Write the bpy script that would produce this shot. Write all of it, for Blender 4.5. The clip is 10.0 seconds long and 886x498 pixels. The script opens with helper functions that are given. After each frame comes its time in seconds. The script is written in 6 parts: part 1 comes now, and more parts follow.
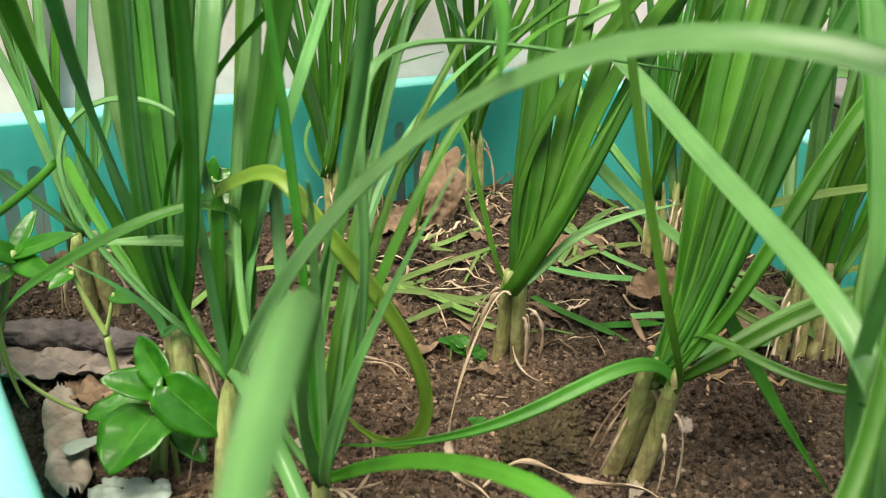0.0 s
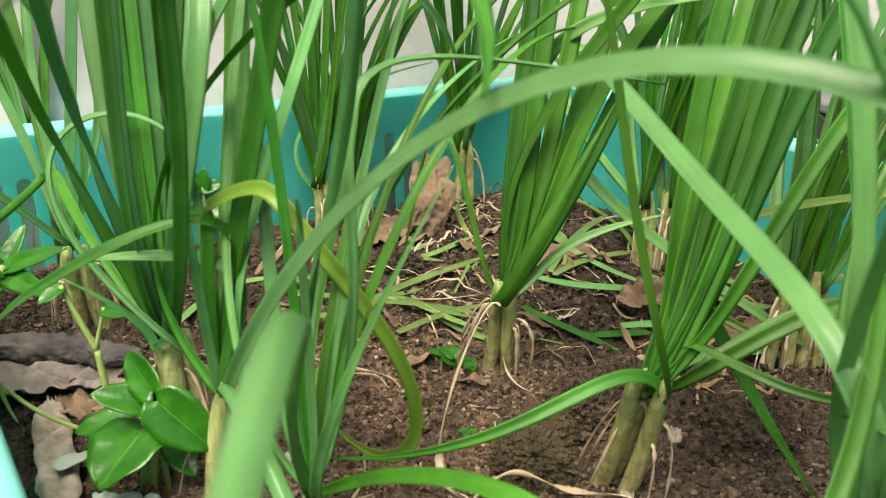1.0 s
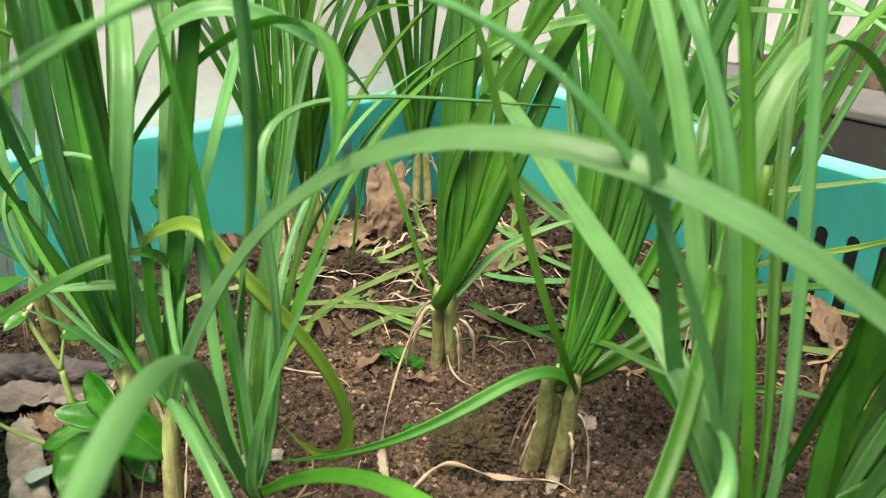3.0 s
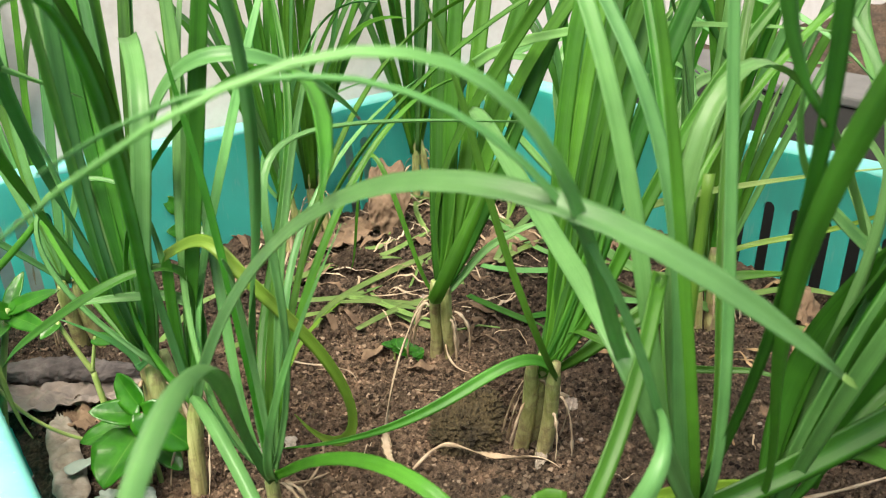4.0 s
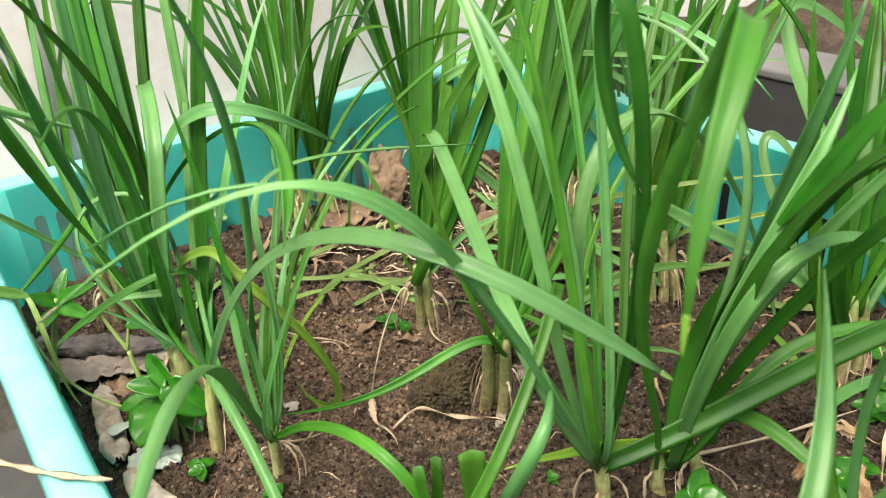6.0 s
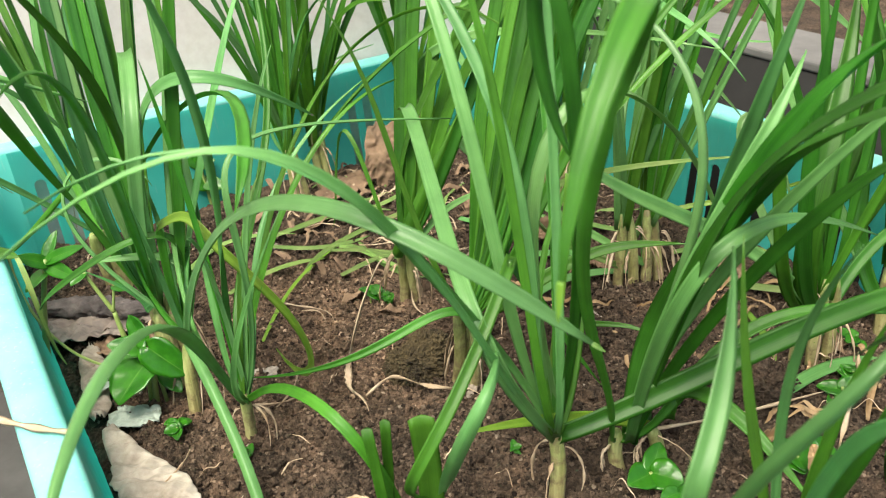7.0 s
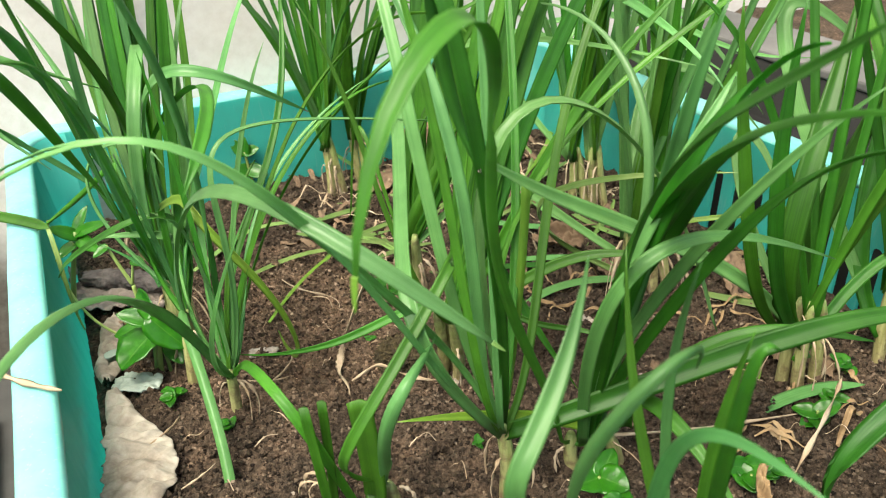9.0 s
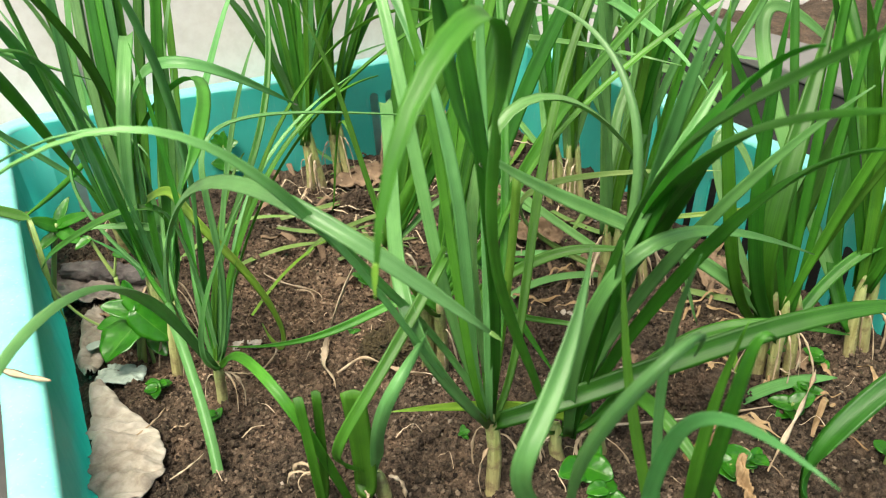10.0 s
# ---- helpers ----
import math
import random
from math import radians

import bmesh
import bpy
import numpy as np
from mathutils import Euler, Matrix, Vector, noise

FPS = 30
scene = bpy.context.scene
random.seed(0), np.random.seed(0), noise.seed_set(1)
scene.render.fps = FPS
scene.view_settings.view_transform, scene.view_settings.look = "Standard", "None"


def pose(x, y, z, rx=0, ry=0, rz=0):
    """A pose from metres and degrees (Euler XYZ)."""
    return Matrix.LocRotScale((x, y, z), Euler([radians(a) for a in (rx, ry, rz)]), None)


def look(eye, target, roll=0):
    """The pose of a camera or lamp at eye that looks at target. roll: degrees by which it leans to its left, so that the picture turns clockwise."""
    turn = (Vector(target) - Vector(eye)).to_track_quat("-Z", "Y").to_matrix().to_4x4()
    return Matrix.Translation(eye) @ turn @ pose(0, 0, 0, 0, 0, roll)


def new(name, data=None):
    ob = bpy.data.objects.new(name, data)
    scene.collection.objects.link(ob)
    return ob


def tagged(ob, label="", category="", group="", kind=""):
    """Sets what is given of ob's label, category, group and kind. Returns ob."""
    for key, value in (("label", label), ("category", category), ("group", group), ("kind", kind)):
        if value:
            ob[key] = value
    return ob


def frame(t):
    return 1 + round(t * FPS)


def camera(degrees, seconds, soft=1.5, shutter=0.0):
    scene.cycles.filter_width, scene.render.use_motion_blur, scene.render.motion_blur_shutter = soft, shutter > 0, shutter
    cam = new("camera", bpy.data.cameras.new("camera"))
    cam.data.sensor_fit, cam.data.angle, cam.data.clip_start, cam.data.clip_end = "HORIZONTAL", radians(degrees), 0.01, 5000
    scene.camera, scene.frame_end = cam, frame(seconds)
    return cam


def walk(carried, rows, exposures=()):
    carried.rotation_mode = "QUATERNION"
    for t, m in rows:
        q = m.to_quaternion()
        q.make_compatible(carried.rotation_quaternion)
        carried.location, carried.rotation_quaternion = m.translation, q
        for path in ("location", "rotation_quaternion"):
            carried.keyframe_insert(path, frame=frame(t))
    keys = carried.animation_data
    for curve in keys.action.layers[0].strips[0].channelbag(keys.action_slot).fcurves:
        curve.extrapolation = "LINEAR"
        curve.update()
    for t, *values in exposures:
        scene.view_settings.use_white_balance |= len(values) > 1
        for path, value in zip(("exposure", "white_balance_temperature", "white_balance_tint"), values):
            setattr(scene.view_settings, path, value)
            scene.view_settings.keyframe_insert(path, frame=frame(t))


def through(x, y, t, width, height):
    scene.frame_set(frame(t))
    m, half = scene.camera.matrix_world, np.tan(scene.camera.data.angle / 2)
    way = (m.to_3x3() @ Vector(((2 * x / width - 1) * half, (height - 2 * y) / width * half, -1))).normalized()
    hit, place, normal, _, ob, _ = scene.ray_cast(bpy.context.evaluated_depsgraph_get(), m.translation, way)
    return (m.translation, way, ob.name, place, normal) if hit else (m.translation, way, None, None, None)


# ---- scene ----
cam = camera(54.0, 10.0, 1.1)
lens = bpy.data.cameras[0]
lens.dof.use_dof = True
lens.dof.focus_distance, lens.dof.aperture_fstop = 0.58, 19.0

PATH = [
    (0, (0.0630, 0.0553, 0.2704), (-0.0550, 1.9023, -0.4878), 2.40),
    (0.5, (0.0610, 0.0564, 0.2713), (-0.0380, 1.9068, -0.4812), 2.57),
    (1, (0.0640, 0.0547, 0.2735), (-0.0360, 1.9089, -0.4693), 2.26),
    (1.5, (0.0710, 0.0501, 0.2780), (-0.0170, 1.9069, -0.4600), 1.91),
    (2, (0.0770, 0.0464, 0.2814), (0.0160, 1.9073, -0.4491), 1.70),
    (2.5, (0.0810, 0.0409, 0.2860), (0.0400, 1.9011, -0.4474), 1.66),
    (2.7, (0.0890, 0.0337, 0.2938), (0.0360, 1.8885, -0.4523), 0.92),
    (3.8, (0.1075, 0.0074, 0.3117), (-0.0140, 1.8269, -0.5068), -2.31),
    (4, (0.1120, -0.0081, 0.3274), (0.0010, 1.8167, -0.4837), -2.78),
    (4.5, (0.1270, -0.0293, 0.3457), (-0.0180, 1.7831, -0.4875), -3.90),
    (5, (0.1380, -0.0526, 0.3723), (-0.0300, 1.7421, -0.4942), -4.89),
    (5.5, (0.1470, -0.0701, 0.3872), (-0.0240, 1.7122, -0.5039), -4.71),
    (6, (0.1590, -0.0746, 0.3927), (-0.0301, 1.6917, -0.5263), -4.88),
    (6.2, (0.1656, -0.0763, 0.3927), (-0.0265, 1.6754, -0.5519), -4.72),
    (7.3, (0.2020, -0.0856, 0.3928), (-0.0830, 1.6444, -0.5693), -3.86),
    (7.5, (0.2090, -0.0877, 0.3920), (-0.1129, 1.6442, -0.5549), -3.58),
    (8, (0.2310, -0.0856, 0.3928), (-0.1811, 1.6248, -0.5584), -3.92),
    (8.5, (0.2550, -0.0843, 0.3957), (-0.2130, 1.6130, -0.5530), -4.52),
    (9, (0.2690, -0.0881, 0.3981), (-0.1901, 1.6088, -0.5556), -3.90),
    (9.5, (0.2690, -0.0919, 0.4005), (-0.1710, 1.6094, -0.5545), -3.63),
    (10, (0.2570, -0.0989, 0.4003), (-0.1251, 1.6122, -0.5620), -2.22),
]
walk(cam, [(t, look(eye, target, roll)) for t, eye, target, roll in PATH],
     [(0, 1.31, 7350, 5), (2.5, 1.40, 7350, 5.5), (4, 1.45, 7250, 7), (5.5, 1.46, 7150, 7), (7.5, 1.45, 7150, 5), (10, 1.43, 7200, 3)])

# ---- light ----
world = bpy.data.worlds.new("overcast_sky")
scene.world = world
world.use_nodes = True
wn = world.node_tree
sky = wn.nodes.new("ShaderNodeTexSky")
sky.sky_type = "NISHITA"
sky.sun_disc = False
sky.sun_elevation = radians(70)
sky.sun_rotation = radians(200)
sky.air_density, sky.dust_density, sky.ozone_density = 1.0, 4.0, 1.0
wn.nodes["Background"].inputs["Strength"].default_value = 0.11
wn.links.new(sky.outputs["Color"], wn.nodes["Background"].inputs["Color"])
sun = new("sun", bpy.data.lights.new("sun", "SUN"))
sun.data.energy, sun.data.angle, sun.data.color = 2.6, radians(35), (1.0, 0.96, 0.90)
sun.matrix_world = look((-0.45, -1.3, 3.0), (0.1, 0.5, 0.0))


# ---- materials ----
def material(name):
    m = bpy.data.materials.new(name)
    m.use_nodes = True
    return m, m.node_tree, m.node_tree.nodes["Principled BSDF"]


def ramp(nt, source, stops):
    r = nt.nodes.new("ShaderNodeValToRGB")
    while len(r.color_ramp.elements) < len(stops):
        r.color_ramp.elements.new(0.5)
    for e, (p, c) in zip(r.color_ramp.elements, stops):
        e.position, e.color = p, (*c, 1)
    nt.links.new(source, r.inputs["Fac"])
    return r.outputs["Color"]


def texture(nt, scale, detail=4.0, rough=0.6, coords="Object", stretch=None, kind="ShaderNodeTexNoise"):
    tc = nt.nodes.new("ShaderNodeTexCoord")
    n = nt.nodes.new(kind)
    n.inputs["Scale"].default_value = scale
    if kind == "ShaderNodeTexNoise":
        n.inputs["Detail"].default_value, n.inputs["Roughness"].default_value = detail, rough
    src = tc.outputs[coords]
    if stretch:
        mp = nt.nodes.new("ShaderNodeMapping")
        mp.inputs["Scale"].default_value = stretch
        nt.links.new(src, mp.inputs["Vector"])
        src = mp.outputs["Vector"]
    nt.links.new(src, n.inputs["Vector"])
    return n


def mix(nt, fac, a, b, blend="MIX"):
    x = nt.nodes.new("ShaderNodeMix")
    x.data_type, x.blend_type = "RGBA", blend
    for sock, val in ((x.inputs[0], fac), (x.inputs[6], a), (x.inputs[7], b)):
        if isinstance(val, (int, float)):
            sock.default_value = val
        elif isinstance(val, tuple):
            sock.default_value = (*val, 1)
        else:
            nt.links.new(val, sock)
    return x.outputs[2]


def bump(nt, bsdf, source, strength, distance):
    b = nt.nodes.new("ShaderNodeBump")
    b.inputs["Strength"].default_value, b.inputs["Distance"].default_value = strength, distance
    nt.links.new(source, b.inputs["Height"])
    nt.links.new(b.outputs["Normal"], bsdf.inputs["Normal"])


def leaf_material(name, dark, mid, light, translucent=0.3, rough=0.42, wax_sheen=0.02, hues=(0.486, 0.510)):
    """Fine lengthwise veins, blotches along the blade, and light that passes through."""
    m, nt, b = material(name)
    veins = texture(nt, 1.0, 2.0, 0.5, "UV", (34.0, 1.2, 1.0))
    blotch = texture(nt, 30.0, 3.0, 0.6)
    info = nt.nodes.new("ShaderNodeObjectInfo")
    c1 = ramp(nt, blotch.outputs["Fac"], [(0.3, dark), (0.55, mid), (0.8, light)])
    c2 = mix(nt, 0.3, c1, ramp(nt, veins.outputs["Fac"], [(0.35, dark), (0.65, light)]))
    hsv = nt.nodes.new("ShaderNodeHueSaturation")
    ma = nt.nodes.new("ShaderNodeMapRange")
    ma.inputs["To Min"].default_value, ma.inputs["To Max"].default_value = 0.75, 1.25
    nt.links.new(info.outputs["Random"], ma.inputs["Value"])
    nt.links.new(ma.outputs["Result"], hsv.inputs["Value"])
    nt.links.new(c2, hsv.inputs["Color"])
    hue = nt.nodes.new("ShaderNodeMapRange")
    hue.inputs["To Min"].default_value, hue.inputs["To Max"].default_value = hues
    turn = nt.nodes.new("ShaderNodeMath")
    turn.operation = "FRACT"
    times = nt.nodes.new("ShaderNodeMath")
    times.operation, times.inputs[1].default_value = "MULTIPLY", 17.0
    nt.links.new(info.outputs["Random"], times.inputs[0])
    nt.links.new(times.outputs["Value"], turn.inputs[0])
    nt.links.new(turn.outputs["Value"], hue.inputs["Value"])
    nt.links.new(hue.outputs["Result"], hsv.inputs["Hue"])
    col = hsv.outputs["Color"]
    # painted-in wax and sky sheen make the face paler than the light through it
    nt.links.new(mix(nt, wax_sheen, col, (0.46, 0.60, 0.44)), b.inputs["Base Color"])
    b.inputs["Roughness"].default_value = rough
    b.inputs["Specular IOR Level"].default_value = 0.5
    bump(nt, b, veins.outputs["Fac"], 0.14, 0.0005)
    tr = nt.nodes.new("ShaderNodeBsdfTranslucent")
    bright = nt.nodes.new("ShaderNodeHueSaturation")
    bright.inputs["Value"].default_value, bright.inputs["Saturation"].default_value = 1.55, 1.12
    bright.inputs["Hue"].default_value = 0.490
    nt.links.new(col, bright.inputs["Color"])
    nt.links.new(bright.outputs["Color"], tr.inputs["Color"])
    ms = nt.nodes.new("ShaderNodeMixShader")
    ms.inputs["Fac"].default_value = translucent
    nt.links.new(b.outputs["BSDF"], ms.inputs[1])
    nt.links.new(tr.outputs["BSDF"], ms.inputs[2])
    nt.links.new(ms.outputs["Shader"], nt.nodes["Material Output"].inputs["Surface"])
    return m


def dry_material(name, a, b_, c, scale=60.0, rough=0.85, depth=0.002):
    m, nt, b = material(name)
    n = texture(nt, scale, 6.0, 0.65)
    big = texture(nt, scale * 0.2, 3.0, 0.5)
    col = mix(nt, 0.5, ramp(nt, n.outputs["Fac"], [(0.3, a), (0.5, b_), (0.72, c)]),
              ramp(nt, big.outputs["Fac"], [(0.35, a), (0.65, c)]))
    nt.links.new(col, b.inputs["Base Color"])
    b.inputs["Roughness"].default_value = rough
    bump(nt, b, n.outputs["Fac"], 0.6, depth)
    return m


GREEN = leaf_material("scallion_green", (0.034, 0.142, 0.009), (0.060, 0.228, 0.015), (0.100, 0.325, 0.032), 0.42, 0.45, 0.012)
DEEP = leaf_material("scallion_deep_green", (0.020, 0.110, 0.007), (0.037, 0.182, 0.011), (0.066, 0.265, 0.024), 0.44, 0.45, 0.004)
GLAUCOUS = leaf_material("scallion_blue_green", (0.039, 0.140, 0.026), (0.066, 0.225, 0.043), (0.106, 0.31, 0.075), 0.36, 0.42, 0.05, (0.492, 0.520))
PALE = leaf_material("scallion_pale_green", (0.072, 0.218, 0.046), (0.118, 0.308, 0.076), (0.188, 0.41, 0.135), 0.33, 0.38, 0.05, (0.490, 0.516))
YELLOW = leaf_material("scallion_yellowing", (0.10, 0.26, 0.018), (0.155, 0.34, 0.028), (0.28, 0.42, 0.07), 0.32)
FALLEN = leaf_material("scallion_fallen", (0.09, 0.20, 0.035), (0.155, 0.28, 0.065), (0.29, 0.37, 0.13), 0.25)


def stalk_material():
    m, nt, b = material("scallion_stalk")
    streak = texture(nt, 260.0, 4.0, 0.6, "Object", (1, 1, 0.10))
    stain = texture(nt, 90.0, 5.0, 0.65)
    tc = nt.nodes.new("ShaderNodeTexCoord")
    sep = nt.nodes.new("ShaderNodeSeparateXYZ")
    nt.links.new(tc.outputs["Generated"], sep.inputs[0])
    c = ramp(nt, sep.outputs["Z"], [(0.1, (0.34, 0.28, 0.13)), (0.5, (0.34, 0.36, 0.12)), (1.0, (0.17, 0.32, 0.06))])
    c = mix(nt, 0.45, c, ramp(nt, streak.outputs["Fac"], [(0.35, (0.12, 0.10, 0.035)), (0.65, (0.52, 0.48, 0.26))]))
    c = mix(nt, ramp(nt, stain.outputs["Fac"], [(0.48, (0, 0, 0)), (0.62, (0.75, 0.75, 0.75))]), c, (0.14, 0.095, 0.052))
    nt.links.new(c, b.inputs["Base Color"])
    b.inputs["Roughness"].default_value = 0.55
    bump(nt, b, streak.outputs["Fac"], 1.0, 0.0018)
    return m


STALK = stalk_material()
STRAW = dry_material("dry_straw", (0.22, 0.14, 0.075), (0.42, 0.31, 0.20), (0.62, 0.51, 0.38), 90.0, 0.8, 0.0008)
BROWN = dry_material("dead_brown_leaf", (0.055, 0.032, 0.018), (0.15, 0.095, 0.056), (0.28, 0.19, 0.12), 70.0, 0.85, 0.0015)
BARK = dry_material("weathered_bark", (0.028, 0.023, 0.023), (0.085, 0.072, 0.070), (0.19, 0.165, 0.157), 90.0, 0.9, 0.003)
FALLEN_DRY = dry_material("dry_orange_leaf", (0.11, 0.06, 0.025), (0.26, 0.16, 0.07), (0.46, 0.33, 0.19), 80.0, 0.8, 0.001)
SHEATH = dry_material("dry_grey_sheath", (0.10, 0.078, 0.062), (0.23, 0.185, 0.155), (0.40, 0.34, 0.30), 80.0, 0.85, 0.002)
FILM = dry_material("grey_green_film", (0.24, 0.30, 0.26), (0.33, 0.40, 0.35), (0.44, 0.50, 0.45), 60.0, 0.45, 0.0008)
PAPER = dry_material("damp_paper", (0.13, 0.095, 0.066), (0.34, 0.295, 0.24), (0.56, 0.51, 0.44), 110.0, 0.8, 0.0012)


def weed_material():
    """Glossy, quilted leaf of a broad-leaved weed."""
    m, nt, b = material("weed_green")
    quilt = texture(nt, 330.0, kind="ShaderNodeTexVoronoi")
    blotch = texture(nt, 120.0, 4.0, 0.6)
    c = ramp(nt, blotch.outputs["Fac"], [(0.3, (0.010, 0.085, 0.004)), (0.55, (0.022, 0.150, 0.007)), (0.8, (0.055, 0.24, 0.016))])
    c = mix(nt, 0.12, c, ramp(nt, quilt.outputs["Distance"], [(0.1, (0.012, 0.10, 0.004)), (0.7, (0.06, 0.26, 0.02))]))
    tc = nt.nodes.new("ShaderNodeTexCoord")
    sep = nt.nodes.new("ShaderNodeSeparateXYZ")
    nt.links.new(tc.outputs["UV"], sep.inputs[0])
    c = mix(nt, ramp(nt, sep.outputs["X"], [(0.1445, (0, 0, 0)), (0.150, (0.5, 0.5, 0.5)), (0.1555, (0, 0, 0))]), c, (0.20, 0.40, 0.08))
    nt.links.new(c, b.inputs["Base Color"])
    b.inputs["Roughness"].default_value = 0.30
    b.inputs["Specular IOR Level"].default_value = 0.55
    bump(nt, b, quilt.outputs["Distance"], 0.16, 0.0008)
    tr = nt.nodes.new("ShaderNodeBsdfTranslucent")
    tr.inputs["Color"].default_value = (0.10, 0.36, 0.015, 1)
    ms = nt.nodes.new("ShaderNodeMixShader")
    ms.inputs["Fac"].default_value = 0.3
    nt.links.new(b.outputs["BSDF"], ms.inputs[1])
    nt.links.new(tr.outputs["BSDF"], ms.inputs[2])
    nt.links.new(ms.outputs["Shader"], nt.nodes["Material Output"].inputs["Surface"])
    return m


WEED = weed_material()
CONCRETE = dry_material("grey_concrete", (0.028, 0.028, 0.028), (0.050, 0.049, 0.048), (0.085, 0.082, 0.08), 14.0, 0.9, 0.002)
# near black, with the shade on the planter's side put into the plastic's colour
PLANTER = dry_material("shaded_dark_grey_plastic", (0.010, 0.010, 0.010), (0.014, 0.014, 0.014), (0.022, 0.022, 0.022), 20.0, 0.9, 0.0003)
PLANTER.node_tree.nodes["Principled BSDF"].inputs["Specular IOR Level"].default_value = 0.12
LEDGE = dry_material("grey_cement_rim", (0.060, 0.060, 0.059), (0.100, 0.098, 0.096), (0.150, 0.146, 0.142), 25.0, 0.85, 0.001)


def paled(nt, c):
    """Soil colour made paler over the open middle of the bed, with an uneven edge."""
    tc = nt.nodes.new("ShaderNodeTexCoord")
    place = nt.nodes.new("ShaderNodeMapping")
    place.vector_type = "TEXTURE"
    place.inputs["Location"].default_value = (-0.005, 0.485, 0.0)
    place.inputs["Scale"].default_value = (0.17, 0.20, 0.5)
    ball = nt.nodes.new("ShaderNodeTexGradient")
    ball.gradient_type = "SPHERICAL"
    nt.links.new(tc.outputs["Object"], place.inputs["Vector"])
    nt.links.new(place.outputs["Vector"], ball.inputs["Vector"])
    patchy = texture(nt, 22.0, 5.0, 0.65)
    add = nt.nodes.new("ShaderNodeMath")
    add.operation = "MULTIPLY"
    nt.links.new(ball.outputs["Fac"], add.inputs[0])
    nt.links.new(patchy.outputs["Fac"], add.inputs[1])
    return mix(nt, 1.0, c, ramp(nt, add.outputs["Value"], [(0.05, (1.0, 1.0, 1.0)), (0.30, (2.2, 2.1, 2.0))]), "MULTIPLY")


def soil_material():
    m, nt, b = material("dark_garden_soil")
    fine = texture(nt, 300.0, 6.0, 0.75)
    crumbs = texture(nt, 190.0, 4.0, 0.7)
    big = texture(nt, 9.0, 4.0, 0.6)
    c = ramp(nt, fine.outputs["Fac"], [(0.30, (0.011, 0.009, 0.007)), (0.47, (0.070, 0.054, 0.041)), (0.61, (0.160, 0.126, 0.097)), (0.76, (0.40, 0.33, 0.26))])
    c = mix(nt, 0.45, c, ramp(nt, crumbs.outputs["Fac"], [(0.36, (0.013, 0.011, 0.008)), (0.53, (0.084, 0.065, 0.049)), (0.71, (0.186, 0.146, 0.111))]))
    c = mix(nt, 0.5, c, ramp(nt, big.outputs["Fac"], [(0.35, (0.55, 0.5, 0.48)), (0.65, (1.25, 1.1, 1.0))]), "MULTIPLY")
    damp = texture(nt, 34.0, 5.0, 0.65)
    c = mix(nt, 0.65, c, ramp(nt, damp.outputs["Fac"], [(0.36, (0.55, 0.50, 0.47)), (0.50, (1.0, 0.95, 0.90)), (0.66, (1.75, 1.55, 1.42))]), "MULTIPLY")
    c = paled(nt, c)
    nt.links.new(c, b.inputs["Base Color"])
    b.inputs["Roughness"].default_value = 0.95
    b.inputs["Specular IOR Level"].default_value = 0.2
    bump(nt, b, crumbs.outputs["Fac"], 1.0, 0.010)
    return m


def plastic_material(name, deep, pale, through, grime):
    """Thin moulded plastic that lets light through, with blotchy fading, grime that runs down and fine scratches."""
    m, nt, b = material(name)
    n = texture(nt, 16.0, 5.0, 0.6)
    dirt = texture(nt, 55.0, 7.0, 0.72, "Object", (1, 1, 0.30))
    scratch = texture(nt, 420.0, 2.0, 0.5, "Object", (1, 1, 0.05))
    c = ramp(nt, n.outputs["Fac"], [(0.3, deep), (0.7, pale)])
    c = mix(nt, ramp(nt, dirt.outputs["Fac"], [(0.50, (0, 0, 0)), (0.78, (grime, grime, grime))]), c, (0.12, 0.20, 0.17))
    c = mix(nt, ramp(nt, scratch.outputs["Fac"], [(0.63, (0, 0, 0)), (0.70, (0.35, 0.35, 0.35))]), c, (0.50, 0.66, 0.62))
    nt.links.new(c, b.inputs["Base Color"])
    nt.links.new(ramp(nt, dirt.outputs["Fac"], [(0.4, (0.33, 0.33, 0.33)), (0.7, (0.6, 0.6, 0.6))]), b.inputs["Roughness"])
    bump(nt, b, n.outputs["Fac"], 0.15, 0.001)
    tr = nt.nodes.new("ShaderNodeBsdfTranslucent")
    tr.inputs["Color"].default_value = (0.15, 0.78, 0.70, 1)
    ms = nt.nodes.new("ShaderNodeMixShader")
    ms.inputs["Fac"].default_value = through
    nt.links.new(b.outputs["BSDF"], ms.inputs[1])
    nt.links.new(tr.outputs["BSDF"], ms.inputs[2])
    nt.links.new(ms.outputs["Shader"], nt.nodes["Material Output"].inputs["Surface"])
    return m


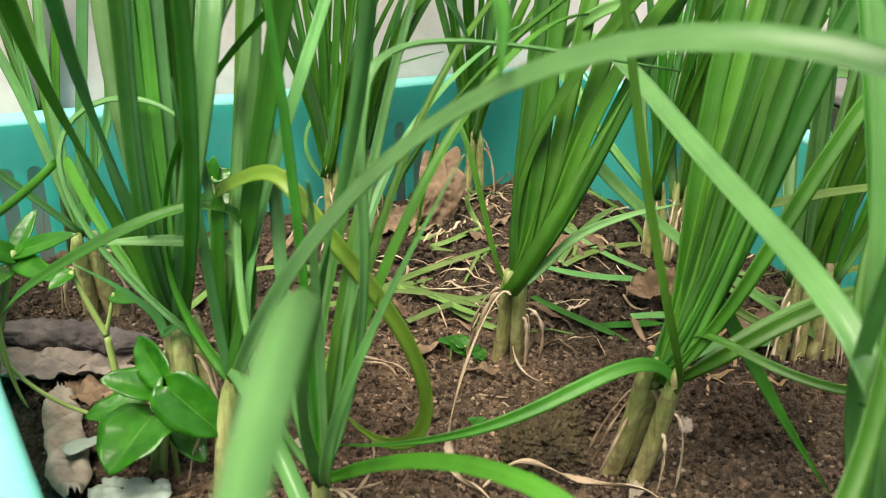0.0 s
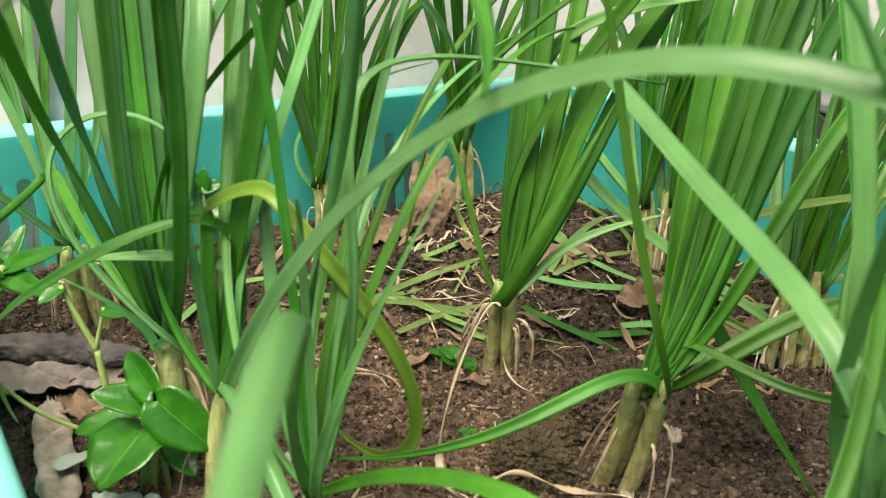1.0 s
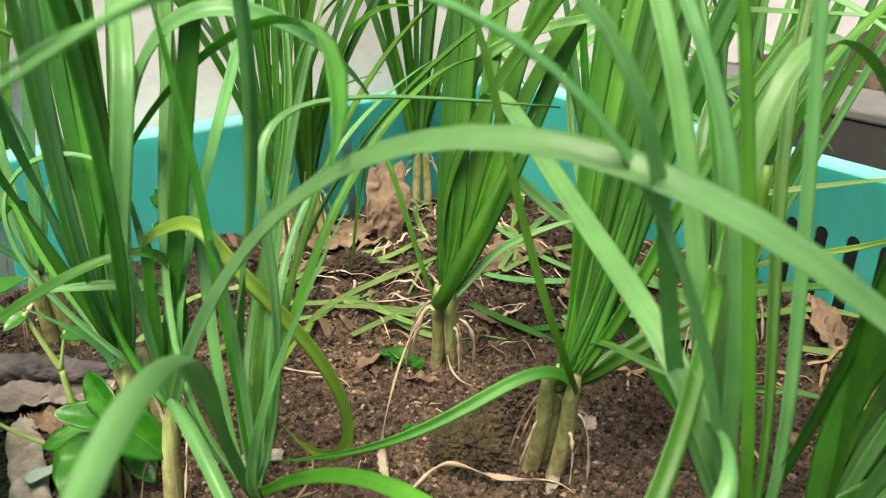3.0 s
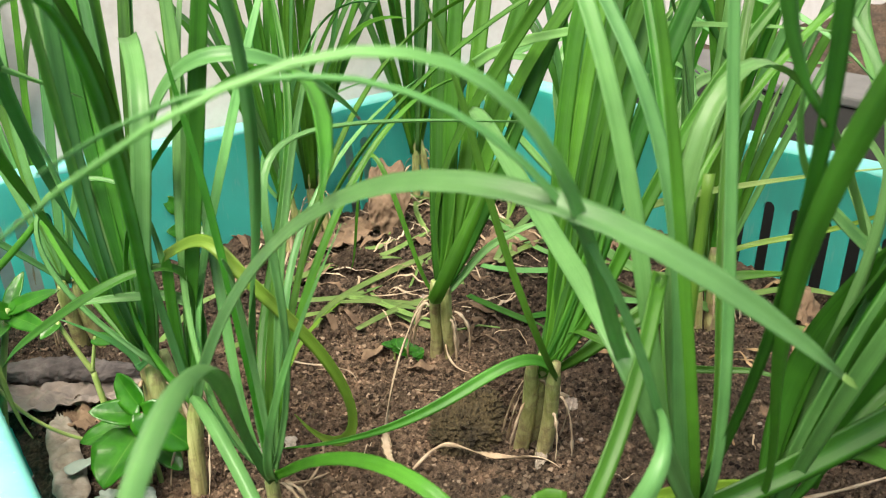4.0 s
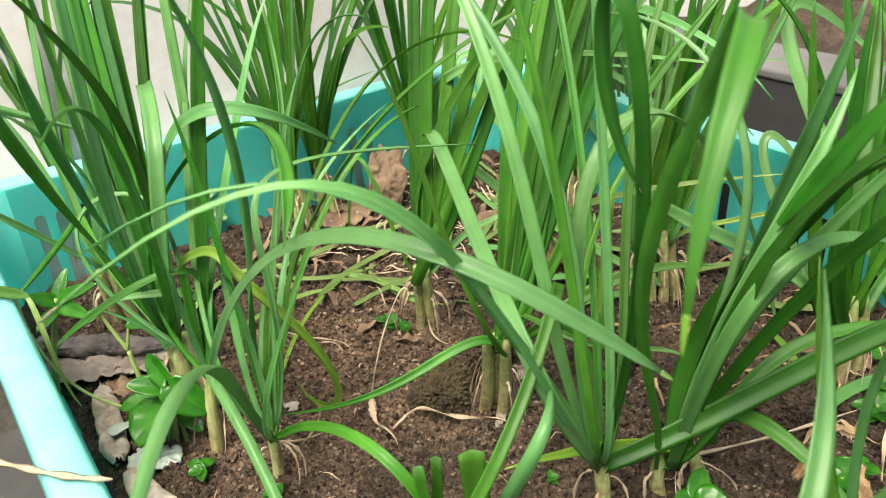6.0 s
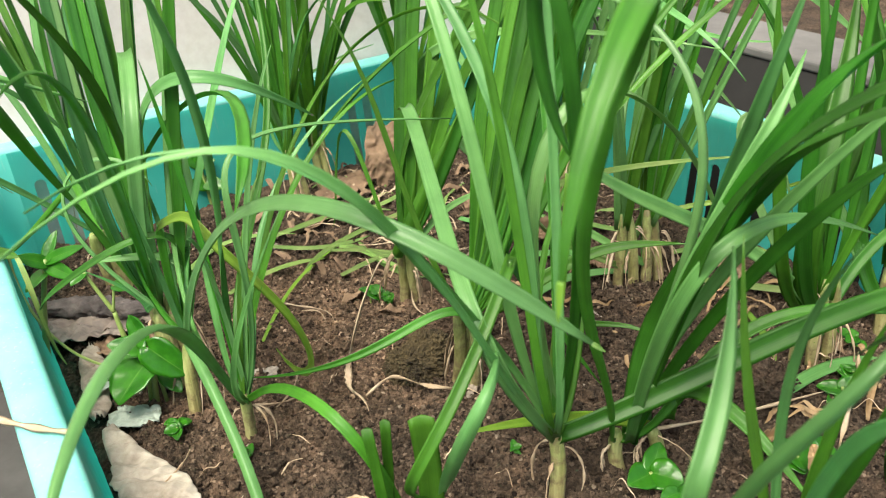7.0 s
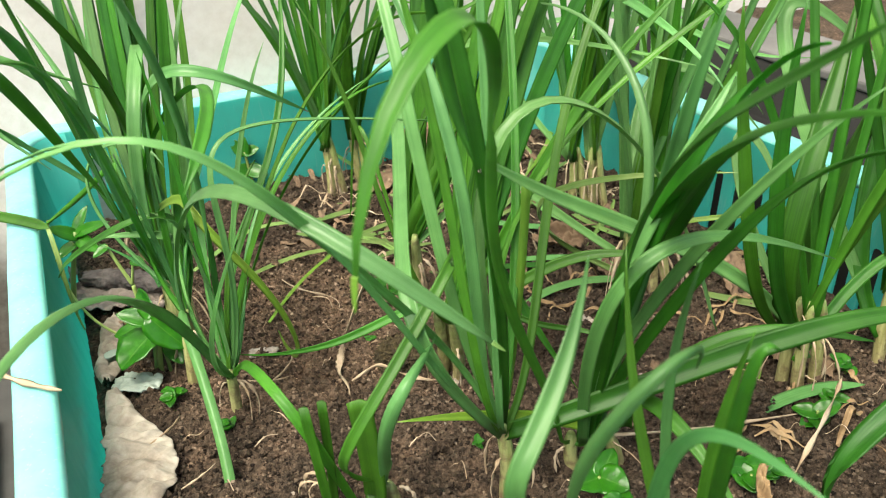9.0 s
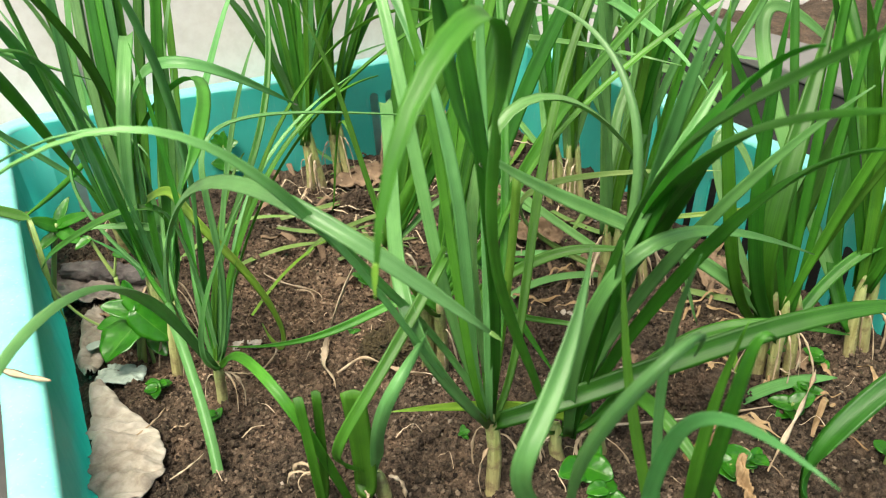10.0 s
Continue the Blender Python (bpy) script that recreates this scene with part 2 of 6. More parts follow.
def wall_material():
    m, nt, b = material("pale_painted_plaster")
    n = texture(nt, 90.0, 6.0, 0.65)
    big = texture(nt, 5.0, 4.0, 0.6)
    c = ramp(nt, big.outputs["Fac"], [(0.3, (0.61, 0.57, 0.535)), (0.7, (0.71, 0.67, 0.635))])
    c = mix(nt, 0.35, c, ramp(nt, n.outputs["Fac"], [(0.3, (0.52, 0.47, 0.43)), (0.6, (0.72, 0.69, 0.66))]))
    # shade at the wall's foot painted into the colour, with an uneven upper edge
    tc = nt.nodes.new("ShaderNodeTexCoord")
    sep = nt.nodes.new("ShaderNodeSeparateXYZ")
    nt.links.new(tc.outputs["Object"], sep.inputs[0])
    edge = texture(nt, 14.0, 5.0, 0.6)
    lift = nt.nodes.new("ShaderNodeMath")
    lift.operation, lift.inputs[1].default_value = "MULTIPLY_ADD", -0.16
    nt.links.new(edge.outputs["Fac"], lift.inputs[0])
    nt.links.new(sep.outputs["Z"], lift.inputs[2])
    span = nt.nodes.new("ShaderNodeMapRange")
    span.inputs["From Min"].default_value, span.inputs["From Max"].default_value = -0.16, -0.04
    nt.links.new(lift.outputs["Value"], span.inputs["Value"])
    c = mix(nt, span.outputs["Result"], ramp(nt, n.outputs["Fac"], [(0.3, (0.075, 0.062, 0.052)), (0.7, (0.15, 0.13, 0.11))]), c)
    nt.links.new(c, b.inputs["Base Color"])
    b.inputs["Roughness"].default_value = 0.9
    bump(nt, b, n.outputs["Fac"], 0.3, 0.0015)
    return m


def crumb_material():
    m, nt, b = material("soil_crumb")
    geo = nt.nodes.new("ShaderNodeNewGeometry")
    grain = texture(nt, 900.0, 3.0, 0.6)
    c = ramp(nt, geo.outputs["Random Per Island"], [(0.0, (0.008, 0.006, 0.005)), (0.45, (0.042, 0.033, 0.025)), (0.75, (0.090, 0.070, 0.053)), (0.95, (0.145, 0.114, 0.087)), (1.0, (0.21, 0.175, 0.138))])
    c = mix(nt, 0.6, c, ramp(nt, grain.outputs["Fac"], [(0.3, (0.5, 0.5, 0.5)), (0.7, (1.3, 1.3, 1.3))]), "MULTIPLY")
    damp = texture(nt, 34.0, 5.0, 0.65)
    c = mix(nt, 0.65, c, ramp(nt, damp.outputs["Fac"], [(0.36, (0.60, 0.54, 0.50)), (0.50, (1.1, 1.02, 0.96)), (0.66, (1.9, 1.65, 1.50))]), "MULTIPLY")
    c = paled(nt, c)
    nt.links.new(c, b.inputs["Base Color"])
    b.inputs["Roughness"].default_value = 0.95
    b.inputs["Specular IOR Level"].default_value = 0.15
    return m


CRUMB = crumb_material()
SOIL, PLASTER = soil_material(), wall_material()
PLASTIC = plastic_material("turquoise_plastic", (0.050, 0.49, 0.44), (0.105, 0.60, 0.54), 0.60, 0.40)
# paler copy for the rim, bright sky on its top put into the colour
RIM_LIT = plastic_material("sky_lit_turquoise_plastic", (0.17, 0.60, 0.55), (0.26, 0.68, 0.63), 0.14, 0.25)


# ---- building helpers ----
def finish(bm, name, mat, parent=None, smooth=True):
    me = bpy.data.meshes.new(name)
    bm.normal_update()
    bm.to_mesh(me)
    bm.free()
    me.materials.append(mat)
    if smooth:
        for p in me.polygons:
            p.use_smooth = True
    ob = new(name, me)
    if parent:
        ob.parent = parent
    return ob


def part(name, bm, mat, parent, label="", smooth=True):
    ob = finish(bm, name, mat, parent, smooth)
    if parent:
        ob.matrix_parent_inverse = parent.matrix_basis.inverted()
    return tagged(ob, label)


def box_into(bm, lo, hi, m=None):
    vs = [bm.verts.new(Vector((x, y, z))) for z in (lo[2], hi[2]) for y in (lo[1], hi[1]) for x in (lo[0], hi[0])]
    for f in ((0, 2, 3, 1), (4, 5, 7, 6), (0, 1, 5, 4), (2, 6, 7, 3), (0, 4, 6, 2), (1, 3, 7, 5)):
        bm.faces.new([vs[i] for i in f])
    if m:
        for v in vs:
            v.co = m @ v.co
    return vs


TURN = 0.664                      # the basket stands turned against the walk
TO_WORLD = Matrix.Rotation(TURN, 4, "Z")
LEFT, RIGHT, FAR, NEAR, RIM = 0.106, 0.701, 0.705, -0.16, 0.103
FLOOR = -0.17


def at(u, v, z):
    return TO_WORLD @ Vector((u, v, z))


def soil_height(x, y):
    low = 0.05 - 0.105 * y
    flat = -0.012
    k = 0.02
    d = low - flat
    return flat + (d + math.sqrt(d * d + k * k)) / 2


def ground_height(x, y):
    """The bed with its lumps, hollows and clods."""
    h = soil_height(x, y)
    p = Vector((x, y, 0.0))
    h += 0.006 * noise.noise(p * 16) + 0.0045 * noise.noise(p * 42 + Vector((3, 1, 0)))
    lump = noise.noise(p * 85 + Vector((7, 2, 5)))
    h += 0.0080 * max(0.0, lump) - 0.0090 * max(0.0, -lump) ** 1.4
    grain = noise.noise(p * 210 + Vector((1, 9, 4)))
    # the dug hollow and the mound beside it, and a furrow along the basket side
    side = x * math.cos(TURN) + y * math.sin(TURN) - LEFT
    h -= 0.022 * math.exp(-max(0.0, side) / 0.016)
    h -= 0.012 * math.exp(-((x - 0.115) ** 2 + (y - 0.455) ** 2) / 0.0006)
    h += 0.008 * math.exp(-((x - 0.115) ** 2 + (y - 0.545) ** 2) / 0.0012)
    return h + 0.0022 * grain + 0.0012 * noise.noise(p * 430)


# ---- the setting ----
def slab(name, corners, mat, label):
    bm = bmesh.new()
    vs = [bm.verts.new(c) for c in corners]
    bm.faces.new(vs)
    bmesh.ops.subdivide_edges(bm, edges=bm.edges[:], cuts=6, use_grid_fill=True)
    return tagged(finish(bm, name, mat, smooth=False), label, kind="structure")


slab("ground", [at(-60, -60, FLOOR), at(60, -60, FLOOR), at(60, 60, FLOOR), at(-60, 60, FLOOR)], CONCRETE, "dark grey damp concrete yard floor")


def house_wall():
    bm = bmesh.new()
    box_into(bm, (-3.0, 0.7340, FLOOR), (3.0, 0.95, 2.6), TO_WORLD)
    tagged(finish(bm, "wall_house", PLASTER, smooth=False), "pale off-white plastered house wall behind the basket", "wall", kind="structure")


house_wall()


def floor_board():
    bm = bmesh.new()
    box_into(bm, (-0.045, -0.60, FLOOR + 0.002), (0.0, 0.62, FLOOR + 0.016), TO_WORLD)
    bmesh.ops.bevel(bm, geom=bm.edges[:], offset=0.002, segments=2, affect="EDGES", profile=0.5)
    tagged(finish(bm, "wooden_strip", FILM, smooth=False), "pale grey weathered strip of board lying on the yard floor", "board")


floor_board()


# ---- the basket ----
def wall_panel(bm, start, end, top, bottom, slots, head, place, thick=0.0025):
    """A wall in (s, h) between start and end, with round-topped slots; place(s, h, depth) gives the world point."""
    half = 0.0056
    quads = []

    def rect(s0, s1, h0, h1):
        if s1 - s0 > 1e-6:
            n = max(1, int((s1 - s0) / 0.04))
            for i in range(n):
                p, q = s0 + (s1 - s0) * i / n, s0 + (s1 - s0) * (i + 1) / n
                quads.append(((p, h0), (q, h0), (q, h1), (p, h1)))

    last = start
    for c in slots:
        rect(last, c - half, bottom, head)
        rect(last, c - half, head, top)
        steps = 8
        for i in range(steps):
            p, q = math.pi - math.pi * i / steps, math.pi - math.pi * (i + 1) / steps
            sa, sb = c + half * math.cos(p), c + half * math.cos(q)
            ha, hb = head - half + half * math.sin(p), head - half + half * math.sin(q)
            quads.append(((sa, ha), (sb, hb), (sb, top), (sa, top)))
        last = c + half
    rect(last, end, bottom, head)
    rect(last, end, head, top)
    for q in quads:
        f = [bm.verts.new(place(s, h, 0.0)) for s, h in q]
        k = [bm.verts.new(place(s, h, thick)) for s, h in q]
        bm.faces.new(f)
        bm.faces.new(k[::-1])
        for i in range(4):
            j = (i + 1) % 4
            bm.faces.new((f[j], f[i], k[i], k[j]))


def basket():
    root = tagged(new("plastic_basket"), "large turquoise plastic basket with slotted sides, filled with soil", "basket")
    flare, r = 0.10, 0.034
    wide, long = RIGHT - LEFT, FAR - NEAR
    top, bottom = RIM - 0.004, FLOOR + 0.004

    def slope(h):
        return (RIM - h) * flare
    far_slots = [0.055 + 0.0200 * i for i in range(3)] + [0.398 + 0.0200 * i for i in range(2)]
    right_slots = [0.352 + 0.0260 * i for i in range(11)]
    sides = [
        ("far_side", wide, far_slots, 0.0665, lambda s, h, d: at(LEFT + s, FAR - slope(h) + d, h)),
        ("right_side", long, right_slots, 0.055, lambda s, h, d: at(RIGHT - slope(h) + d, FAR - s, h)),
        ("near_side", wide, [], 0.06, lambda s, h, d: at(RIGHT - s, NEAR + slope(h) - d, h)),
        ("left_side", long, [], 0.06, lambda s, h, d: at(LEFT + slope(h) - d, NEAR + s, h)),
    ]
    for name, length, slots, head, place in sides:
        bm = bmesh.new()
        wall_panel(bm, r, length - r, top, bottom, slots, head, place)
        part(name, bm, PLASTIC, root, smooth=False)
    corners = ((RIGHT - r, FAR - r, 0), (LEFT + r, FAR - r, 90), (LEFT + r, NEAR + r, 180), (RIGHT - r, NEAR + r, 270))
    # rounded upright corners between the sides
    for cu, cv, a0 in corners:
        bm = bmesh.new()
        skins = []
        for d in (0.0, 0.0025):
            skins.append([[bm.verts.new(at(cu + (r + d - slope(h)) * math.cos(radians(a0 + 9 * i)), cv + (r + d - slope(h)) * math.sin(radians(a0 + 9 * i)), h))
                           for i in range(11)] for h in (bottom, 0.5 * (top + bottom), top)])
        for skin, flip in ((skins[0], 1), (skins[1], -1)):
            for p, q in zip(skin, skin[1:]):
                for i in range(10):
                    bm.faces.new((p[i], p[i + 1], q[i + 1], q[i])[::flip])
        for j in (0, 2):
            for i in range(10):
                bm.faces.new((skins[0][j][i], skins[0][j][i + 1], skins[1][j][i + 1], skins[1][j][i]))
        bmesh.ops.recalc_face_normals(bm, faces=bm.faces[:])
        part("corner", bm, PLASTIC, root)
    # rim: a rolled band whose section runs round the mouth with rounded corners
    section = [(-0.0005, -0.012), (-0.0005, -0.004), (0.001, -0.0012), (0.004, 0.0), (0.011, 0.0010), (0.019, 0.0), (0.0225, -0.0015), (0.0240, -0.005), (0.0245, -0.014), (0.0255, -0.036), (0.0235, -0.036), (0.0220, -0.010), (0.004, -0.006)]
    ring = []
    for cu, cv, a0 in corners:
        for i in range(11):
            ring.append((cu, cv, radians(a0 + 9 * i)))
    bm = bmesh.new()
    rows = []
    for k, (cu, cv, a) in enumerate(ring):
        rows.append((cu, cv, a))
        # more rows along the straight runs, for a slightly uneven edge
        nu, nv, na = ring[(k + 1) % len(ring)]
        if (nu, nv) != (cu, cv):
            for i in range(1, 12):
                rows.append((cu + (nu - cu) * i / 12, cv + (nv - cv) * i / 12, a))
    loops = []
    for cu, cv, a in rows:
        sag = 0.0012 * noise.noise(Vector((cu * 9, cv * 9, 4)))
        push = 0.0010 * noise.noise(Vector((cu * 12, cv * 12, 9)))
        loops.append([bm.verts.new(at(cu + (r + d + push) * math.cos(a), cv + (r + d + push) * math.sin(a), RIM + h + sag)) for d, h in section])
    for i in range(len(loops)):
        p, q = loops[i], loops[(i + 1) % len(loops)]
        for j in range(len(section)):
            k = (j + 1) % len(section)
            bm.faces.new((p[j], q[j], q[k], p[k]))
    bmesh.ops.recalc_face_normals(bm, faces=bm.faces[:])
    part("rim", bm, RIM_LIT, root, "pale turquoise rolled rim with sky light in its colour")
    bm = bmesh.new()
    box_into(bm, (LEFT + 0.03, NEAR + 0.03, FLOOR + 0.001), (RIGHT - 0.03, FAR - 0.03, FLOOR + 0.006), TO_WORLD)
    part("bottom", bm, PLASTIC, root, smooth=False)


basket()


def soil_bed():
    nu, nv = 380, 520
    u0, u1, v0, v1 = LEFT + 0.012, RIGHT - 0.012, NEAR + 0.012, FAR - 0.012
    verts, faces = [], []
    for j in range(nv + 1):
        for i in range(nu + 1):
            p = at(u0 + (u1 - u0) * i / nu, v0 + (v1 - v0) * j / nv, 0)
            verts.append((p.x, p.y, ground_height(p.x, p.y)))
    for j in range(nv):
        for i in range(nu):
            a = j * (nu + 1) + i
            faces.append((a, a + 1, a + nu + 2, a + nu + 1))
    me = bpy.data.meshes.new("soil")
    me.from_pydata(verts, [], faces)
    me.materials.append(SOIL)
    for p in me.polygons:
        p.use_smooth = True
    tagged(new("soil", me), "dark brown crumbly garden soil filling the basket", "soil", kind="stuff")


soil_bed()


# ---- leaves and plants ----
def bezier(p, t):
    q = list(p)
    while len(q) > 1:
        q = [a.lerp(b, t) for a, b in zip(q, q[1:])]
    return q[0]


def blade_mesh(p, width, cut=False, face=None, keel=0.34, thick=0.0009, steps=26, base=0.75, taper=0.55, twist=0.0, grow=0.25):
    """A strap leaf along a cubic: a shallow keeled section, tapering to its tip or cut square."""
    p = [Vector(q) for q in p]
    steps = max(steps, 5 * len(p))
    bm = bmesh.new()
    uv = bm.loops.layers.uv.new("UVMap")
    pts = [bezier(p, i / steps) for i in range(steps + 1)]
    prof = [-1.0, -0.62, -0.22, 0.0, 0.22, 0.62, 1.0]
    rows = []
    old = None
    for i, c in enumerate(pts):
        t = i / steps
        tan = (pts[min(i + 1, steps)] - pts[max(i - 1, 0)]).normalized()
        bend = pts[min(i + 1, steps)] + pts[max(i - 1, 0)] - 2 * c if 0 < i < steps else Vector()
        n = Vector(face) if face else Vector((0.05, -0.75, 0.45)) - bend * 900
        side = tan.cross(n)
        side = side.normalized() if side.length > 1e-6 else old or Vector((1, 0, 0))
        if old is not None:
            if side.dot(old) < 0:
                side = -side
            side = (side + old * 1.5).normalized()
            side = (side - tan * side.dot(tan)).normalized()
        old = side
        if twist:
            side = Matrix.Rotation(radians(twist) * t, 3, tan) @ side
        up = side.cross(tan)
        w = width / 2
        w *= base + (1 - base) * min(1.0, t / grow)
        if not cut and t > taper:
            k = (t - taper) / (1 - taper)
            w *= max(0.06, (1 - k ** 1.8) ** 0.8) if k < 1 else 0.06
        row = []
        for s in prof:
            row.append(bm.verts.new(c + side * (w * s) + up * (keel * w * (abs(s) ** 1.4))))
        for s in prof[::-1]:
            row.append(bm.verts.new(c + side * (w * s * 0.97) + up * (keel * w * (abs(s) ** 1.4) - thick * (1.15 - abs(s) ** 2))))
        rows.append((row, t))
    m = len(prof)
    us = [(s + 1) / 2 for s in prof] + [(s + 1) / 2 for s in prof[::-1]]
    length = sum((pts[i + 1] - pts[i]).length for i in range(steps))
    for (a, ta), (b, tb) in zip(rows, rows[1:]):
        for j in range(2 * m):
            k = (j + 1) % (2 * m)
            f = bm.faces.new((a[j], a[k], b[k], b[j]))
            for loop, (uu, vv) in zip(f.loops, ((us[j], ta), (us[k], ta), (us[k], tb), (us[j], tb))):
                loop[uv].uv = (uu, vv * length * 10)
    bm.faces.new(rows[0][0][::-1])
    bm.faces.new(rows[-1][0])
    return bm


def blade(plant, points, width=0.009, mat=None, **kw):
    end = kw.pop("end", None)
    leaf = part("leaf", blade_mesh(points, width, **kw), mat or GREEN, plant)
    if end:
        # a withered tip on the last stretch of the leaf
        p = [Vector(q) for q in points]
        taper, start = kw.get("taper", 0.55), 0.988
        k = max(0.0, (start - taper) / (1 - taper))
        w = width * (1 - k ** 1.8) ** 0.8 * 1.12
        more = {"face": kw["face"]} if "face" in kw else {}
        part("dry_tip", blade_mesh([bezier(p, start + (1 - start) * i / 3) for i in range(4)], w, thick=0.0013, base=1.0, taper=0.1, steps=8, **more), end, leaf, "withered pale tip")
    return leaf


def fan(plant, top, count, height, lean, spread, seed, mats=None, wide=(0.0045, 0.0090)):
    """Upright leaves of a clump, some nodding over at the tip."""
    rng = random.Random(seed)
    top = Vector(top)
    for i in range(count):
        k = (i + 0.5) / count * 2 - 1
        d = Vector((lean + spread * k + rng.uniform(-0.06, 0.06), rng.uniform(-0.16, 0.16), 1)).normalized()
        h = height * rng.uniform(0.62, 1.12)
        nod = rng.choice([0.02, 0.04, 0.08, 0.12, 0.25, 0.45])
        side = Vector((d.x * 2 + rng.uniform(-0.3, 0.3), d.y * 2 + rng.uniform(-0.3, 0.3), 0))
        if side.length > 1e-3:
            side.normalize()
        a = top + Vector((rng.uniform(-0.004, 0.004), rng.uniform(-0.004, 0.004), 0))
        b = a + d * h * 0.4
        c = a + d * h * 0.75 + side * h * nod * 0.25
        e = a + d * h * (1.0 - nod * 0.6) + side * h * nod
        blade(plant, [a, b, c, e], rng.uniform(*wide), rng.choice(mats or [DEEP, DEEP, GREEN, GREEN, PALE]), twist=rng.uniform(-40, 40))


STALKS = []


def stalk(plant, foot, top, r0=0.0052, r1=0.0046, mat=None):
    """A pale scallion stalk wrapped in dry sheaths, a little bent and uneven."""
    bm = bmesh.new()
    foot, top = Vector(foot), Vector(top)
    top = top + (top - foot) * 0.12
    axis = (top - foot).normalized()
    side = axis.cross(Vector((0.3, -1, 0.1))).normalized()
    other = axis.cross(side)
    rows = []
    n, ns = 14, 14
    for i in range(ns + 1):
        t = i / ns
        c = foot.lerp(top, t) + side * 0.0012 * math.sin(t * 5 + foot.x * 90)
        r = (r0 * (1 - t) + r1 * t) * (1.14 if t < 0.12 else 1.0) * (1.0 if t < 0.85 else 1.0 - 2.6 * (t - 0.85))
        rows.append([bm.verts.new(c + (side * math.cos(2 * math.pi * j / n) + other * math.sin(2 * math.pi * j / n)) * r * (1 + 0.13 * noise.noise(Vector((j * 1.3, i * 0.12, foot.x * 50))))) for j in range(n)])
    for a, b in zip(rows, rows[1:]):
        for j in range(n):
            bm.faces.new((a[j], a[(j + 1) % n], b[(j + 1) % n], b[j]))
    bm.faces.new(rows[-1])
    bm.faces.new(rows[0][::-1])
    STALKS.append(part("stalk", bm, mat or STALK, plant))
    return STALKS[-1]


def ribbon_bm(points, width, twist=0.0, thick=0.0005, steps=30, seed=0):
    """A thin dry strip that wrinkles and twists along its way."""
    rng = random.Random(seed)
    p = [Vector(q) for q in points]
    bm = bmesh.new()
    pts = [bezier(p, i / steps) for i in range(steps + 1)]
    rows = []
    ph = rng.uniform(0, 6)
    for i, c in enumerate(pts):
        t = i / steps
        tan = (pts[min(i + 1, steps)] - pts[max(i - 1, 0)]).normalized()
        side = tan.cross(Vector((0.1, -0.5, 1)))
        side = side.normalized() if side.length > 1e-4 else Vector((1, 0, 0))
        side = Matrix.Rotation(radians(twist) * t + 0.6 * math.sin(t * 9 + ph), 3, tan) @ side
        up = side.cross(tan)
        w = width / 2 * (0.75 + 0.25 * math.sin(t * 23 + ph)) * (0.35 + 0.65 * min(1, 8 * t, 8 * (1 - t)))
        rows.append([bm.verts.new(c + side * w * a + up * b) for a, b in ((-1, 0), (-0.4, w * 0.45), (0.4, w * 0.45), (1, 0), (0.4, w * 0.45 - thick), (-0.4, w * 0.45 - thick))])
    for a, b in zip(rows, rows[1:]):
        for j in range(6):
            bm.faces.new((a[j], a[(j + 1) % 6], b[(j + 1) % 6], b[j]))
    bm.faces.new(rows[0][::-1])
    bm.faces.new(rows[-1])
    return bm


def sheaths(plant, foot, top, seed):
    """Dry peeling skins and roots round a stalk."""
    rng = random.Random(seed)
    foot, top = Vector(foot), Vector(top)
    for i in range(rng.choice([2, 3, 3])):
        a = rng.uniform(2.4, 7.0)
        out = Vector((math.cos(a), math.sin(a), 0))
        s = foot.lerp(top, rng.uniform(0.6, 1.0)) + out * 0.005
        end = foot + out * rng.uniform(0.010, 0.024)
        end.z = soil_height(end.x, end.y) + 0.002
        m = s.lerp(end, 0.5) + out * rng.uniform(0.003, 0.012) + Vector((0, 0, rng.uniform(-0.004, 0.012)))
        part("dry_skin", ribbon_bm([s, s + out * 0.006, m, end], rng.uniform(0.0016, 0.004), rng.uniform(-200, 200), seed=seed + i), STRAW, STALKS[-1], "dry straw-coloured peeling skin")


def plant(label, x, y, group="scallion plants"):
    root = new("scallion_plant")
    root.matrix_basis = Matrix.Translation((x, y, soil_height(x, y)))
    return tagged(root, label, "plant", group)


def fallen_leaf(points, width, mat):
    words = {"scallion_fallen": "wilting pale green", "scallion_pale_green": "fresh pale green", "scallion_blue_green": "blue green", "scallion_green": "green", "scallion_deep_green": "dark green", "scallion_yellowing": "yellowing"}
    bm = blade_mesh(points, width, keel=0.12, taper=0.7, face=(0.05, -0.2, 1))
    tagged(finish(bm, "fallen_leaf", mat), words[mat.name] + " scallion leaf lying on the soil", "leaf", "fallen leaves")


STRAWS = []


def straw(points, width):
    STRAWS.append(1)
    tagged(finish(ribbon_bm(points, width, 300.0 if width > 0.003 else 90.0, seed=len(STRAWS)), "dry_straw", STRAW), "thin twisted dry straw lying on dark soil", "straw", "straws")


# ---- the plants ----

clump = plant("tall scallion clump of upright deep green leaves on two stalks", 0.068, 0.540)
stalk(clump, (0.068, 0.540, -0.015), (0.073, 0.527, 0.058), 0.0047, 0.0040)
sheaths(clump, (0.068, 0.540, -0.003), (0.073, 0.527, 0.058), 638)
stalk(clump, (0.080, 0.534, -0.015), (0.081, 0.523, 0.058), 0.0047, 0.0040)
sheaths(clump, (0.080, 0.534, -0.003), (0.081, 0.523, 0.058), 262)
blade(clump, [(0.073, 0.525, 0.058), (0.067, 0.488, 0.051), (0.084, 0.483, 0.092), (0.130, 0.524, 0.179)], 0.0094, DEEP)
blade(clump, [(0.081, 0.524, 0.058), (0.104, 0.532, 0.077), (0.099, 0.539, 0.091), (0.169, 0.539, 0.110)], 0.0055, PALE)
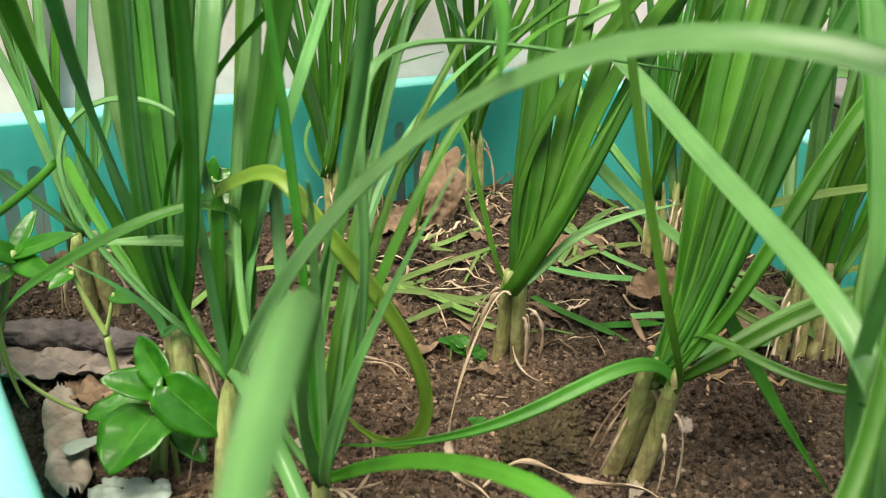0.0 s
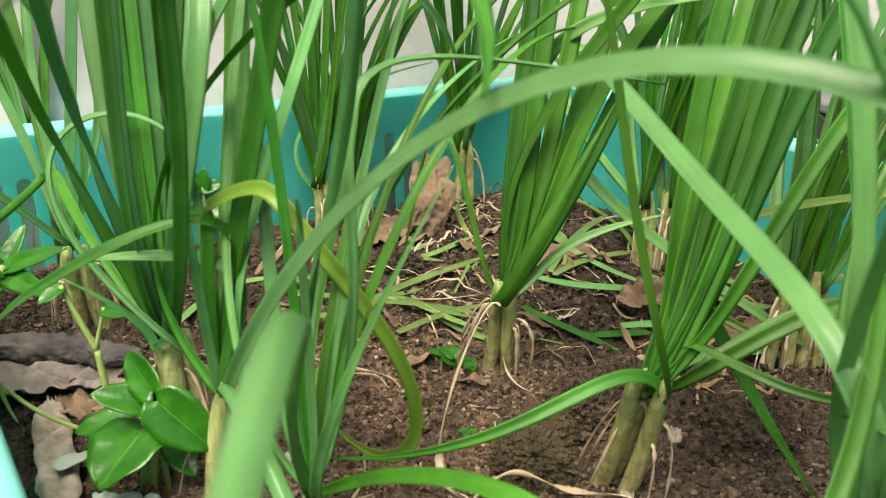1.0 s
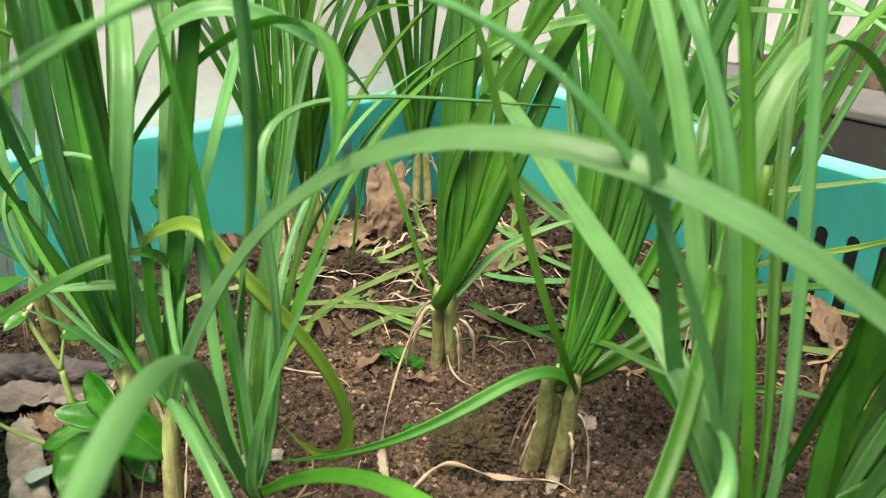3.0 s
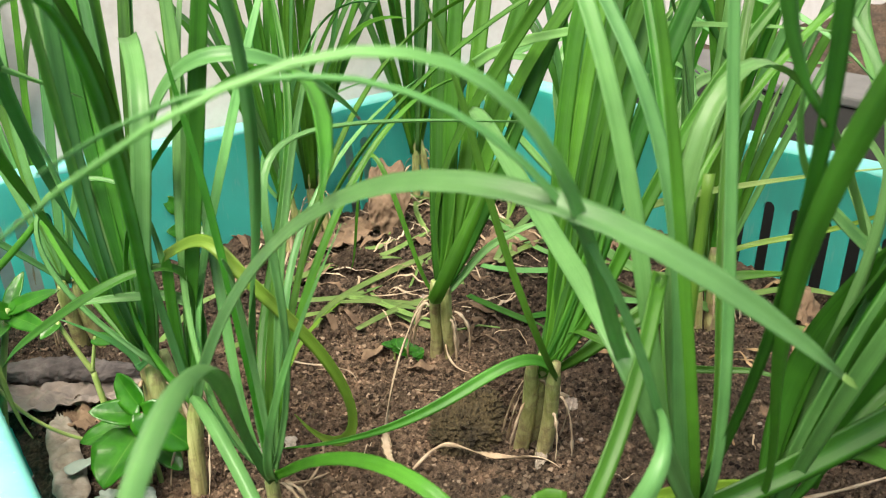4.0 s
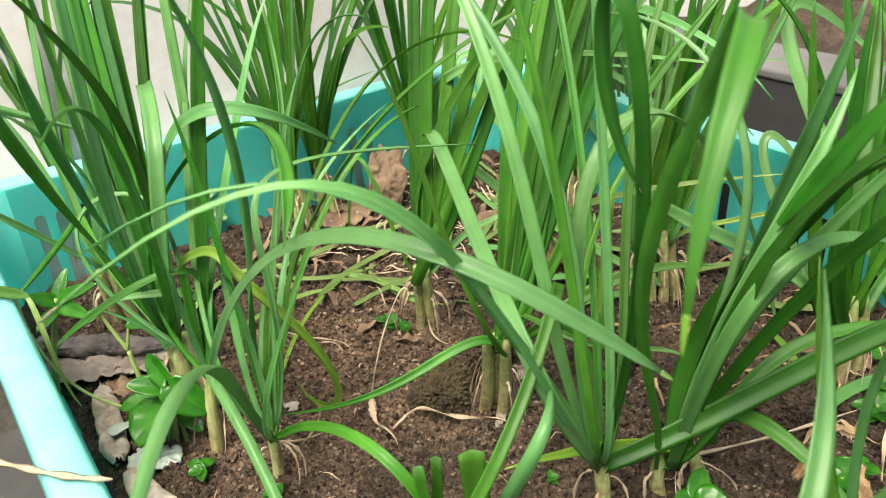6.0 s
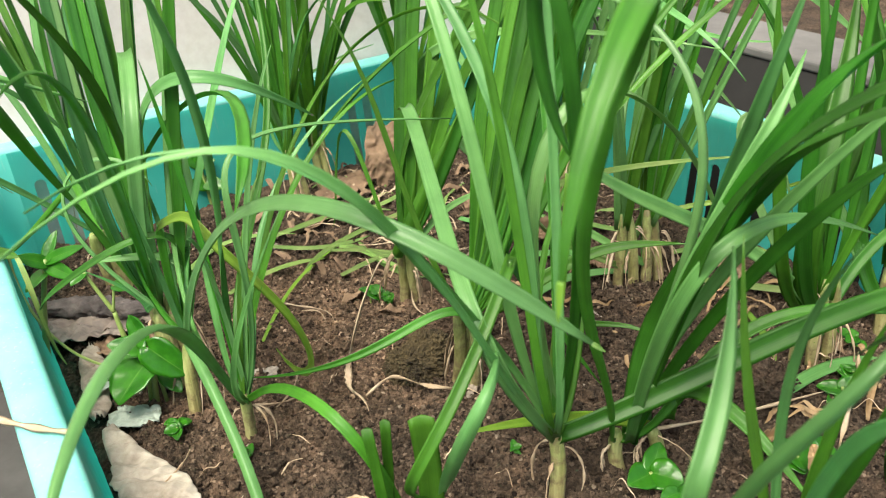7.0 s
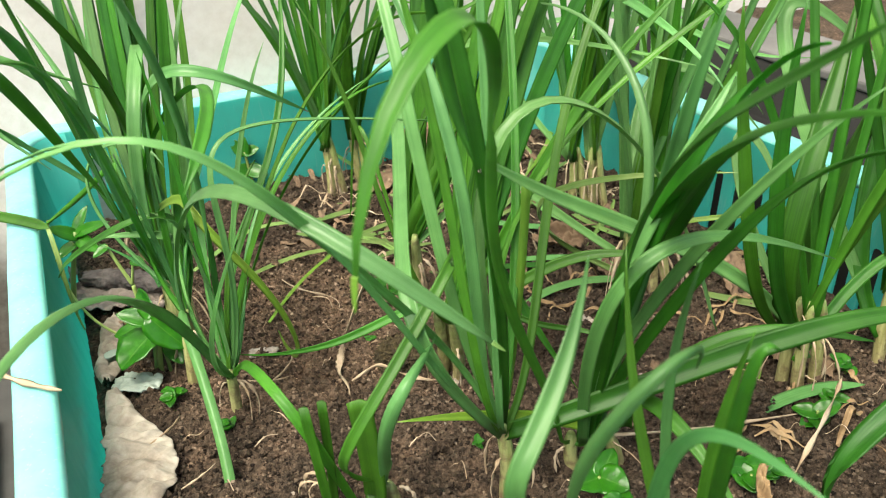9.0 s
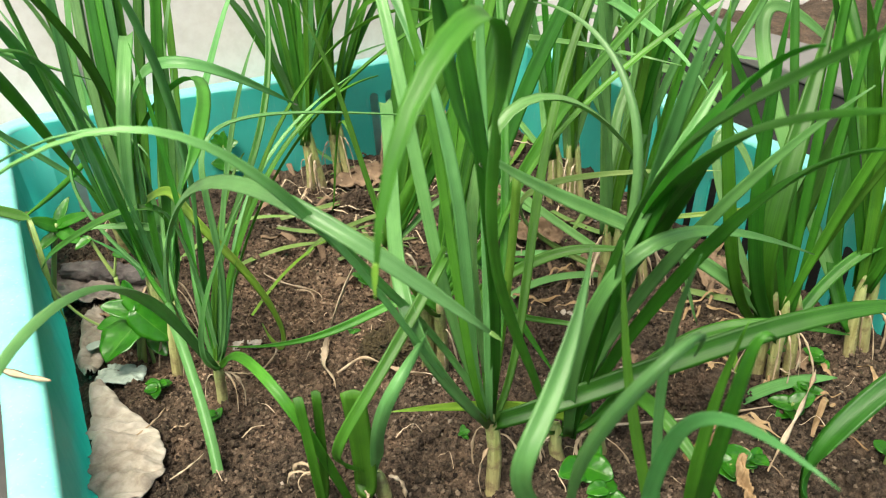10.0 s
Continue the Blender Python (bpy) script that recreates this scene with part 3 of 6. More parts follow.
blade(clump, [(0.073, 0.526, 0.058), (0.057, 0.522, 0.054), (0.025, 0.553, 0.298), (0.022, 0.556, 0.074), (0.009, 0.561, 0.059)], 0.0035, GREEN)
blade(clump, [(0.077, 0.525, 0.060), (0.072, 0.540, 0.121), (0.081, 0.556, 0.182), (0.082, 0.569, 0.244), (0.085, 0.587, 0.304), (0.091, 0.612, 0.362)], 0.0097, DEEP)
blade(clump, [(0.077, 0.525, 0.060), (0.090, 0.537, 0.120), (0.082, 0.553, 0.183), (0.094, 0.563, 0.245), (0.100, 0.579, 0.306), (0.108, 0.601, 0.365)], 0.0101, DEEP)
blade(clump, [(0.077, 0.525, 0.060), (0.098, 0.538, 0.120), (0.100, 0.556, 0.184), (0.111, 0.569, 0.246), (0.120, 0.588, 0.307), (0.133, 0.614, 0.365)], 0.0101, GREEN)
blade(clump, [(0.077, 0.525, 0.060), (0.109, 0.530, 0.116), (0.104, 0.547, 0.186), (0.133, 0.555, 0.245), (0.158, 0.567, 0.304), (0.186, 0.584, 0.361)], 0.0101, DEEP)
blade(clump, [(0.077, 0.525, 0.060), (0.113, 0.530, 0.110), (0.128, 0.542, 0.172), (0.152, 0.548, 0.228), (0.179, 0.558, 0.283), (0.214, 0.571, 0.333)], 0.0104, DEEP)
blade(clump, [(0.077, 0.525, 0.060), (0.064, 0.549, 0.131), (0.092, 0.542, 0.189), (0.147, 0.509, 0.234), (0.163, 0.501, 0.298), (0.206, 0.481, 0.346)], 0.0083, GREEN)
blade(clump, [(0.077, 0.525, 0.060), (0.112, 0.530, 0.115), (0.100, 0.543, 0.193), (0.157, 0.541, 0.242), (0.205, 0.543, 0.291), (0.248, 0.548, 0.339)], 0.0088, GREEN)

clump = plant("scallion clump with peeling yellowish stalks and fanned leaves", 0.137, 0.415)
stalk(clump, (0.137, 0.415, -0.006), (0.145, 0.390, 0.075), 0.0047, 0.0040)
sheaths(clump, (0.137, 0.415, 0.006), (0.145, 0.390, 0.075), 368)
stalk(clump, (0.131, 0.428, -0.006), (0.138, 0.399, 0.075), 0.0047, 0.0040)
sheaths(clump, (0.131, 0.428, 0.006), (0.138, 0.399, 0.075), 815)
stalk(clump, (0.126, 0.421, -0.006), (0.132, 0.394, 0.075), 0.0047, 0.0040)
sheaths(clump, (0.126, 0.421, 0.006), (0.132, 0.394, 0.075), 708)
blade(clump, [(0.145, 0.387, 0.075), (0.142, 0.328, 0.105), (0.095, 0.368, 0.199), (0.114, 0.346, 0.239), (0.075, 0.355, 0.299)], 0.0035, GREEN)
blade(clump, [(0.137, 0.397, 0.075), (0.159, 0.417, 0.052), (0.201, 0.427, 0.131), (0.244, 0.418, 0.118), (0.282, 0.424, 0.115)], 0.0060, PALE)
blade(clump, [(0.131, 0.394, 0.075), (0.152, 0.402, 0.059), (0.213, 0.414, 0.133), (0.233, 0.410, 0.120), (0.274, 0.417, 0.120)], 0.0077, GREEN)
blade(clump, [(0.145, 0.389, 0.075), (0.135, 0.379, 0.105), (0.105, 0.378, 0.091), (0.087, 0.359, 0.059), (0.005, 0.344, 0.064)], 0.0062, GREEN)
blade(clump, [(0.145, 0.392, 0.075), (0.146, 0.426, 0.136), (0.189, 0.337, 0.054), (0.227, 0.369, 0.122), (0.259, 0.345, 0.088)], 0.0042, GREEN)
blade(clump, [(0.137, 0.398, 0.075), (0.158, 0.433, 0.145), (0.155, 0.429, 0.107), (0.227, 0.402, 0.017)], 0.0085, DEEP, end=YELLOW)
blade(clump, [(0.139, 0.393, 0.076), (0.151, 0.409, 0.136), (0.140, 0.429, 0.199), (0.158, 0.436, 0.261), (0.174, 0.450, 0.321), (0.189, 0.471, 0.379)], 0.0085, DEEP)
blade(clump, [(0.139, 0.393, 0.076), (0.151, 0.409, 0.138), (0.168, 0.424, 0.199), (0.176, 0.437, 0.262), (0.188, 0.456, 0.323), (0.207, 0.481, 0.381)], 0.0091, DEEP)
blade(clump, [(0.139, 0.393, 0.076), (0.162, 0.406, 0.134), (0.180, 0.421, 0.193), (0.190, 0.435, 0.254), (0.206, 0.455, 0.312), (0.228, 0.480, 0.366)], 0.0091, GREEN)
blade(clump, [(0.139, 0.393, 0.076), (0.174, 0.405, 0.131), (0.180, 0.428, 0.196), (0.206, 0.434, 0.257), (0.239, 0.444, 0.314), (0.273, 0.463, 0.368)], 0.0102, DEEP)
blade(clump, [(0.139, 0.393, 0.076), (0.155, 0.399, 0.104), (0.165, 0.406, 0.133), (0.170, 0.415, 0.163), (0.179, 0.422, 0.193)], 0.0096, GREEN)
blade(clump, [(0.139, 0.393, 0.076), (0.169, 0.406, 0.133), (0.158, 0.429, 0.201), (0.183, 0.432, 0.262), (0.213, 0.441, 0.321), (0.238, 0.458, 0.379)], 0.0080, DEEP)
blade(clump, [(0.139, 0.393, 0.076), (0.153, 0.408, 0.137), (0.152, 0.427, 0.199), (0.167, 0.437, 0.262), (0.185, 0.453, 0.322), (0.202, 0.476, 0.379)], 0.0075, GREEN)
blade(clump, [(0.139, 0.393, 0.076), (0.178, 0.398, 0.115), (0.189, 0.418, 0.168), (0.215, 0.428, 0.215), (0.254, 0.439, 0.254), (0.288, 0.457, 0.290)], 0.0075, DEEP)

clump = plant("scallion clump with a long arching leaf", -0.054, 0.368)
stalk(clump, (-0.054, 0.368, 0.003), (-0.044, 0.369, 0.073), 0.0047, 0.0040)
sheaths(clump, (-0.054, 0.368, 0.015), (-0.044, 0.369, 0.073), 862)
blade(clump, [(-0.043, 0.367, 0.073), (-0.019, 0.317, 0.134), (0.057, 0.249, 0.269), (0.105, 0.167, 0.296), (0.214, 0.204, 0.187)], 0.0076, PALE, taper=0.88, end=FALLEN)
blade(clump, [(-0.044, 0.370, 0.073), (-0.040, 0.333, 0.137), (0.051, 0.271, 0.009), (0.030, 0.243, 0.021), (0.056, 0.215, -0.052)], 0.0069, PALE)
# a leaf creased sharply over, its lower part hidden in the clump
blade(clump, [(-0.046, 0.372, 0.070), (-0.052, 0.376, 0.105), (-0.048, 0.372, 0.135), (-0.045, 0.369, 0.161)], 0.0058, GREEN, base=0.6, taper=0.9)
blade(clump, [(-0.046, 0.369, 0.159), (0.018, 0.345, 0.205), (-0.046, 0.334, 0.125), (0.068, 0.371, 0.163), (0.072, 0.318, 0.024), (-0.011, 0.433, 0.023)], 0.0070, YELLOW, base=0.8, taper=0.8, face=(-0.45, -0.7, 0.55))
blade(clump, [(-0.043, 0.368, 0.073), (-0.051, 0.373, 0.086), (-0.050, 0.370, 0.124), (-0.049, 0.339, 0.209)], 0.0045, GLAUCOUS, end=PAPER)
blade(clump, [(-0.044, 0.371, 0.073), (-0.055, 0.376, 0.095), (-0.047, 0.390, 0.122), (-0.069, 0.404, 0.183)], 0.0049, GLAUCOUS, end=STRAW)
blade(clump, [(-0.043, 0.368, 0.073), (-0.057, 0.362, 0.086), (0.037, 0.409, 0.253), (-0.122, 0.328, 0.109), (-0.111, 0.357, 0.134), (-0.144, 0.371, 0.097)], 0.0052, GREEN)
blade(clump, [(-0.044, 0.372, 0.073), (-0.050, 0.372, 0.080), (-0.009, 0.375, 0.170), (-0.040, 0.370, 0.125), (-0.094, 0.386, 0.136), (-0.100, 0.365, 0.132)], 0.0060, GLAUCOUS)
blade(clump, [(-0.043, 0.369, 0.073), (-0.089, 0.386, 0.114), (-0.102, 0.403, 0.163), (-0.053, 0.402, 0.229), (0.063, 0.343, 0.305), (0.062, 0.231, 0.237)], 0.0073, GREEN, taper=0.93)
blade(clump, [(-0.046, 0.372, 0.070), (-0.062, 0.418, 0.113), (-0.059, 0.465, 0.168), (-0.058, 0.462, 0.239), (-0.060, 0.462, 0.304), (-0.059, 0.480, 0.366)], 0.0062, GREEN)
blade(clump, [(-0.046, 0.372, 0.070), (-0.044, 0.384, 0.135), (-0.018, 0.358, 0.196), (-0.010, 0.349, 0.259), (0.005, 0.347, 0.323), (0.029, 0.331, 0.383)], 0.0085, GREEN)
blade(clump, [(-0.046, 0.372, 0.070), (-0.055, 0.393, 0.129), (-0.029, 0.415, 0.188), (-0.042, 0.409, 0.253), (-0.043, 0.418, 0.315), (-0.041, 0.432, 0.377)], 0.0065, PALE)

clump = plant("slender scallion clump with thin arching leaves", -0.004, 0.336)
stalk(clump, (-0.004, 0.336, 0.006), (0.001, 0.337, 0.052), 0.0040, 0.0034)
sheaths(clump, (-0.004, 0.336, 0.018), (0.001, 0.337, 0.052), 668)
blade(clump, [(0.002, 0.334, 0.052), (-0.015, 0.303, 0.119), (0.042, 0.219, 0.216), (0.038, 0.131, 0.264), (0.047, 0.052, 0.174)], 0.0071, PALE)
blade(clump, [(0.001, 0.337, 0.052), (0.025, 0.327, 0.070), (0.145, 0.098, 0.290), (0.109, 0.288, -0.013), (0.121, 0.277, -0.038)], 0.0059, GREEN)
blade(clump, [(0.002, 0.335, 0.052), (-0.009, 0.416, 0.122), (0.014, 0.471, 0.196), (0.139, 0.457, 0.285), (0.223, 0.481, 0.289)], 0.0050, GREEN)
blade(clump, [(0.001, 0.338, 0.052), (-0.034, 0.390, 0.136), (0.060, 0.267, 0.223), (0.023, 0.306, 0.319), (0.019, 0.220, 0.381)], 0.0050, GLAUCOUS)
blade(clump, [(0.002, 0.335, 0.052), (-0.024, 0.352, 0.078), (-0.020, 0.386, 0.152), (-0.033, 0.389, 0.192), (-0.049, 0.436, 0.226)], 0.0055, GLAUCOUS)
blade(clump, [(0.001, 0.338, 0.052), (-0.018, 0.361, 0.152), (0.009, 0.493, 0.127), (-0.006, 0.505, 0.239), (-0.033, 0.582, 0.273)], 0.0055, GREEN)
blade(clump, [(0.002, 0.336, 0.052), (0.010, 0.317, 0.063), (-0.001, 0.284, 0.094), (0.052, 0.313, 0.197)], 0.0050, GLAUCOUS, taper=0.3)
blade(clump, [(0.001, 0.339, 0.052), (0.014, 0.364, 0.100), (-0.007, 0.377, 0.136), (0.016, 0.421, 0.190), (0.073, 0.478, 0.217)], 0.0042, PALE)
blade(clump, [(0.002, 0.336, 0.052), (0.015, 0.387, 0.188), (0.046, 0.453, 0.258), (0.113, 0.469, 0.282), (0.167, 0.368, 0.277)], 0.0042, GREEN)
blade(clump, [(0.001, 0.339, 0.052), (-0.075, 0.350, 0.108), (-0.009, 0.405, 0.173), (-0.013, 0.403, 0.254), (0.013, 0.457, 0.303)], 0.0055, PALE)
blade(clump, [(0.001, 0.337, 0.052), (-0.057, 0.348, 0.104), (-0.038, 0.397, 0.176), (-0.040, 0.396, 0.253), (-0.037, 0.455, 0.302)], 0.0046, PALE)
blade(clump, [(0.001, 0.337, 0.052), (0.045, 0.336, 0.182), (-0.013, 0.317, 0.240), (0.006, 0.360, 0.230), (0.134, 0.418, 0.207)], 0.0042, PALE, taper=0.5)
fan(clump, (0.001, 0.337, 0.052), 5, 0.22, 0.05, 0.14, 945, [GREEN, PALE, PALE, DEEP], (0.0035, 0.0062))

clump = plant("dense scallion clump with a broad fan of leaves", -0.075, 0.397)
stalk(clump, (-0.075, 0.398, 0.000), (-0.083, 0.413, 0.068), 0.0058, 0.0050)
sheaths(clump, (-0.075, 0.398, 0.012), (-0.083, 0.413, 0.068), 543)
stalk(clump, (-0.067, 0.408, 0.000), (-0.078, 0.421, 0.068), 0.0055, 0.0048)
sheaths(clump, (-0.067, 0.408, 0.012), (-0.078, 0.421, 0.068), 30)
stalk(clump, (-0.089, 0.412, 0.000), (-0.091, 0.420, 0.068), 0.0056, 0.0048)
sheaths(clump, (-0.089, 0.412, 0.012), (-0.091, 0.420, 0.068), 861)
blade(clump, [(-0.084, 0.415, 0.070), (-0.061, 0.367, 0.147), (-0.035, 0.335, 0.209), (-0.030, 0.346, 0.248), (-0.059, 0.406, 0.258)], 0.0092, PALE, cut=True, base=0.85)
blade(clump, [(-0.084, 0.415, 0.070), (-0.059, 0.400, 0.170), (-0.050, 0.360, 0.252), (-0.013, 0.322, 0.294), (0.041, 0.334, 0.260), (0.048, 0.417, 0.211)], 0.0085, PALE, end=PAPER)
blade(clump, [(-0.080, 0.405, 0.081), (-0.102, 0.405, 0.066), (-0.070, 0.419, 0.072), (-0.128, 0.403, 0.109)], 0.0042, GLAUCOUS)
blade(clump, [(-0.071, 0.395, 0.081), (-0.154, 0.408, 0.142), (-0.158, 0.424, 0.180), (-0.095, 0.440, 0.197), (-0.072, 0.424, 0.162)], 0.0046, PALE)
blade(clump, [(-0.086, 0.418, 0.070), (-0.107, 0.412, 0.129), (-0.131, 0.396, 0.201), (-0.122, 0.349, 0.260), (-0.080, 0.290, 0.282), (-0.052, 0.241, 0.309)], 0.0090, GREEN)
blade(clump, [(-0.086, 0.418, 0.070), (-0.100, 0.413, 0.136), (-0.143, 0.424, 0.228), (-0.102, 0.357, 0.269), (-0.054, 0.286, 0.291), (-0.044, 0.244, 0.343)], 0.0082, GLAUCOUS)
blade(clump, [(-0.086, 0.418, 0.070), (-0.089, 0.377, 0.129), (-0.068, 0.349, 0.192), (-0.052, 0.315, 0.252), (-0.038, 0.274, 0.309), (-0.018, 0.236, 0.365)], 0.0062, GREEN)
blade(clump, [(-0.086, 0.418, 0.070), (-0.084, 0.388, 0.128), (-0.078, 0.358, 0.187), (-0.062, 0.337, 0.251), (-0.061, 0.345, 0.319), (-0.065, 0.350, 0.384)], 0.0070, GLAUCOUS)
blade(clump, [(-0.086, 0.418, 0.070), (-0.039, 0.334, 0.147), (-0.024, 0.297, 0.246), (-0.023, 0.282, 0.315), (-0.002, 0.190, 0.299)], 0.0056, GREEN, taper=0.45)
blade(clump, [(-0.086, 0.418, 0.070), (-0.076, 0.407, 0.134), (-0.061, 0.392, 0.199), (-0.046, 0.362, 0.259), (-0.049, 0.311, 0.305), (-0.052, 0.264, 0.351)], 0.0060, GREEN)
blade(clump, [(-0.086, 0.418, 0.070), (-0.100, 0.437, 0.127), (-0.131, 0.439, 0.184), (-0.123, 0.456, 0.247), (-0.132, 0.473, 0.305), (-0.147, 0.494, 0.361)], 0.0084, PALE)
blade(clump, [(-0.086, 0.418, 0.070), (-0.102, 0.429, 0.128), (-0.105, 0.446, 0.187), (-0.104, 0.461, 0.246), (-0.108, 0.480, 0.304), (-0.112, 0.506, 0.359)], 0.0086, GLAUCOUS)
blade(clump, [(-0.086, 0.418, 0.070), (-0.087, 0.434, 0.128), (-0.091, 0.449, 0.187), (-0.097, 0.459, 0.246), (-0.102, 0.477, 0.304), (-0.110, 0.499, 0.360)], 0.0069, GREEN)
blade(clump, [(-0.086, 0.418, 0.070), (-0.085, 0.433, 0.129), (-0.087, 0.446, 0.188), (-0.082, 0.460, 0.247), (-0.080, 0.479, 0.305), (-0.076, 0.503, 0.360)], 0.0073, GLAUCOUS)
blade(clump, [(-0.086, 0.418, 0.070), (-0.088, 0.438, 0.129), (-0.113, 0.447, 0.185), (-0.121, 0.457, 0.245), (-0.123, 0.477, 0.304), (-0.140, 0.498, 0.360)], 0.0060, GLAUCOUS)
blade(clump, [(-0.086, 0.418, 0.070), (-0.188, 0.476, 0.143), (-0.199, 0.577, 0.126), (-0.219, 0.571, 0.090), (-0.200, 0.426, 0.103)], 0.0060, GREEN, taper=0.8)
blade(clump, [(-0.086, 0.418, 0.070), (-0.091, 0.437, 0.128), (-0.116, 0.443, 0.185), (-0.117, 0.454, 0.246), (-0.119, 0.472, 0.304), (-0.132, 0.492, 0.360)], 0.0069, GREEN, twist=7)
blade(clump, [(-0.086, 0.418, 0.070), (-0.097, 0.438, 0.128), (-0.127, 0.443, 0.184), (-0.126, 0.459, 0.246), (-0.134, 0.479, 0.305), (-0.152, 0.501, 0.361)], 0.0069, GLAUCOUS, twist=9)
blade(clump, [(-0.086, 0.418, 0.070), (-0.097, 0.430, 0.128), (-0.109, 0.441, 0.186), (-0.112, 0.451, 0.246), (-0.117, 0.466, 0.304), (-0.127, 0.486, 0.359)], 0.0075, DEEP, twist=14)
blade(clump, [(-0.086, 0.418, 0.070), (-0.093, 0.434, 0.129), (-0.109, 0.446, 0.186), (-0.113, 0.458, 0.245), (-0.115, 0.477, 0.304), (-0.126, 0.500, 0.360)], 0.0067, GLAUCOUS, twist=-2)
blade(clump, [(-0.086, 0.418, 0.070), (-0.093, 0.430, 0.128), (-0.098, 0.442, 0.187), (-0.103, 0.450, 0.246), (-0.110, 0.463, 0.304), (-0.119, 0.482, 0.360)], 0.0070, GREEN, twist=-27)
blade(clump, [(-0.086, 0.418, 0.070), (-0.098, 0.432, 0.128), (-0.104, 0.449, 0.187), (-0.107, 0.465, 0.246), (-0.114, 0.485, 0.304), (-0.123, 0.512, 0.359)], 0.0071, GLAUCOUS, twist=19)
blade(clump, [(-0.086, 0.418, 0.070), (-0.085, 0.433, 0.129), (-0.086, 0.446, 0.188), (-0.083, 0.458, 0.247), (-0.081, 0.476, 0.305), (-0.079, 0.498, 0.360)], 0.0072, DEEP, twist=1)
blade(clump, [(-0.086, 0.418, 0.070), (-0.087, 0.432, 0.128), (-0.093, 0.443, 0.187), (-0.098, 0.450, 0.246), (-0.103, 0.465, 0.304), (-0.111, 0.483, 0.360)], 0.0072, GLAUCOUS, twist=-4)

clump = plant("large scallion clump with long arching and folded leaves", 0.196, 0.291)
stalk(clump, (0.196, 0.291, 0.010), (0.195, 0.290, 0.069), 0.0047, 0.0040)
sheaths(clump, (0.196, 0.291, 0.022), (0.195, 0.290, 0.069), 795)
blade(clump, [(0.195, 0.287, 0.069), (0.151, 0.213, 0.185), (0.160, 0.245, 0.193), (0.133, 0.331, 0.161), (0.113, 0.406, 0.226), (0.101, 0.438, 0.207)], 0.0084, PALE, cut=True)
blade(clump, [(0.194, 0.291, 0.069), (0.148, 0.296, 0.181), (0.127, 0.158, 0.226), (0.150, 0.162, 0.365), (0.010, 0.141, 0.260)], 0.0053, PALE, taper=0.3, end=STRAW)
blade(clump, [(0.195, 0.288, 0.069), (0.167, 0.254, 0.130), (0.159, 0.199, 0.213), (0.123, 0.191, 0.334), (0.014, 0.166, 0.270)], 0.0035, PALE, taper=0.3)
blade(clump, [(0.194, 0.291, 0.069), (0.163, 0.294, 0.150), (0.170, 0.252, 0.239), (0.139, 0.314, 0.341), (0.098, 0.389, 0.357)], 0.0066, PALE)
blade(clump, [(0.195, 0.288, 0.069), (0.169, 0.288, 0.153), (0.210, 0.272, 0.229), (0.137, 0.331, 0.326), (0.092, 0.377, 0.351)], 0.0066, PALE)
blade(clump, [(0.194, 0.292, 0.069), (0.201, 0.342, 0.083), (0.109, 0.206, 0.400), (0.284, 0.423, 0.280), (0.293, 0.375, 0.136), (0.314, 0.391, 0.081)], 0.0081, PALE)
blade(clump, [(0.195, 0.289, 0.069), (0.188, 0.323, 0.061), (0.199, 0.336, 0.117), (0.203, 0.337, 0.205)], 0.0051, YELLOW, cut=True)
blade(clump, [(0.194, 0.292, 0.069), (0.199, 0.331, 0.145), (0.192, 0.389, 0.206), (0.186, 0.397, 0.306), (0.165, 0.473, 0.350)], 0.0051, GREEN)
blade(clump, [(0.195, 0.289, 0.069), (0.188, 0.247, 0.108), (0.173, 0.288, 0.241), (0.173, 0.265, 0.282), (0.145, 0.287, 0.364)], 0.0046, GREEN)
blade(clump, [(0.194, 0.292, 0.069), (0.203, 0.231, 0.107), (0.190, 0.308, 0.263), (0.195, 0.270, 0.296), (0.185, 0.312, 0.389)], 0.0046, PALE)
blade(clump, [(0.195, 0.290, 0.069), (0.238, 0.286, 0.091), (0.325, 0.335, 0.110), (0.385, 0.342, 0.144), (0.449, 0.371, 0.119)], 0.0128, DEEP)
blade(clump, [(0.194, 0.292, 0.069), (0.218, 0.222, 0.235), (0.197, 0.185, 0.360), (0.187, 0.217, 0.391), (0.176, 0.237, 0.299), (0.203, 0.223, 0.258)], 0.0062, DEEP, taper=0.8, face=(0.25, -0.95, 0.1), end=PAPER)
blade(clump, [(0.195, 0.290, 0.069), (0.169, 0.337, 0.175), (0.191, 0.386, 0.208), (0.310, 0.420, 0.296), (0.367, 0.476, 0.302)], 0.0046, GREEN)
blade(clump, [(0.195, 0.287, 0.069), (0.222, 0.310, 0.120), (0.197, 0.376, 0.208), (0.232, 0.378, 0.287), (0.254, 0.451, 0.326)], 0.0055, GREEN)

clump = plant("scallion clump with broad dark green spreading leaves", 0.233, 0.322)
stalk(clump, (0.233, 0.322, 0.010), (0.230, 0.318, 0.045), 0.0047, 0.0040)
sheaths(clump, (0.233, 0.322, 0.022), (0.230, 0.318, 0.045), 966)
stalk(clump, (0.261, 0.334, 0.010), (0.250, 0.326, 0.045), 0.0047, 0.0040)
sheaths(clump, (0.261, 0.334, 0.022), (0.250, 0.326, 0.045), 256)
blade(clump, [(0.230, 0.315, 0.045), (0.214, 0.278, 0.063), (0.254, 0.294, 0.140), (0.183, 0.228, 0.172), (0.144, 0.209, 0.247), (0.293, 0.223, 0.354), (0.199, 0.107, 0.405), (0.194, 0.095, 0.274)], 0.0081, GREEN, base=0.28, grow=0.65, taper=0.85, end=YELLOW)
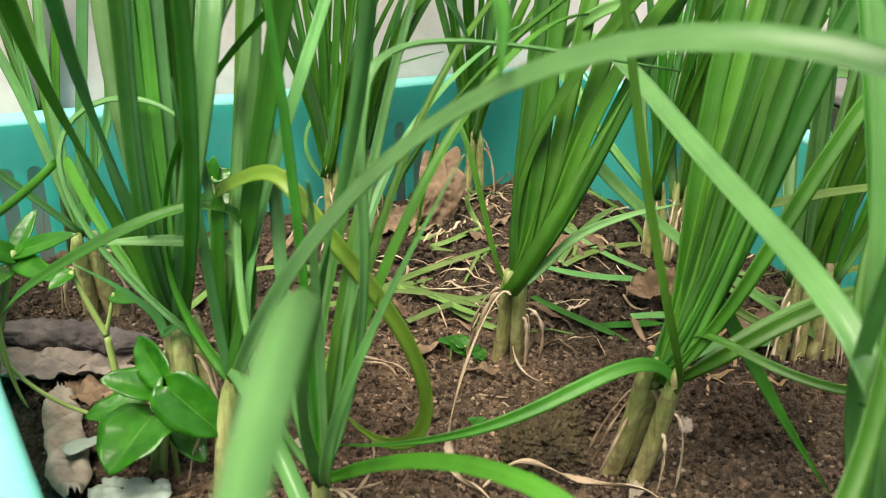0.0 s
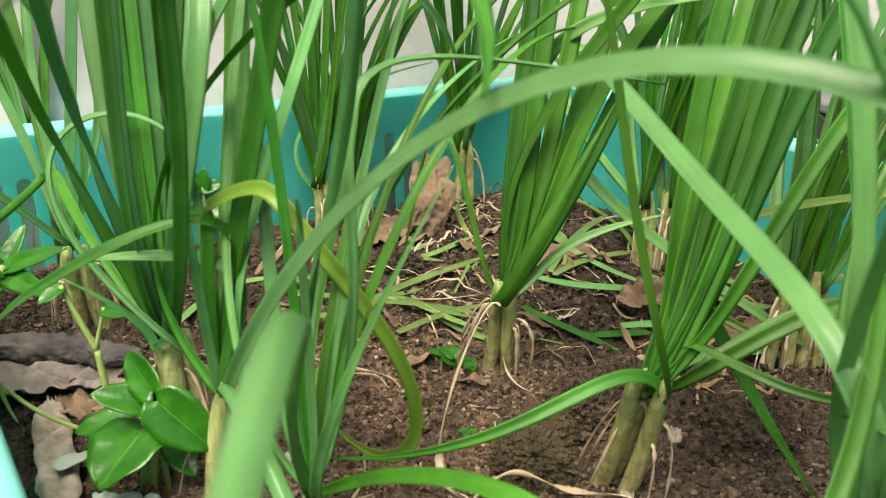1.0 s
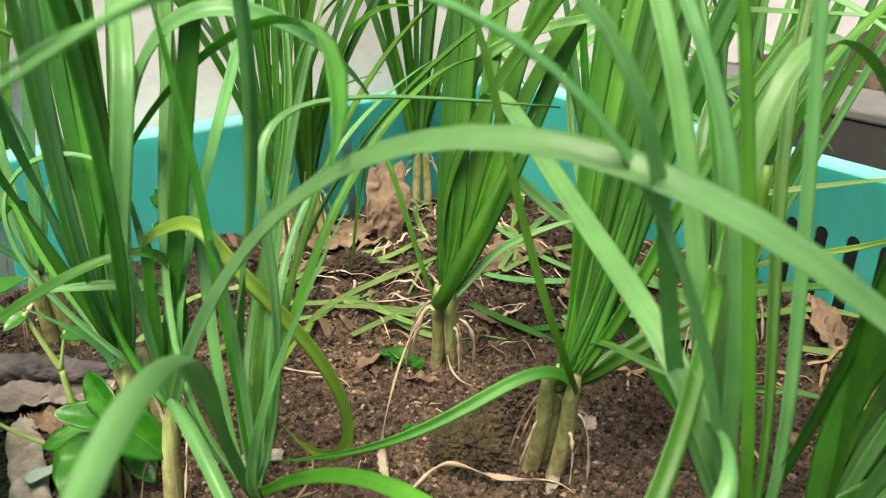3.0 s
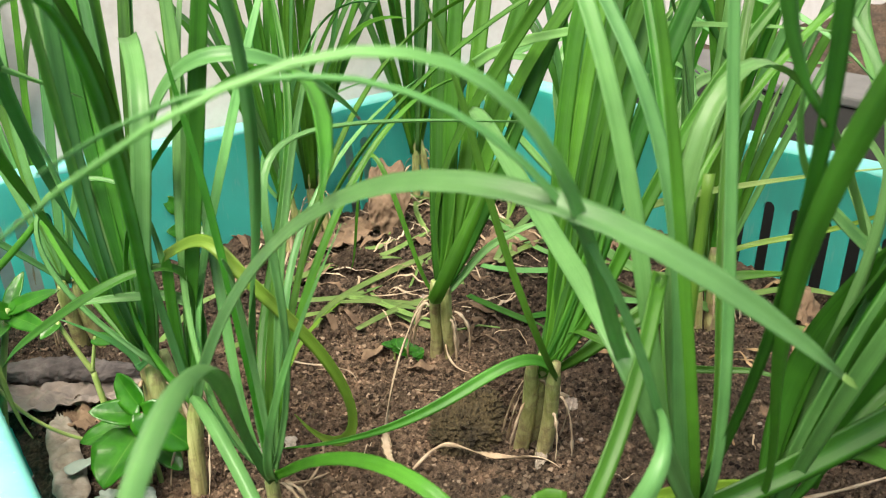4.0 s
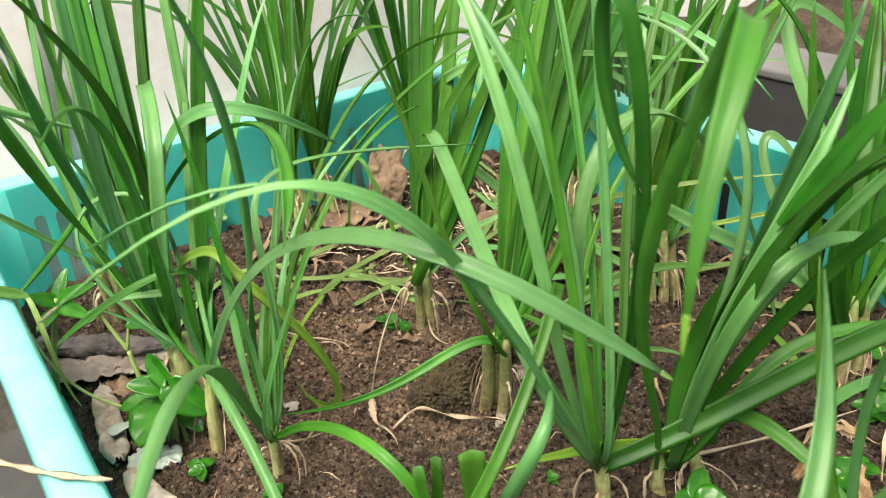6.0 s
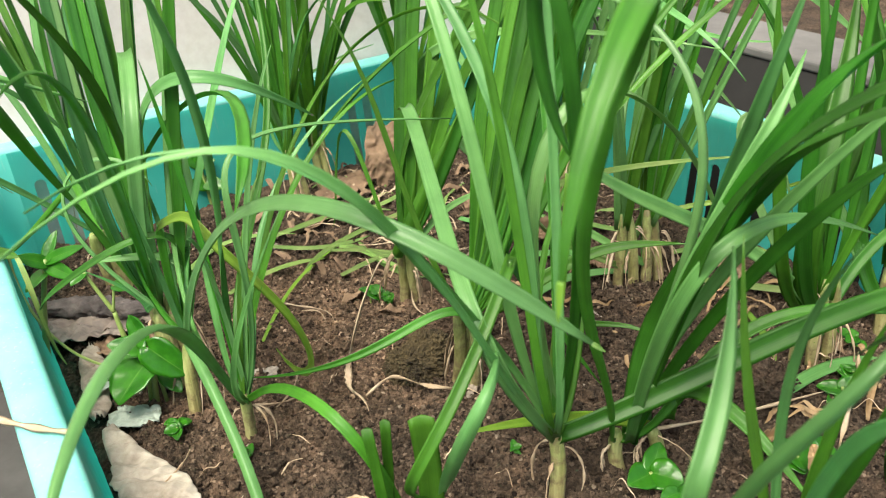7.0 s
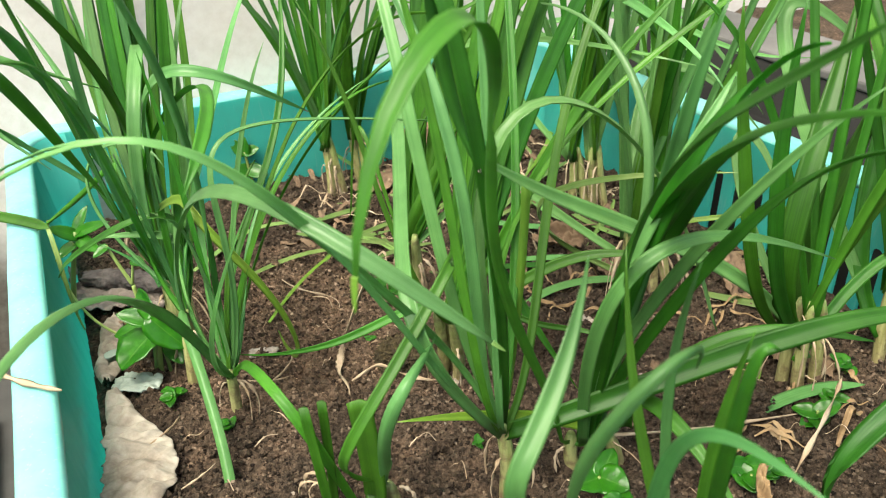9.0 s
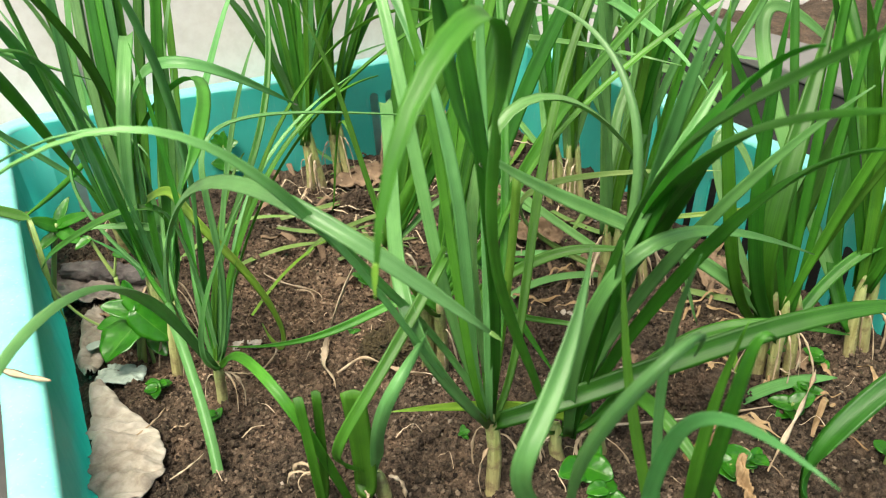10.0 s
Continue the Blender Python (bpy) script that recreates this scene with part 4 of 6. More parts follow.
blade(clump, [(0.250, 0.327, 0.045), (0.247, 0.322, 0.053), (0.207, 0.306, 0.077), (0.145, 0.254, 0.099)], 0.0074, YELLOW)
blade(clump, [(0.238, 0.318, 0.040), (0.251, 0.298, 0.142), (0.271, 0.277, 0.235), (0.305, 0.248, 0.304), (0.320, 0.198, 0.319)], 0.0108, DEEP)
blade(clump, [(0.238, 0.318, 0.040), (0.257, 0.281, 0.172), (0.260, 0.247, 0.270), (0.291, 0.182, 0.297), (0.320, 0.119, 0.347)], 0.0085, DEEP)
blade(clump, [(0.238, 0.318, 0.040), (0.249, 0.339, 0.142), (0.280, 0.299, 0.226), (0.288, 0.221, 0.289), (0.324, 0.123, 0.323)], 0.0125, DEEP)
blade(clump, [(0.238, 0.318, 0.040), (0.241, 0.349, 0.098), (0.261, 0.345, 0.147), (0.279, 0.302, 0.192), (0.295, 0.254, 0.253)], 0.0120, DEEP)
blade(clump, [(0.238, 0.318, 0.040), (0.263, 0.332, 0.127), (0.274, 0.308, 0.203), (0.276, 0.266, 0.262), (0.295, 0.279, 0.315)], 0.0085, GLAUCOUS)
blade(clump, [(0.238, 0.318, 0.040), (0.241, 0.298, 0.121), (0.255, 0.273, 0.192), (0.279, 0.261, 0.245), (0.302, 0.299, 0.278)], 0.0072, PALE, taper=0.7)
blade(clump, [(0.238, 0.318, 0.040), (0.246, 0.323, 0.108), (0.281, 0.312, 0.165), (0.316, 0.300, 0.231), (0.360, 0.281, 0.279)], 0.0070, GLAUCOUS)
blade(clump, [(0.238, 0.318, 0.040), (0.261, 0.311, 0.122), (0.299, 0.285, 0.194), (0.325, 0.253, 0.260), (0.346, 0.198, 0.284)], 0.0070, DEEP)
blade(clump, [(0.238, 0.318, 0.040), (0.239, 0.275, 0.126), (0.245, 0.246, 0.198), (0.265, 0.250, 0.233), (0.303, 0.292, 0.208), (0.365, 0.345, 0.163)], 0.0075, GLAUCOUS)
blade(clump, [(0.250, 0.326, 0.045), (0.240, 0.335, 0.110), (0.271, 0.290, 0.186), (0.292, 0.313, 0.247), (0.253, 0.356, 0.291), (0.206, 0.378, 0.289)], 0.0055, PALE)
blade(clump, [(0.262, 0.334, 0.045), (0.262, 0.330, 0.092), (0.290, 0.295, 0.092), (0.325, 0.262, 0.052)], 0.0092, GREEN)
blade(clump, [(0.230, 0.317, 0.045), (0.271, 0.315, 0.040), (0.275, 0.369, 0.129), (0.362, 0.351, 0.112), (0.398, 0.365, 0.100)], 0.0083, GREEN)

clump = plant("scallion stump with leaves cut off short", 0.123, 0.258)
stalk(clump, (0.123, 0.258, 0.014), (0.125, 0.259, 0.045), 0.0047, 0.0040)
sheaths(clump, (0.123, 0.258, 0.026), (0.125, 0.259, 0.045), 665)
stalk(clump, (0.135, 0.262, 0.014), (0.134, 0.261, 0.045), 0.0047, 0.0040)
sheaths(clump, (0.135, 0.262, 0.026), (0.134, 0.261, 0.045), 54)
blade(clump, [(0.126, 0.256, 0.045), (0.130, 0.248, 0.036), (0.133, 0.248, 0.060), (0.130, 0.242, 0.121)], 0.0129, GREEN, cut=True)
blade(clump, [(0.134, 0.262, 0.045), (0.108, 0.217, 0.097), (0.139, 0.178, 0.120), (0.174, 0.285, 0.185)], 0.0062, GREEN, cut=True)
blade(clump, [(0.126, 0.256, 0.045), (0.148, 0.264, 0.057), (0.131, 0.202, 0.120), (0.181, 0.178, 0.186), (0.165, 0.268, 0.145)], 0.0074, PALE)

clump = plant("small scallion stump with two cut leaves", 0.097, 0.261)
stalk(clump, (0.097, 0.261, 0.013), (0.099, 0.261, 0.045), 0.0040, 0.0034)
sheaths(clump, (0.097, 0.261, 0.025), (0.099, 0.261, 0.045), 923)
blade(clump, [(0.099, 0.258, 0.045), (0.108, 0.237, 0.023), (0.115, 0.224, 0.044), (0.107, 0.225, 0.127)], 0.0055, DEEP, cut=True)
blade(clump, [(0.099, 0.262, 0.045), (0.104, 0.246, 0.024), (0.111, 0.238, 0.043), (0.115, 0.230, 0.128)], 0.0051, DEEP, cut=True)

clump = plant("scallion clump with pale nodding leaves", 0.272, 0.175)
stalk(clump, (0.272, 0.175, 0.020), (0.272, 0.178, 0.065), 0.0047, 0.0040)
sheaths(clump, (0.272, 0.175, 0.032), (0.272, 0.178, 0.065), 161)
stalk(clump, (0.287, 0.175, 0.020), (0.283, 0.178, 0.065), 0.0047, 0.0040)
sheaths(clump, (0.287, 0.175, 0.032), (0.283, 0.178, 0.065), 116)
blade(clump, [(0.272, 0.175, 0.055), (0.240, 0.132, 0.183), (0.214, 0.085, 0.223), (0.242, 0.102, 0.192), (0.250, 0.166, 0.256)], 0.0072, GLAUCOUS, taper=0.8)
blade(clump, [(0.275, 0.178, 0.055), (0.221, 0.147, 0.173), (0.252, 0.069, 0.246), (0.290, 0.085, 0.303), (0.286, 0.148, 0.227)], 0.0050, GLAUCOUS, taper=0.4)
blade(clump, [(0.272, 0.178, 0.055), (0.297, 0.190, 0.086), (0.276, 0.191, 0.122), (0.264, 0.191, 0.174), (0.261, 0.201, 0.241)], 0.0050, GREEN)
blade(clump, [(0.285, 0.178, 0.055), (0.271, 0.146, 0.115), (0.272, 0.131, 0.176), (0.277, 0.131, 0.226), (0.282, 0.114, 0.245), (0.318, 0.082, 0.236)], 0.0056, GLAUCOUS)

clump = plant("short scallion clump with two broad green leaves", 0.320, 0.235)
stalk(clump, (0.320, 0.235, 0.010), (0.314, 0.226, 0.060), 0.0047, 0.0040)
sheaths(clump, (0.320, 0.235, 0.022), (0.314, 0.226, 0.060), 77)
blade(clump, [(0.315, 0.228, 0.052), (0.297, 0.203, 0.076), (0.293, 0.190, 0.123), (0.299, 0.192, 0.176), (0.306, 0.173, 0.227)], 0.0064, GREEN, taper=0.4)
blade(clump, [(0.315, 0.228, 0.052), (0.289, 0.183, 0.123), (0.305, 0.139, 0.202), (0.295, 0.132, 0.260), (0.310, 0.143, 0.240)], 0.0060, DEEP, taper=0.4)
blade(clump, [(0.280, 0.180, 0.055), (0.290, 0.182, 0.110), (0.272, 0.197, 0.160), (0.281, 0.194, 0.210), (0.285, 0.156, 0.261)], 0.0042, GLAUCOUS)

clump = plant("scallion clump with broad dark leaves", 0.400, 0.225)
stalk(clump, (0.400, 0.225, 0.015), (0.400, 0.225, 0.092), 0.0047, 0.0040)
sheaths(clump, (0.400, 0.225, 0.027), (0.400, 0.225, 0.092), 381)
blade(clump, [(0.400, 0.225, 0.070), (0.369, 0.254, 0.079), (0.294, 0.281, -0.014), (0.450, 0.301, 0.201), (0.417, 0.319, 0.103), (0.472, 0.343, 0.123)], 0.0129, DEEP)
fan(clump, (0.400, 0.225, 0.087), 6, 0.26, 0.15, 0.30, 481, [DEEP, DEEP, GREEN], (0.0038, 0.0075))

clump = plant("scallion clump with dense upright leaves beside the basket wall", 0.376, 0.440)
stalk(clump, (0.376, 0.440, -0.008), (0.376, 0.440, 0.069), 0.0047, 0.0040)
sheaths(clump, (0.376, 0.440, 0.004), (0.376, 0.440, 0.069), 890)
stalk(clump, (0.390, 0.446, -0.008), (0.383, 0.443, 0.069), 0.0047, 0.0040)
sheaths(clump, (0.390, 0.446, 0.004), (0.383, 0.443, 0.069), 253)
stalk(clump, (0.364, 0.448, -0.008), (0.370, 0.444, 0.069), 0.0047, 0.0040)
sheaths(clump, (0.364, 0.448, 0.004), (0.370, 0.444, 0.069), 390)
blade(clump, [(0.376, 0.440, 0.045), (0.339, 0.407, 0.093), (0.350, 0.400, 0.149), (0.368, 0.438, 0.207), (0.385, 0.496, 0.265)], 0.0150, DEEP)
blade(clump, [(0.376, 0.440, 0.045), (0.362, 0.456, 0.087), (0.374, 0.465, 0.128), (0.397, 0.472, 0.171), (0.406, 0.485, 0.220)], 0.0150, DEEP)
blade(clump, [(0.376, 0.440, 0.045), (0.346, 0.400, 0.090), (0.335, 0.381, 0.148), (0.334, 0.384, 0.217), (0.340, 0.387, 0.290)], 0.0090, DEEP)
blade(clump, [(0.376, 0.440, 0.045), (0.322, 0.400, 0.086), (0.332, 0.377, 0.151), (0.310, 0.382, 0.222), (0.309, 0.385, 0.291)], 0.0080, DEEP)
blade(clump, [(0.371, 0.437, 0.031), (0.392, 0.456, 0.058), (0.406, 0.480, 0.085), (0.446, 0.491, 0.110), (0.481, 0.508, 0.097)], 0.0083, DEEP)
blade(clump, [(0.380, 0.442, 0.031), (0.312, 0.490, 0.146), (0.300, 0.517, 0.203), (0.350, 0.512, 0.184), (0.360, 0.477, 0.106)], 0.0064, PALE, face=(0.0,-0.8,0.6))
blade(clump, [(0.376, 0.440, 0.045), (0.332, 0.408, 0.123), (0.271, 0.358, 0.168), (0.219, 0.297, 0.208), (0.197, 0.226, 0.268)], 0.0092, PALE, taper=0.6, face=(-0.1, -0.75, 0.65))
fan(clump, (0.376, 0.440, 0.064), 6, 0.32, 0.06, 0.24, 557, [DEEP, DEEP, GREEN], (0.0038, 0.0075))

clump = plant("scallion clump with upright leaves and yellowing blades", 0.251, 0.565)
stalk(clump, (0.251, 0.565, -0.020), (0.251, 0.565, 0.057), 0.0047, 0.0040)
sheaths(clump, (0.251, 0.565, -0.008), (0.251, 0.565, 0.057), 105)
stalk(clump, (0.265, 0.569, -0.020), (0.258, 0.567, 0.057), 0.0047, 0.0040)
sheaths(clump, (0.265, 0.569, -0.008), (0.258, 0.567, 0.057), 588)
blade(clump, [(0.250, 0.562, 0.019), (0.280, 0.595, 0.067), (0.307, 0.628, 0.117), (0.338, 0.661, 0.164)], 0.0083, GREEN)
blade(clump, [(0.259, 0.568, 0.019), (0.241, 0.626, 0.132), (0.248, 0.664, 0.197), (0.297, 0.669, 0.188), (0.357, 0.646, 0.116)], 0.0092, PALE, face=(0.0,-0.8,0.6))
blade(clump, [(0.250, 0.562, 0.019), (0.138, 0.565, 0.064), (0.158, 0.548, 0.115), (0.323, 0.438, 0.170)], 0.0069, FALLEN)
fan(clump, (0.251, 0.565, 0.052), 10, 0.30, 0.10, 0.20, 256, [DEEP, GREEN, GREEN, PALE, PALE], (0.0038, 0.0075))

clump = plant("scallion clump of upright leaves near the basket wall", -0.293, 0.700)
stalk(clump, (-0.293, 0.700, -0.024), (-0.293, 0.700, 0.053), 0.0047, 0.0040)
sheaths(clump, (-0.293, 0.700, -0.012), (-0.293, 0.700, 0.053), 14)
stalk(clump, (-0.280, 0.706, -0.024), (-0.287, 0.703, 0.053), 0.0047, 0.0040)
sheaths(clump, (-0.280, 0.706, -0.012), (-0.287, 0.703, 0.053), 749)
fan(clump, (-0.293, 0.700, 0.048), 13, 0.30, -0.02, 0.18, 222, [DEEP, GREEN, GREEN, PALE, PALE], (0.0038, 0.0075))

clump = plant("scallion clump of upright leaves in the basket corner", -0.204, 0.560)
stalk(clump, (-0.204, 0.560, -0.012), (-0.197, 0.543, 0.056), 0.0058, 0.0048)
sheaths(clump, (-0.204, 0.560, 0.000), (-0.197, 0.543, 0.056), 418)
stalk(clump, (-0.188, 0.564, -0.012), (-0.190, 0.548, 0.056), 0.0055, 0.0046)
sheaths(clump, (-0.188, 0.564, 0.000), (-0.190, 0.548, 0.056), 287)
blade(clump, [(-0.194, 0.545, 0.062), (-0.215, 0.552, 0.097), (-0.225, 0.566, 0.135), (-0.245, 0.571, 0.171), (-0.271, 0.578, 0.203), (-0.297, 0.589, 0.232)], 0.0060, GLAUCOUS)
blade(clump, [(-0.194, 0.545, 0.062), (-0.218, 0.557, 0.115), (-0.220, 0.578, 0.172), (-0.239, 0.583, 0.228), (-0.260, 0.596, 0.282), (-0.283, 0.615, 0.333)], 0.0065, GREEN)
blade(clump, [(-0.194, 0.545, 0.062), (-0.209, 0.557, 0.117), (-0.226, 0.568, 0.172), (-0.226, 0.584, 0.228), (-0.225, 0.608, 0.282), (-0.233, 0.634, 0.333)], 0.0065, GLAUCOUS)
blade(clump, [(-0.194, 0.545, 0.062), (-0.200, 0.557, 0.116), (-0.190, 0.574, 0.172), (-0.197, 0.582, 0.229), (-0.192, 0.600, 0.283), (-0.189, 0.622, 0.336)], 0.0075, GLAUCOUS)
blade(clump, [(-0.194, 0.545, 0.062), (-0.203, 0.545, 0.099), (-0.158, 0.571, 0.127), (-0.179, 0.572, 0.167), (-0.192, 0.577, 0.205), (-0.191, 0.592, 0.238)], 0.0055, GLAUCOUS)
blade(clump, [(-0.194, 0.545, 0.062), (-0.106, 0.463, 0.221), (-0.112, 0.328, 0.274), (-0.140, 0.279, 0.308), (-0.077, 0.384, 0.235)], 0.0075, PALE, end=STRAW)
blade(clump, [(-0.194, 0.545, 0.062), (-0.259, 0.524, 0.133), (-0.300, 0.492, 0.175), (-0.267, 0.472, 0.180), (-0.199, 0.460, 0.141)], 0.0055, GLAUCOUS, end=STRAW)

clump = plant("scallion clump of upright leaves near the basket wall", -0.059, 0.774)
stalk(clump, (-0.059, 0.774, -0.024), (-0.059, 0.774, 0.053), 0.0047, 0.0040)
sheaths(clump, (-0.059, 0.774, -0.012), (-0.059, 0.774, 0.053), 939)
stalk(clump, (-0.046, 0.780, -0.024), (-0.053, 0.777, 0.053), 0.0047, 0.0040)
sheaths(clump, (-0.046, 0.780, -0.012), (-0.053, 0.777, 0.053), 889)
blade(clump, [(-0.056, 0.771, 0.014), (-0.122, 0.777, 0.044), (-0.133, 0.790, 0.079), (-0.083, 0.808, 0.119), (0.007, 0.823, 0.142)], 0.0055, PALE)
fan(clump, (-0.059, 0.774, 0.048), 16, 0.36, 0.04, 0.26, 785, [DEEP, DEEP, GREEN, GLAUCOUS], (0.0038, 0.0075))

clump = plant("scallion clump of upright leaves near the basket wall", 0.034, 0.870)
stalk(clump, (0.034, 0.870, -0.024), (0.034, 0.870, 0.053), 0.0047, 0.0040)
sheaths(clump, (0.034, 0.870, -0.012), (0.034, 0.870, 0.053), 399)
stalk(clump, (0.047, 0.876, -0.024), (0.040, 0.873, 0.053), 0.0047, 0.0040)
sheaths(clump, (0.047, 0.876, -0.012), (0.040, 0.873, 0.053), 164)
blade(clump, [(0.033, 0.867, 0.022), (0.049, 0.924, 0.121), (0.068, 0.958, 0.177), (0.100, 0.958, 0.163), (0.152, 0.935, 0.095)], 0.0083, PALE, face=(0.0,-0.8,0.6))
fan(clump, (0.034, 0.870, 0.048), 20, 0.38, 0.02, 0.26, 781, [DEEP, DEEP, GREEN, GLAUCOUS], (0.0038, 0.0075))

clump = plant("scallion clump of upright leaves near the basket wall", -0.079, 0.739)
stalk(clump, (-0.079, 0.739, -0.024), (-0.079, 0.739, 0.053), 0.0047, 0.0040)
sheaths(clump, (-0.079, 0.739, -0.012), (-0.079, 0.739, 0.053), 817)
stalk(clump, (-0.066, 0.745, -0.024), (-0.073, 0.742, 0.053), 0.0047, 0.0040)
sheaths(clump, (-0.066, 0.745, -0.012), (-0.073, 0.742, 0.053), 74)
fan(clump, (-0.079, 0.739, 0.048), 15, 0.36, -0.02, 0.30, 143, [DEEP, DEEP, GREEN, GLAUCOUS], (0.0038, 0.0075))

clump = plant("scallion clump of upright leaves near the basket wall", 0.189, 0.734)
stalk(clump, (0.189, 0.734, -0.024), (0.189, 0.734, 0.053), 0.0047, 0.0040)
sheaths(clump, (0.189, 0.734, -0.012), (0.189, 0.734, 0.053), 633)
stalk(clump, (0.202, 0.740, -0.024), (0.195, 0.737, 0.053), 0.0047, 0.0040)
sheaths(clump, (0.202, 0.740, -0.012), (0.195, 0.737, 0.053), 633)
blade(clump, [(0.185, 0.731, 0.051), (0.078, 0.762, 0.164), (0.053, 0.776, 0.201), (0.139, 0.777, 0.157), (0.309, 0.799, 0.133)], 0.0074, PALE, face=(0.0,-0.8,0.6))
blade(clump, [(0.185, 0.734, 0.051), (0.102, 0.756, 0.127), (0.084, 0.777, 0.173), (0.155, 0.802, 0.185), (0.283, 0.827, 0.172)], 0.0069, PALE, face=(0.0,-0.8,0.6))
blade(clump, [(0.185, 0.732, 0.051), (0.162, 0.785, 0.162), (0.168, 0.813, 0.211), (0.233, 0.814, 0.185), (0.343, 0.799, 0.114)], 0.0078, PALE, face=(0.0,-0.8,0.6))
fan(clump, (0.189, 0.734, 0.048), 14, 0.31, 0.04, 0.16, 456, [DEEP, DEEP, GREEN, GLAUCOUS], (0.0038, 0.0075))

clump = plant("scallion clump of upright leaves near the basket wall", 0.208, 0.740)
stalk(clump, (0.208, 0.740, -0.024), (0.208, 0.740, 0.053), 0.0047, 0.0040)
sheaths(clump, (0.208, 0.740, -0.012), (0.208, 0.740, 0.053), 130)
stalk(clump, (0.221, 0.746, -0.024), (0.215, 0.743, 0.053), 0.0047, 0.0040)
sheaths(clump, (0.221, 0.746, -0.012), (0.215, 0.743, 0.053), 136)
blade(clump, [(0.205, 0.737, 0.048), (0.192, 0.782, 0.140), (0.197, 0.804, 0.179), (0.236, 0.797, 0.146), (0.320, 0.781, 0.085)], 0.0097, PALE, face=(0.0,-0.8,0.6))
fan(clump, (0.208, 0.740, 0.048), 10, 0.31, 0.08, 0.16, 2, [DEEP, GREEN, GREEN, PALE, PALE], (0.0038, 0.0075))

clump = plant("scallion clump of upright leaves near the basket wall", 0.273, 0.572)
stalk(clump, (0.273, 0.572, -0.020), (0.273, 0.572, 0.057), 0.0047, 0.0040)
sheaths(clump, (0.273, 0.572, -0.008), (0.273, 0.572, 0.057), 996)
stalk(clump, (0.286, 0.578, -0.020), (0.279, 0.575, 0.057), 0.0047, 0.0040)
sheaths(clump, (0.286, 0.578, -0.008), (0.279, 0.575, 0.057), 893)
blade(clump, [(0.273, 0.572, 0.040), (0.321, 0.620, 0.195), (0.256, 0.614, 0.256), (0.188, 0.554, 0.252), (0.264, 0.495, 0.280), (0.312, 0.448, 0.215)], 0.0075, PALE)
blade(clump, [(0.272, 0.572, 0.017), (0.269, 0.678, 0.226), (0.248, 0.700, 0.264), (0.260, 0.667, 0.168), (0.395, 0.680, 0.172)], 0.0069, PALE, face=(0.0,-0.8,0.6))
blade(clump, [(0.272, 0.569, 0.017), (0.112, 0.599, 0.100), (0.023, 0.616, 0.176), (0.074, 0.575, 0.249), (0.289, 0.412, 0.246)], 0.0083, PALE, face=(0.0,-0.8,0.6))
blade(clump, [(0.271, 0.573, 0.017), (0.268, 0.598, 0.086), (0.333, 0.573, 0.043), (0.453, 0.606, 0.101)], 0.0046, YELLOW)
fan(clump, (0.273, 0.572, 0.052), 10, 0.30, 0.14, 0.22, 6, [DEEP, GREEN, GREEN, PALE, PALE], (0.0038, 0.0075))

clump = plant("scallion clump of upright leaves near the basket wall", 0.437, 0.489)
stalk(clump, (0.437, 0.489, -0.012), (0.437, 0.489, 0.065), 0.0047, 0.0040)
sheaths(clump, (0.437, 0.489, 0.000), (0.437, 0.489, 0.065), 215)
stalk(clump, (0.450, 0.495, -0.012), (0.444, 0.492, 0.065), 0.0047, 0.0040)
sheaths(clump, (0.450, 0.495, 0.000), (0.444, 0.492, 0.065), 793)
blade(clump, [(0.435, 0.486, 0.026), (0.397, 0.509, 0.084), (0.430, 0.553, 0.140), (0.433, 0.567, 0.217), (0.461, 0.630, 0.242)], 0.0129, DEEP)
blade(clump, [(0.435, 0.489, 0.026), (0.360, 0.554, 0.177), (0.325, 0.597, 0.269), (0.354, 0.603, 0.266), (0.437, 0.577, 0.185)], 0.0110, PALE, face=(0.0,-0.8,0.6))
fan(clump, (0.437, 0.489, 0.060), 11, 0.34, 0.05, 0.30, 221, [DEEP, DEEP, GREEN], (0.0050, 0.0095))

clump = plant("scallion clump of upright leaves near the basket wall", 0.276, 0.813)
stalk(clump, (0.276, 0.813, -0.024), (0.276, 0.813, 0.053), 0.0047, 0.0040)
sheaths(clump, (0.276, 0.813, -0.012), (0.276, 0.813, 0.053), 984)
stalk(clump, (0.289, 0.819, -0.024), (0.283, 0.816, 0.053), 0.0047, 0.0040)
sheaths(clump, (0.289, 0.819, -0.012), (0.283, 0.816, 0.053), 170)
blade(clump, [(0.269, 0.808, 0.016), (0.174, 0.858, 0.152), (0.152, 0.888, 0.217), (0.236, 0.890, 0.193), (0.340, 0.860, 0.083)], 0.0092, PALE, face=(0.0,-0.8,0.6))
blade(clump, [(0.269, 0.811, 0.016), (0.222, 0.858, 0.122), (0.208, 0.886, 0.177), (0.255, 0.892, 0.162), (0.358, 0.888, 0.111)], 0.0069, PALE, face=(0.0,-0.8,0.6))
blade(clump, [(0.269, 0.809, 0.016), (0.237, 0.874, 0.152), (0.239, 0.908, 0.215), (0.293, 0.897, 0.174), (0.381, 0.855, 0.058)], 0.0078, PALE, face=(0.0,-0.8,0.6))
fan(clump, (0.276, 0.813, 0.048), 12, 0.28, 0.02, 0.22, 894, [DEEP, DEEP, GREEN, GLAUCOUS], (0.0038, 0.0075))


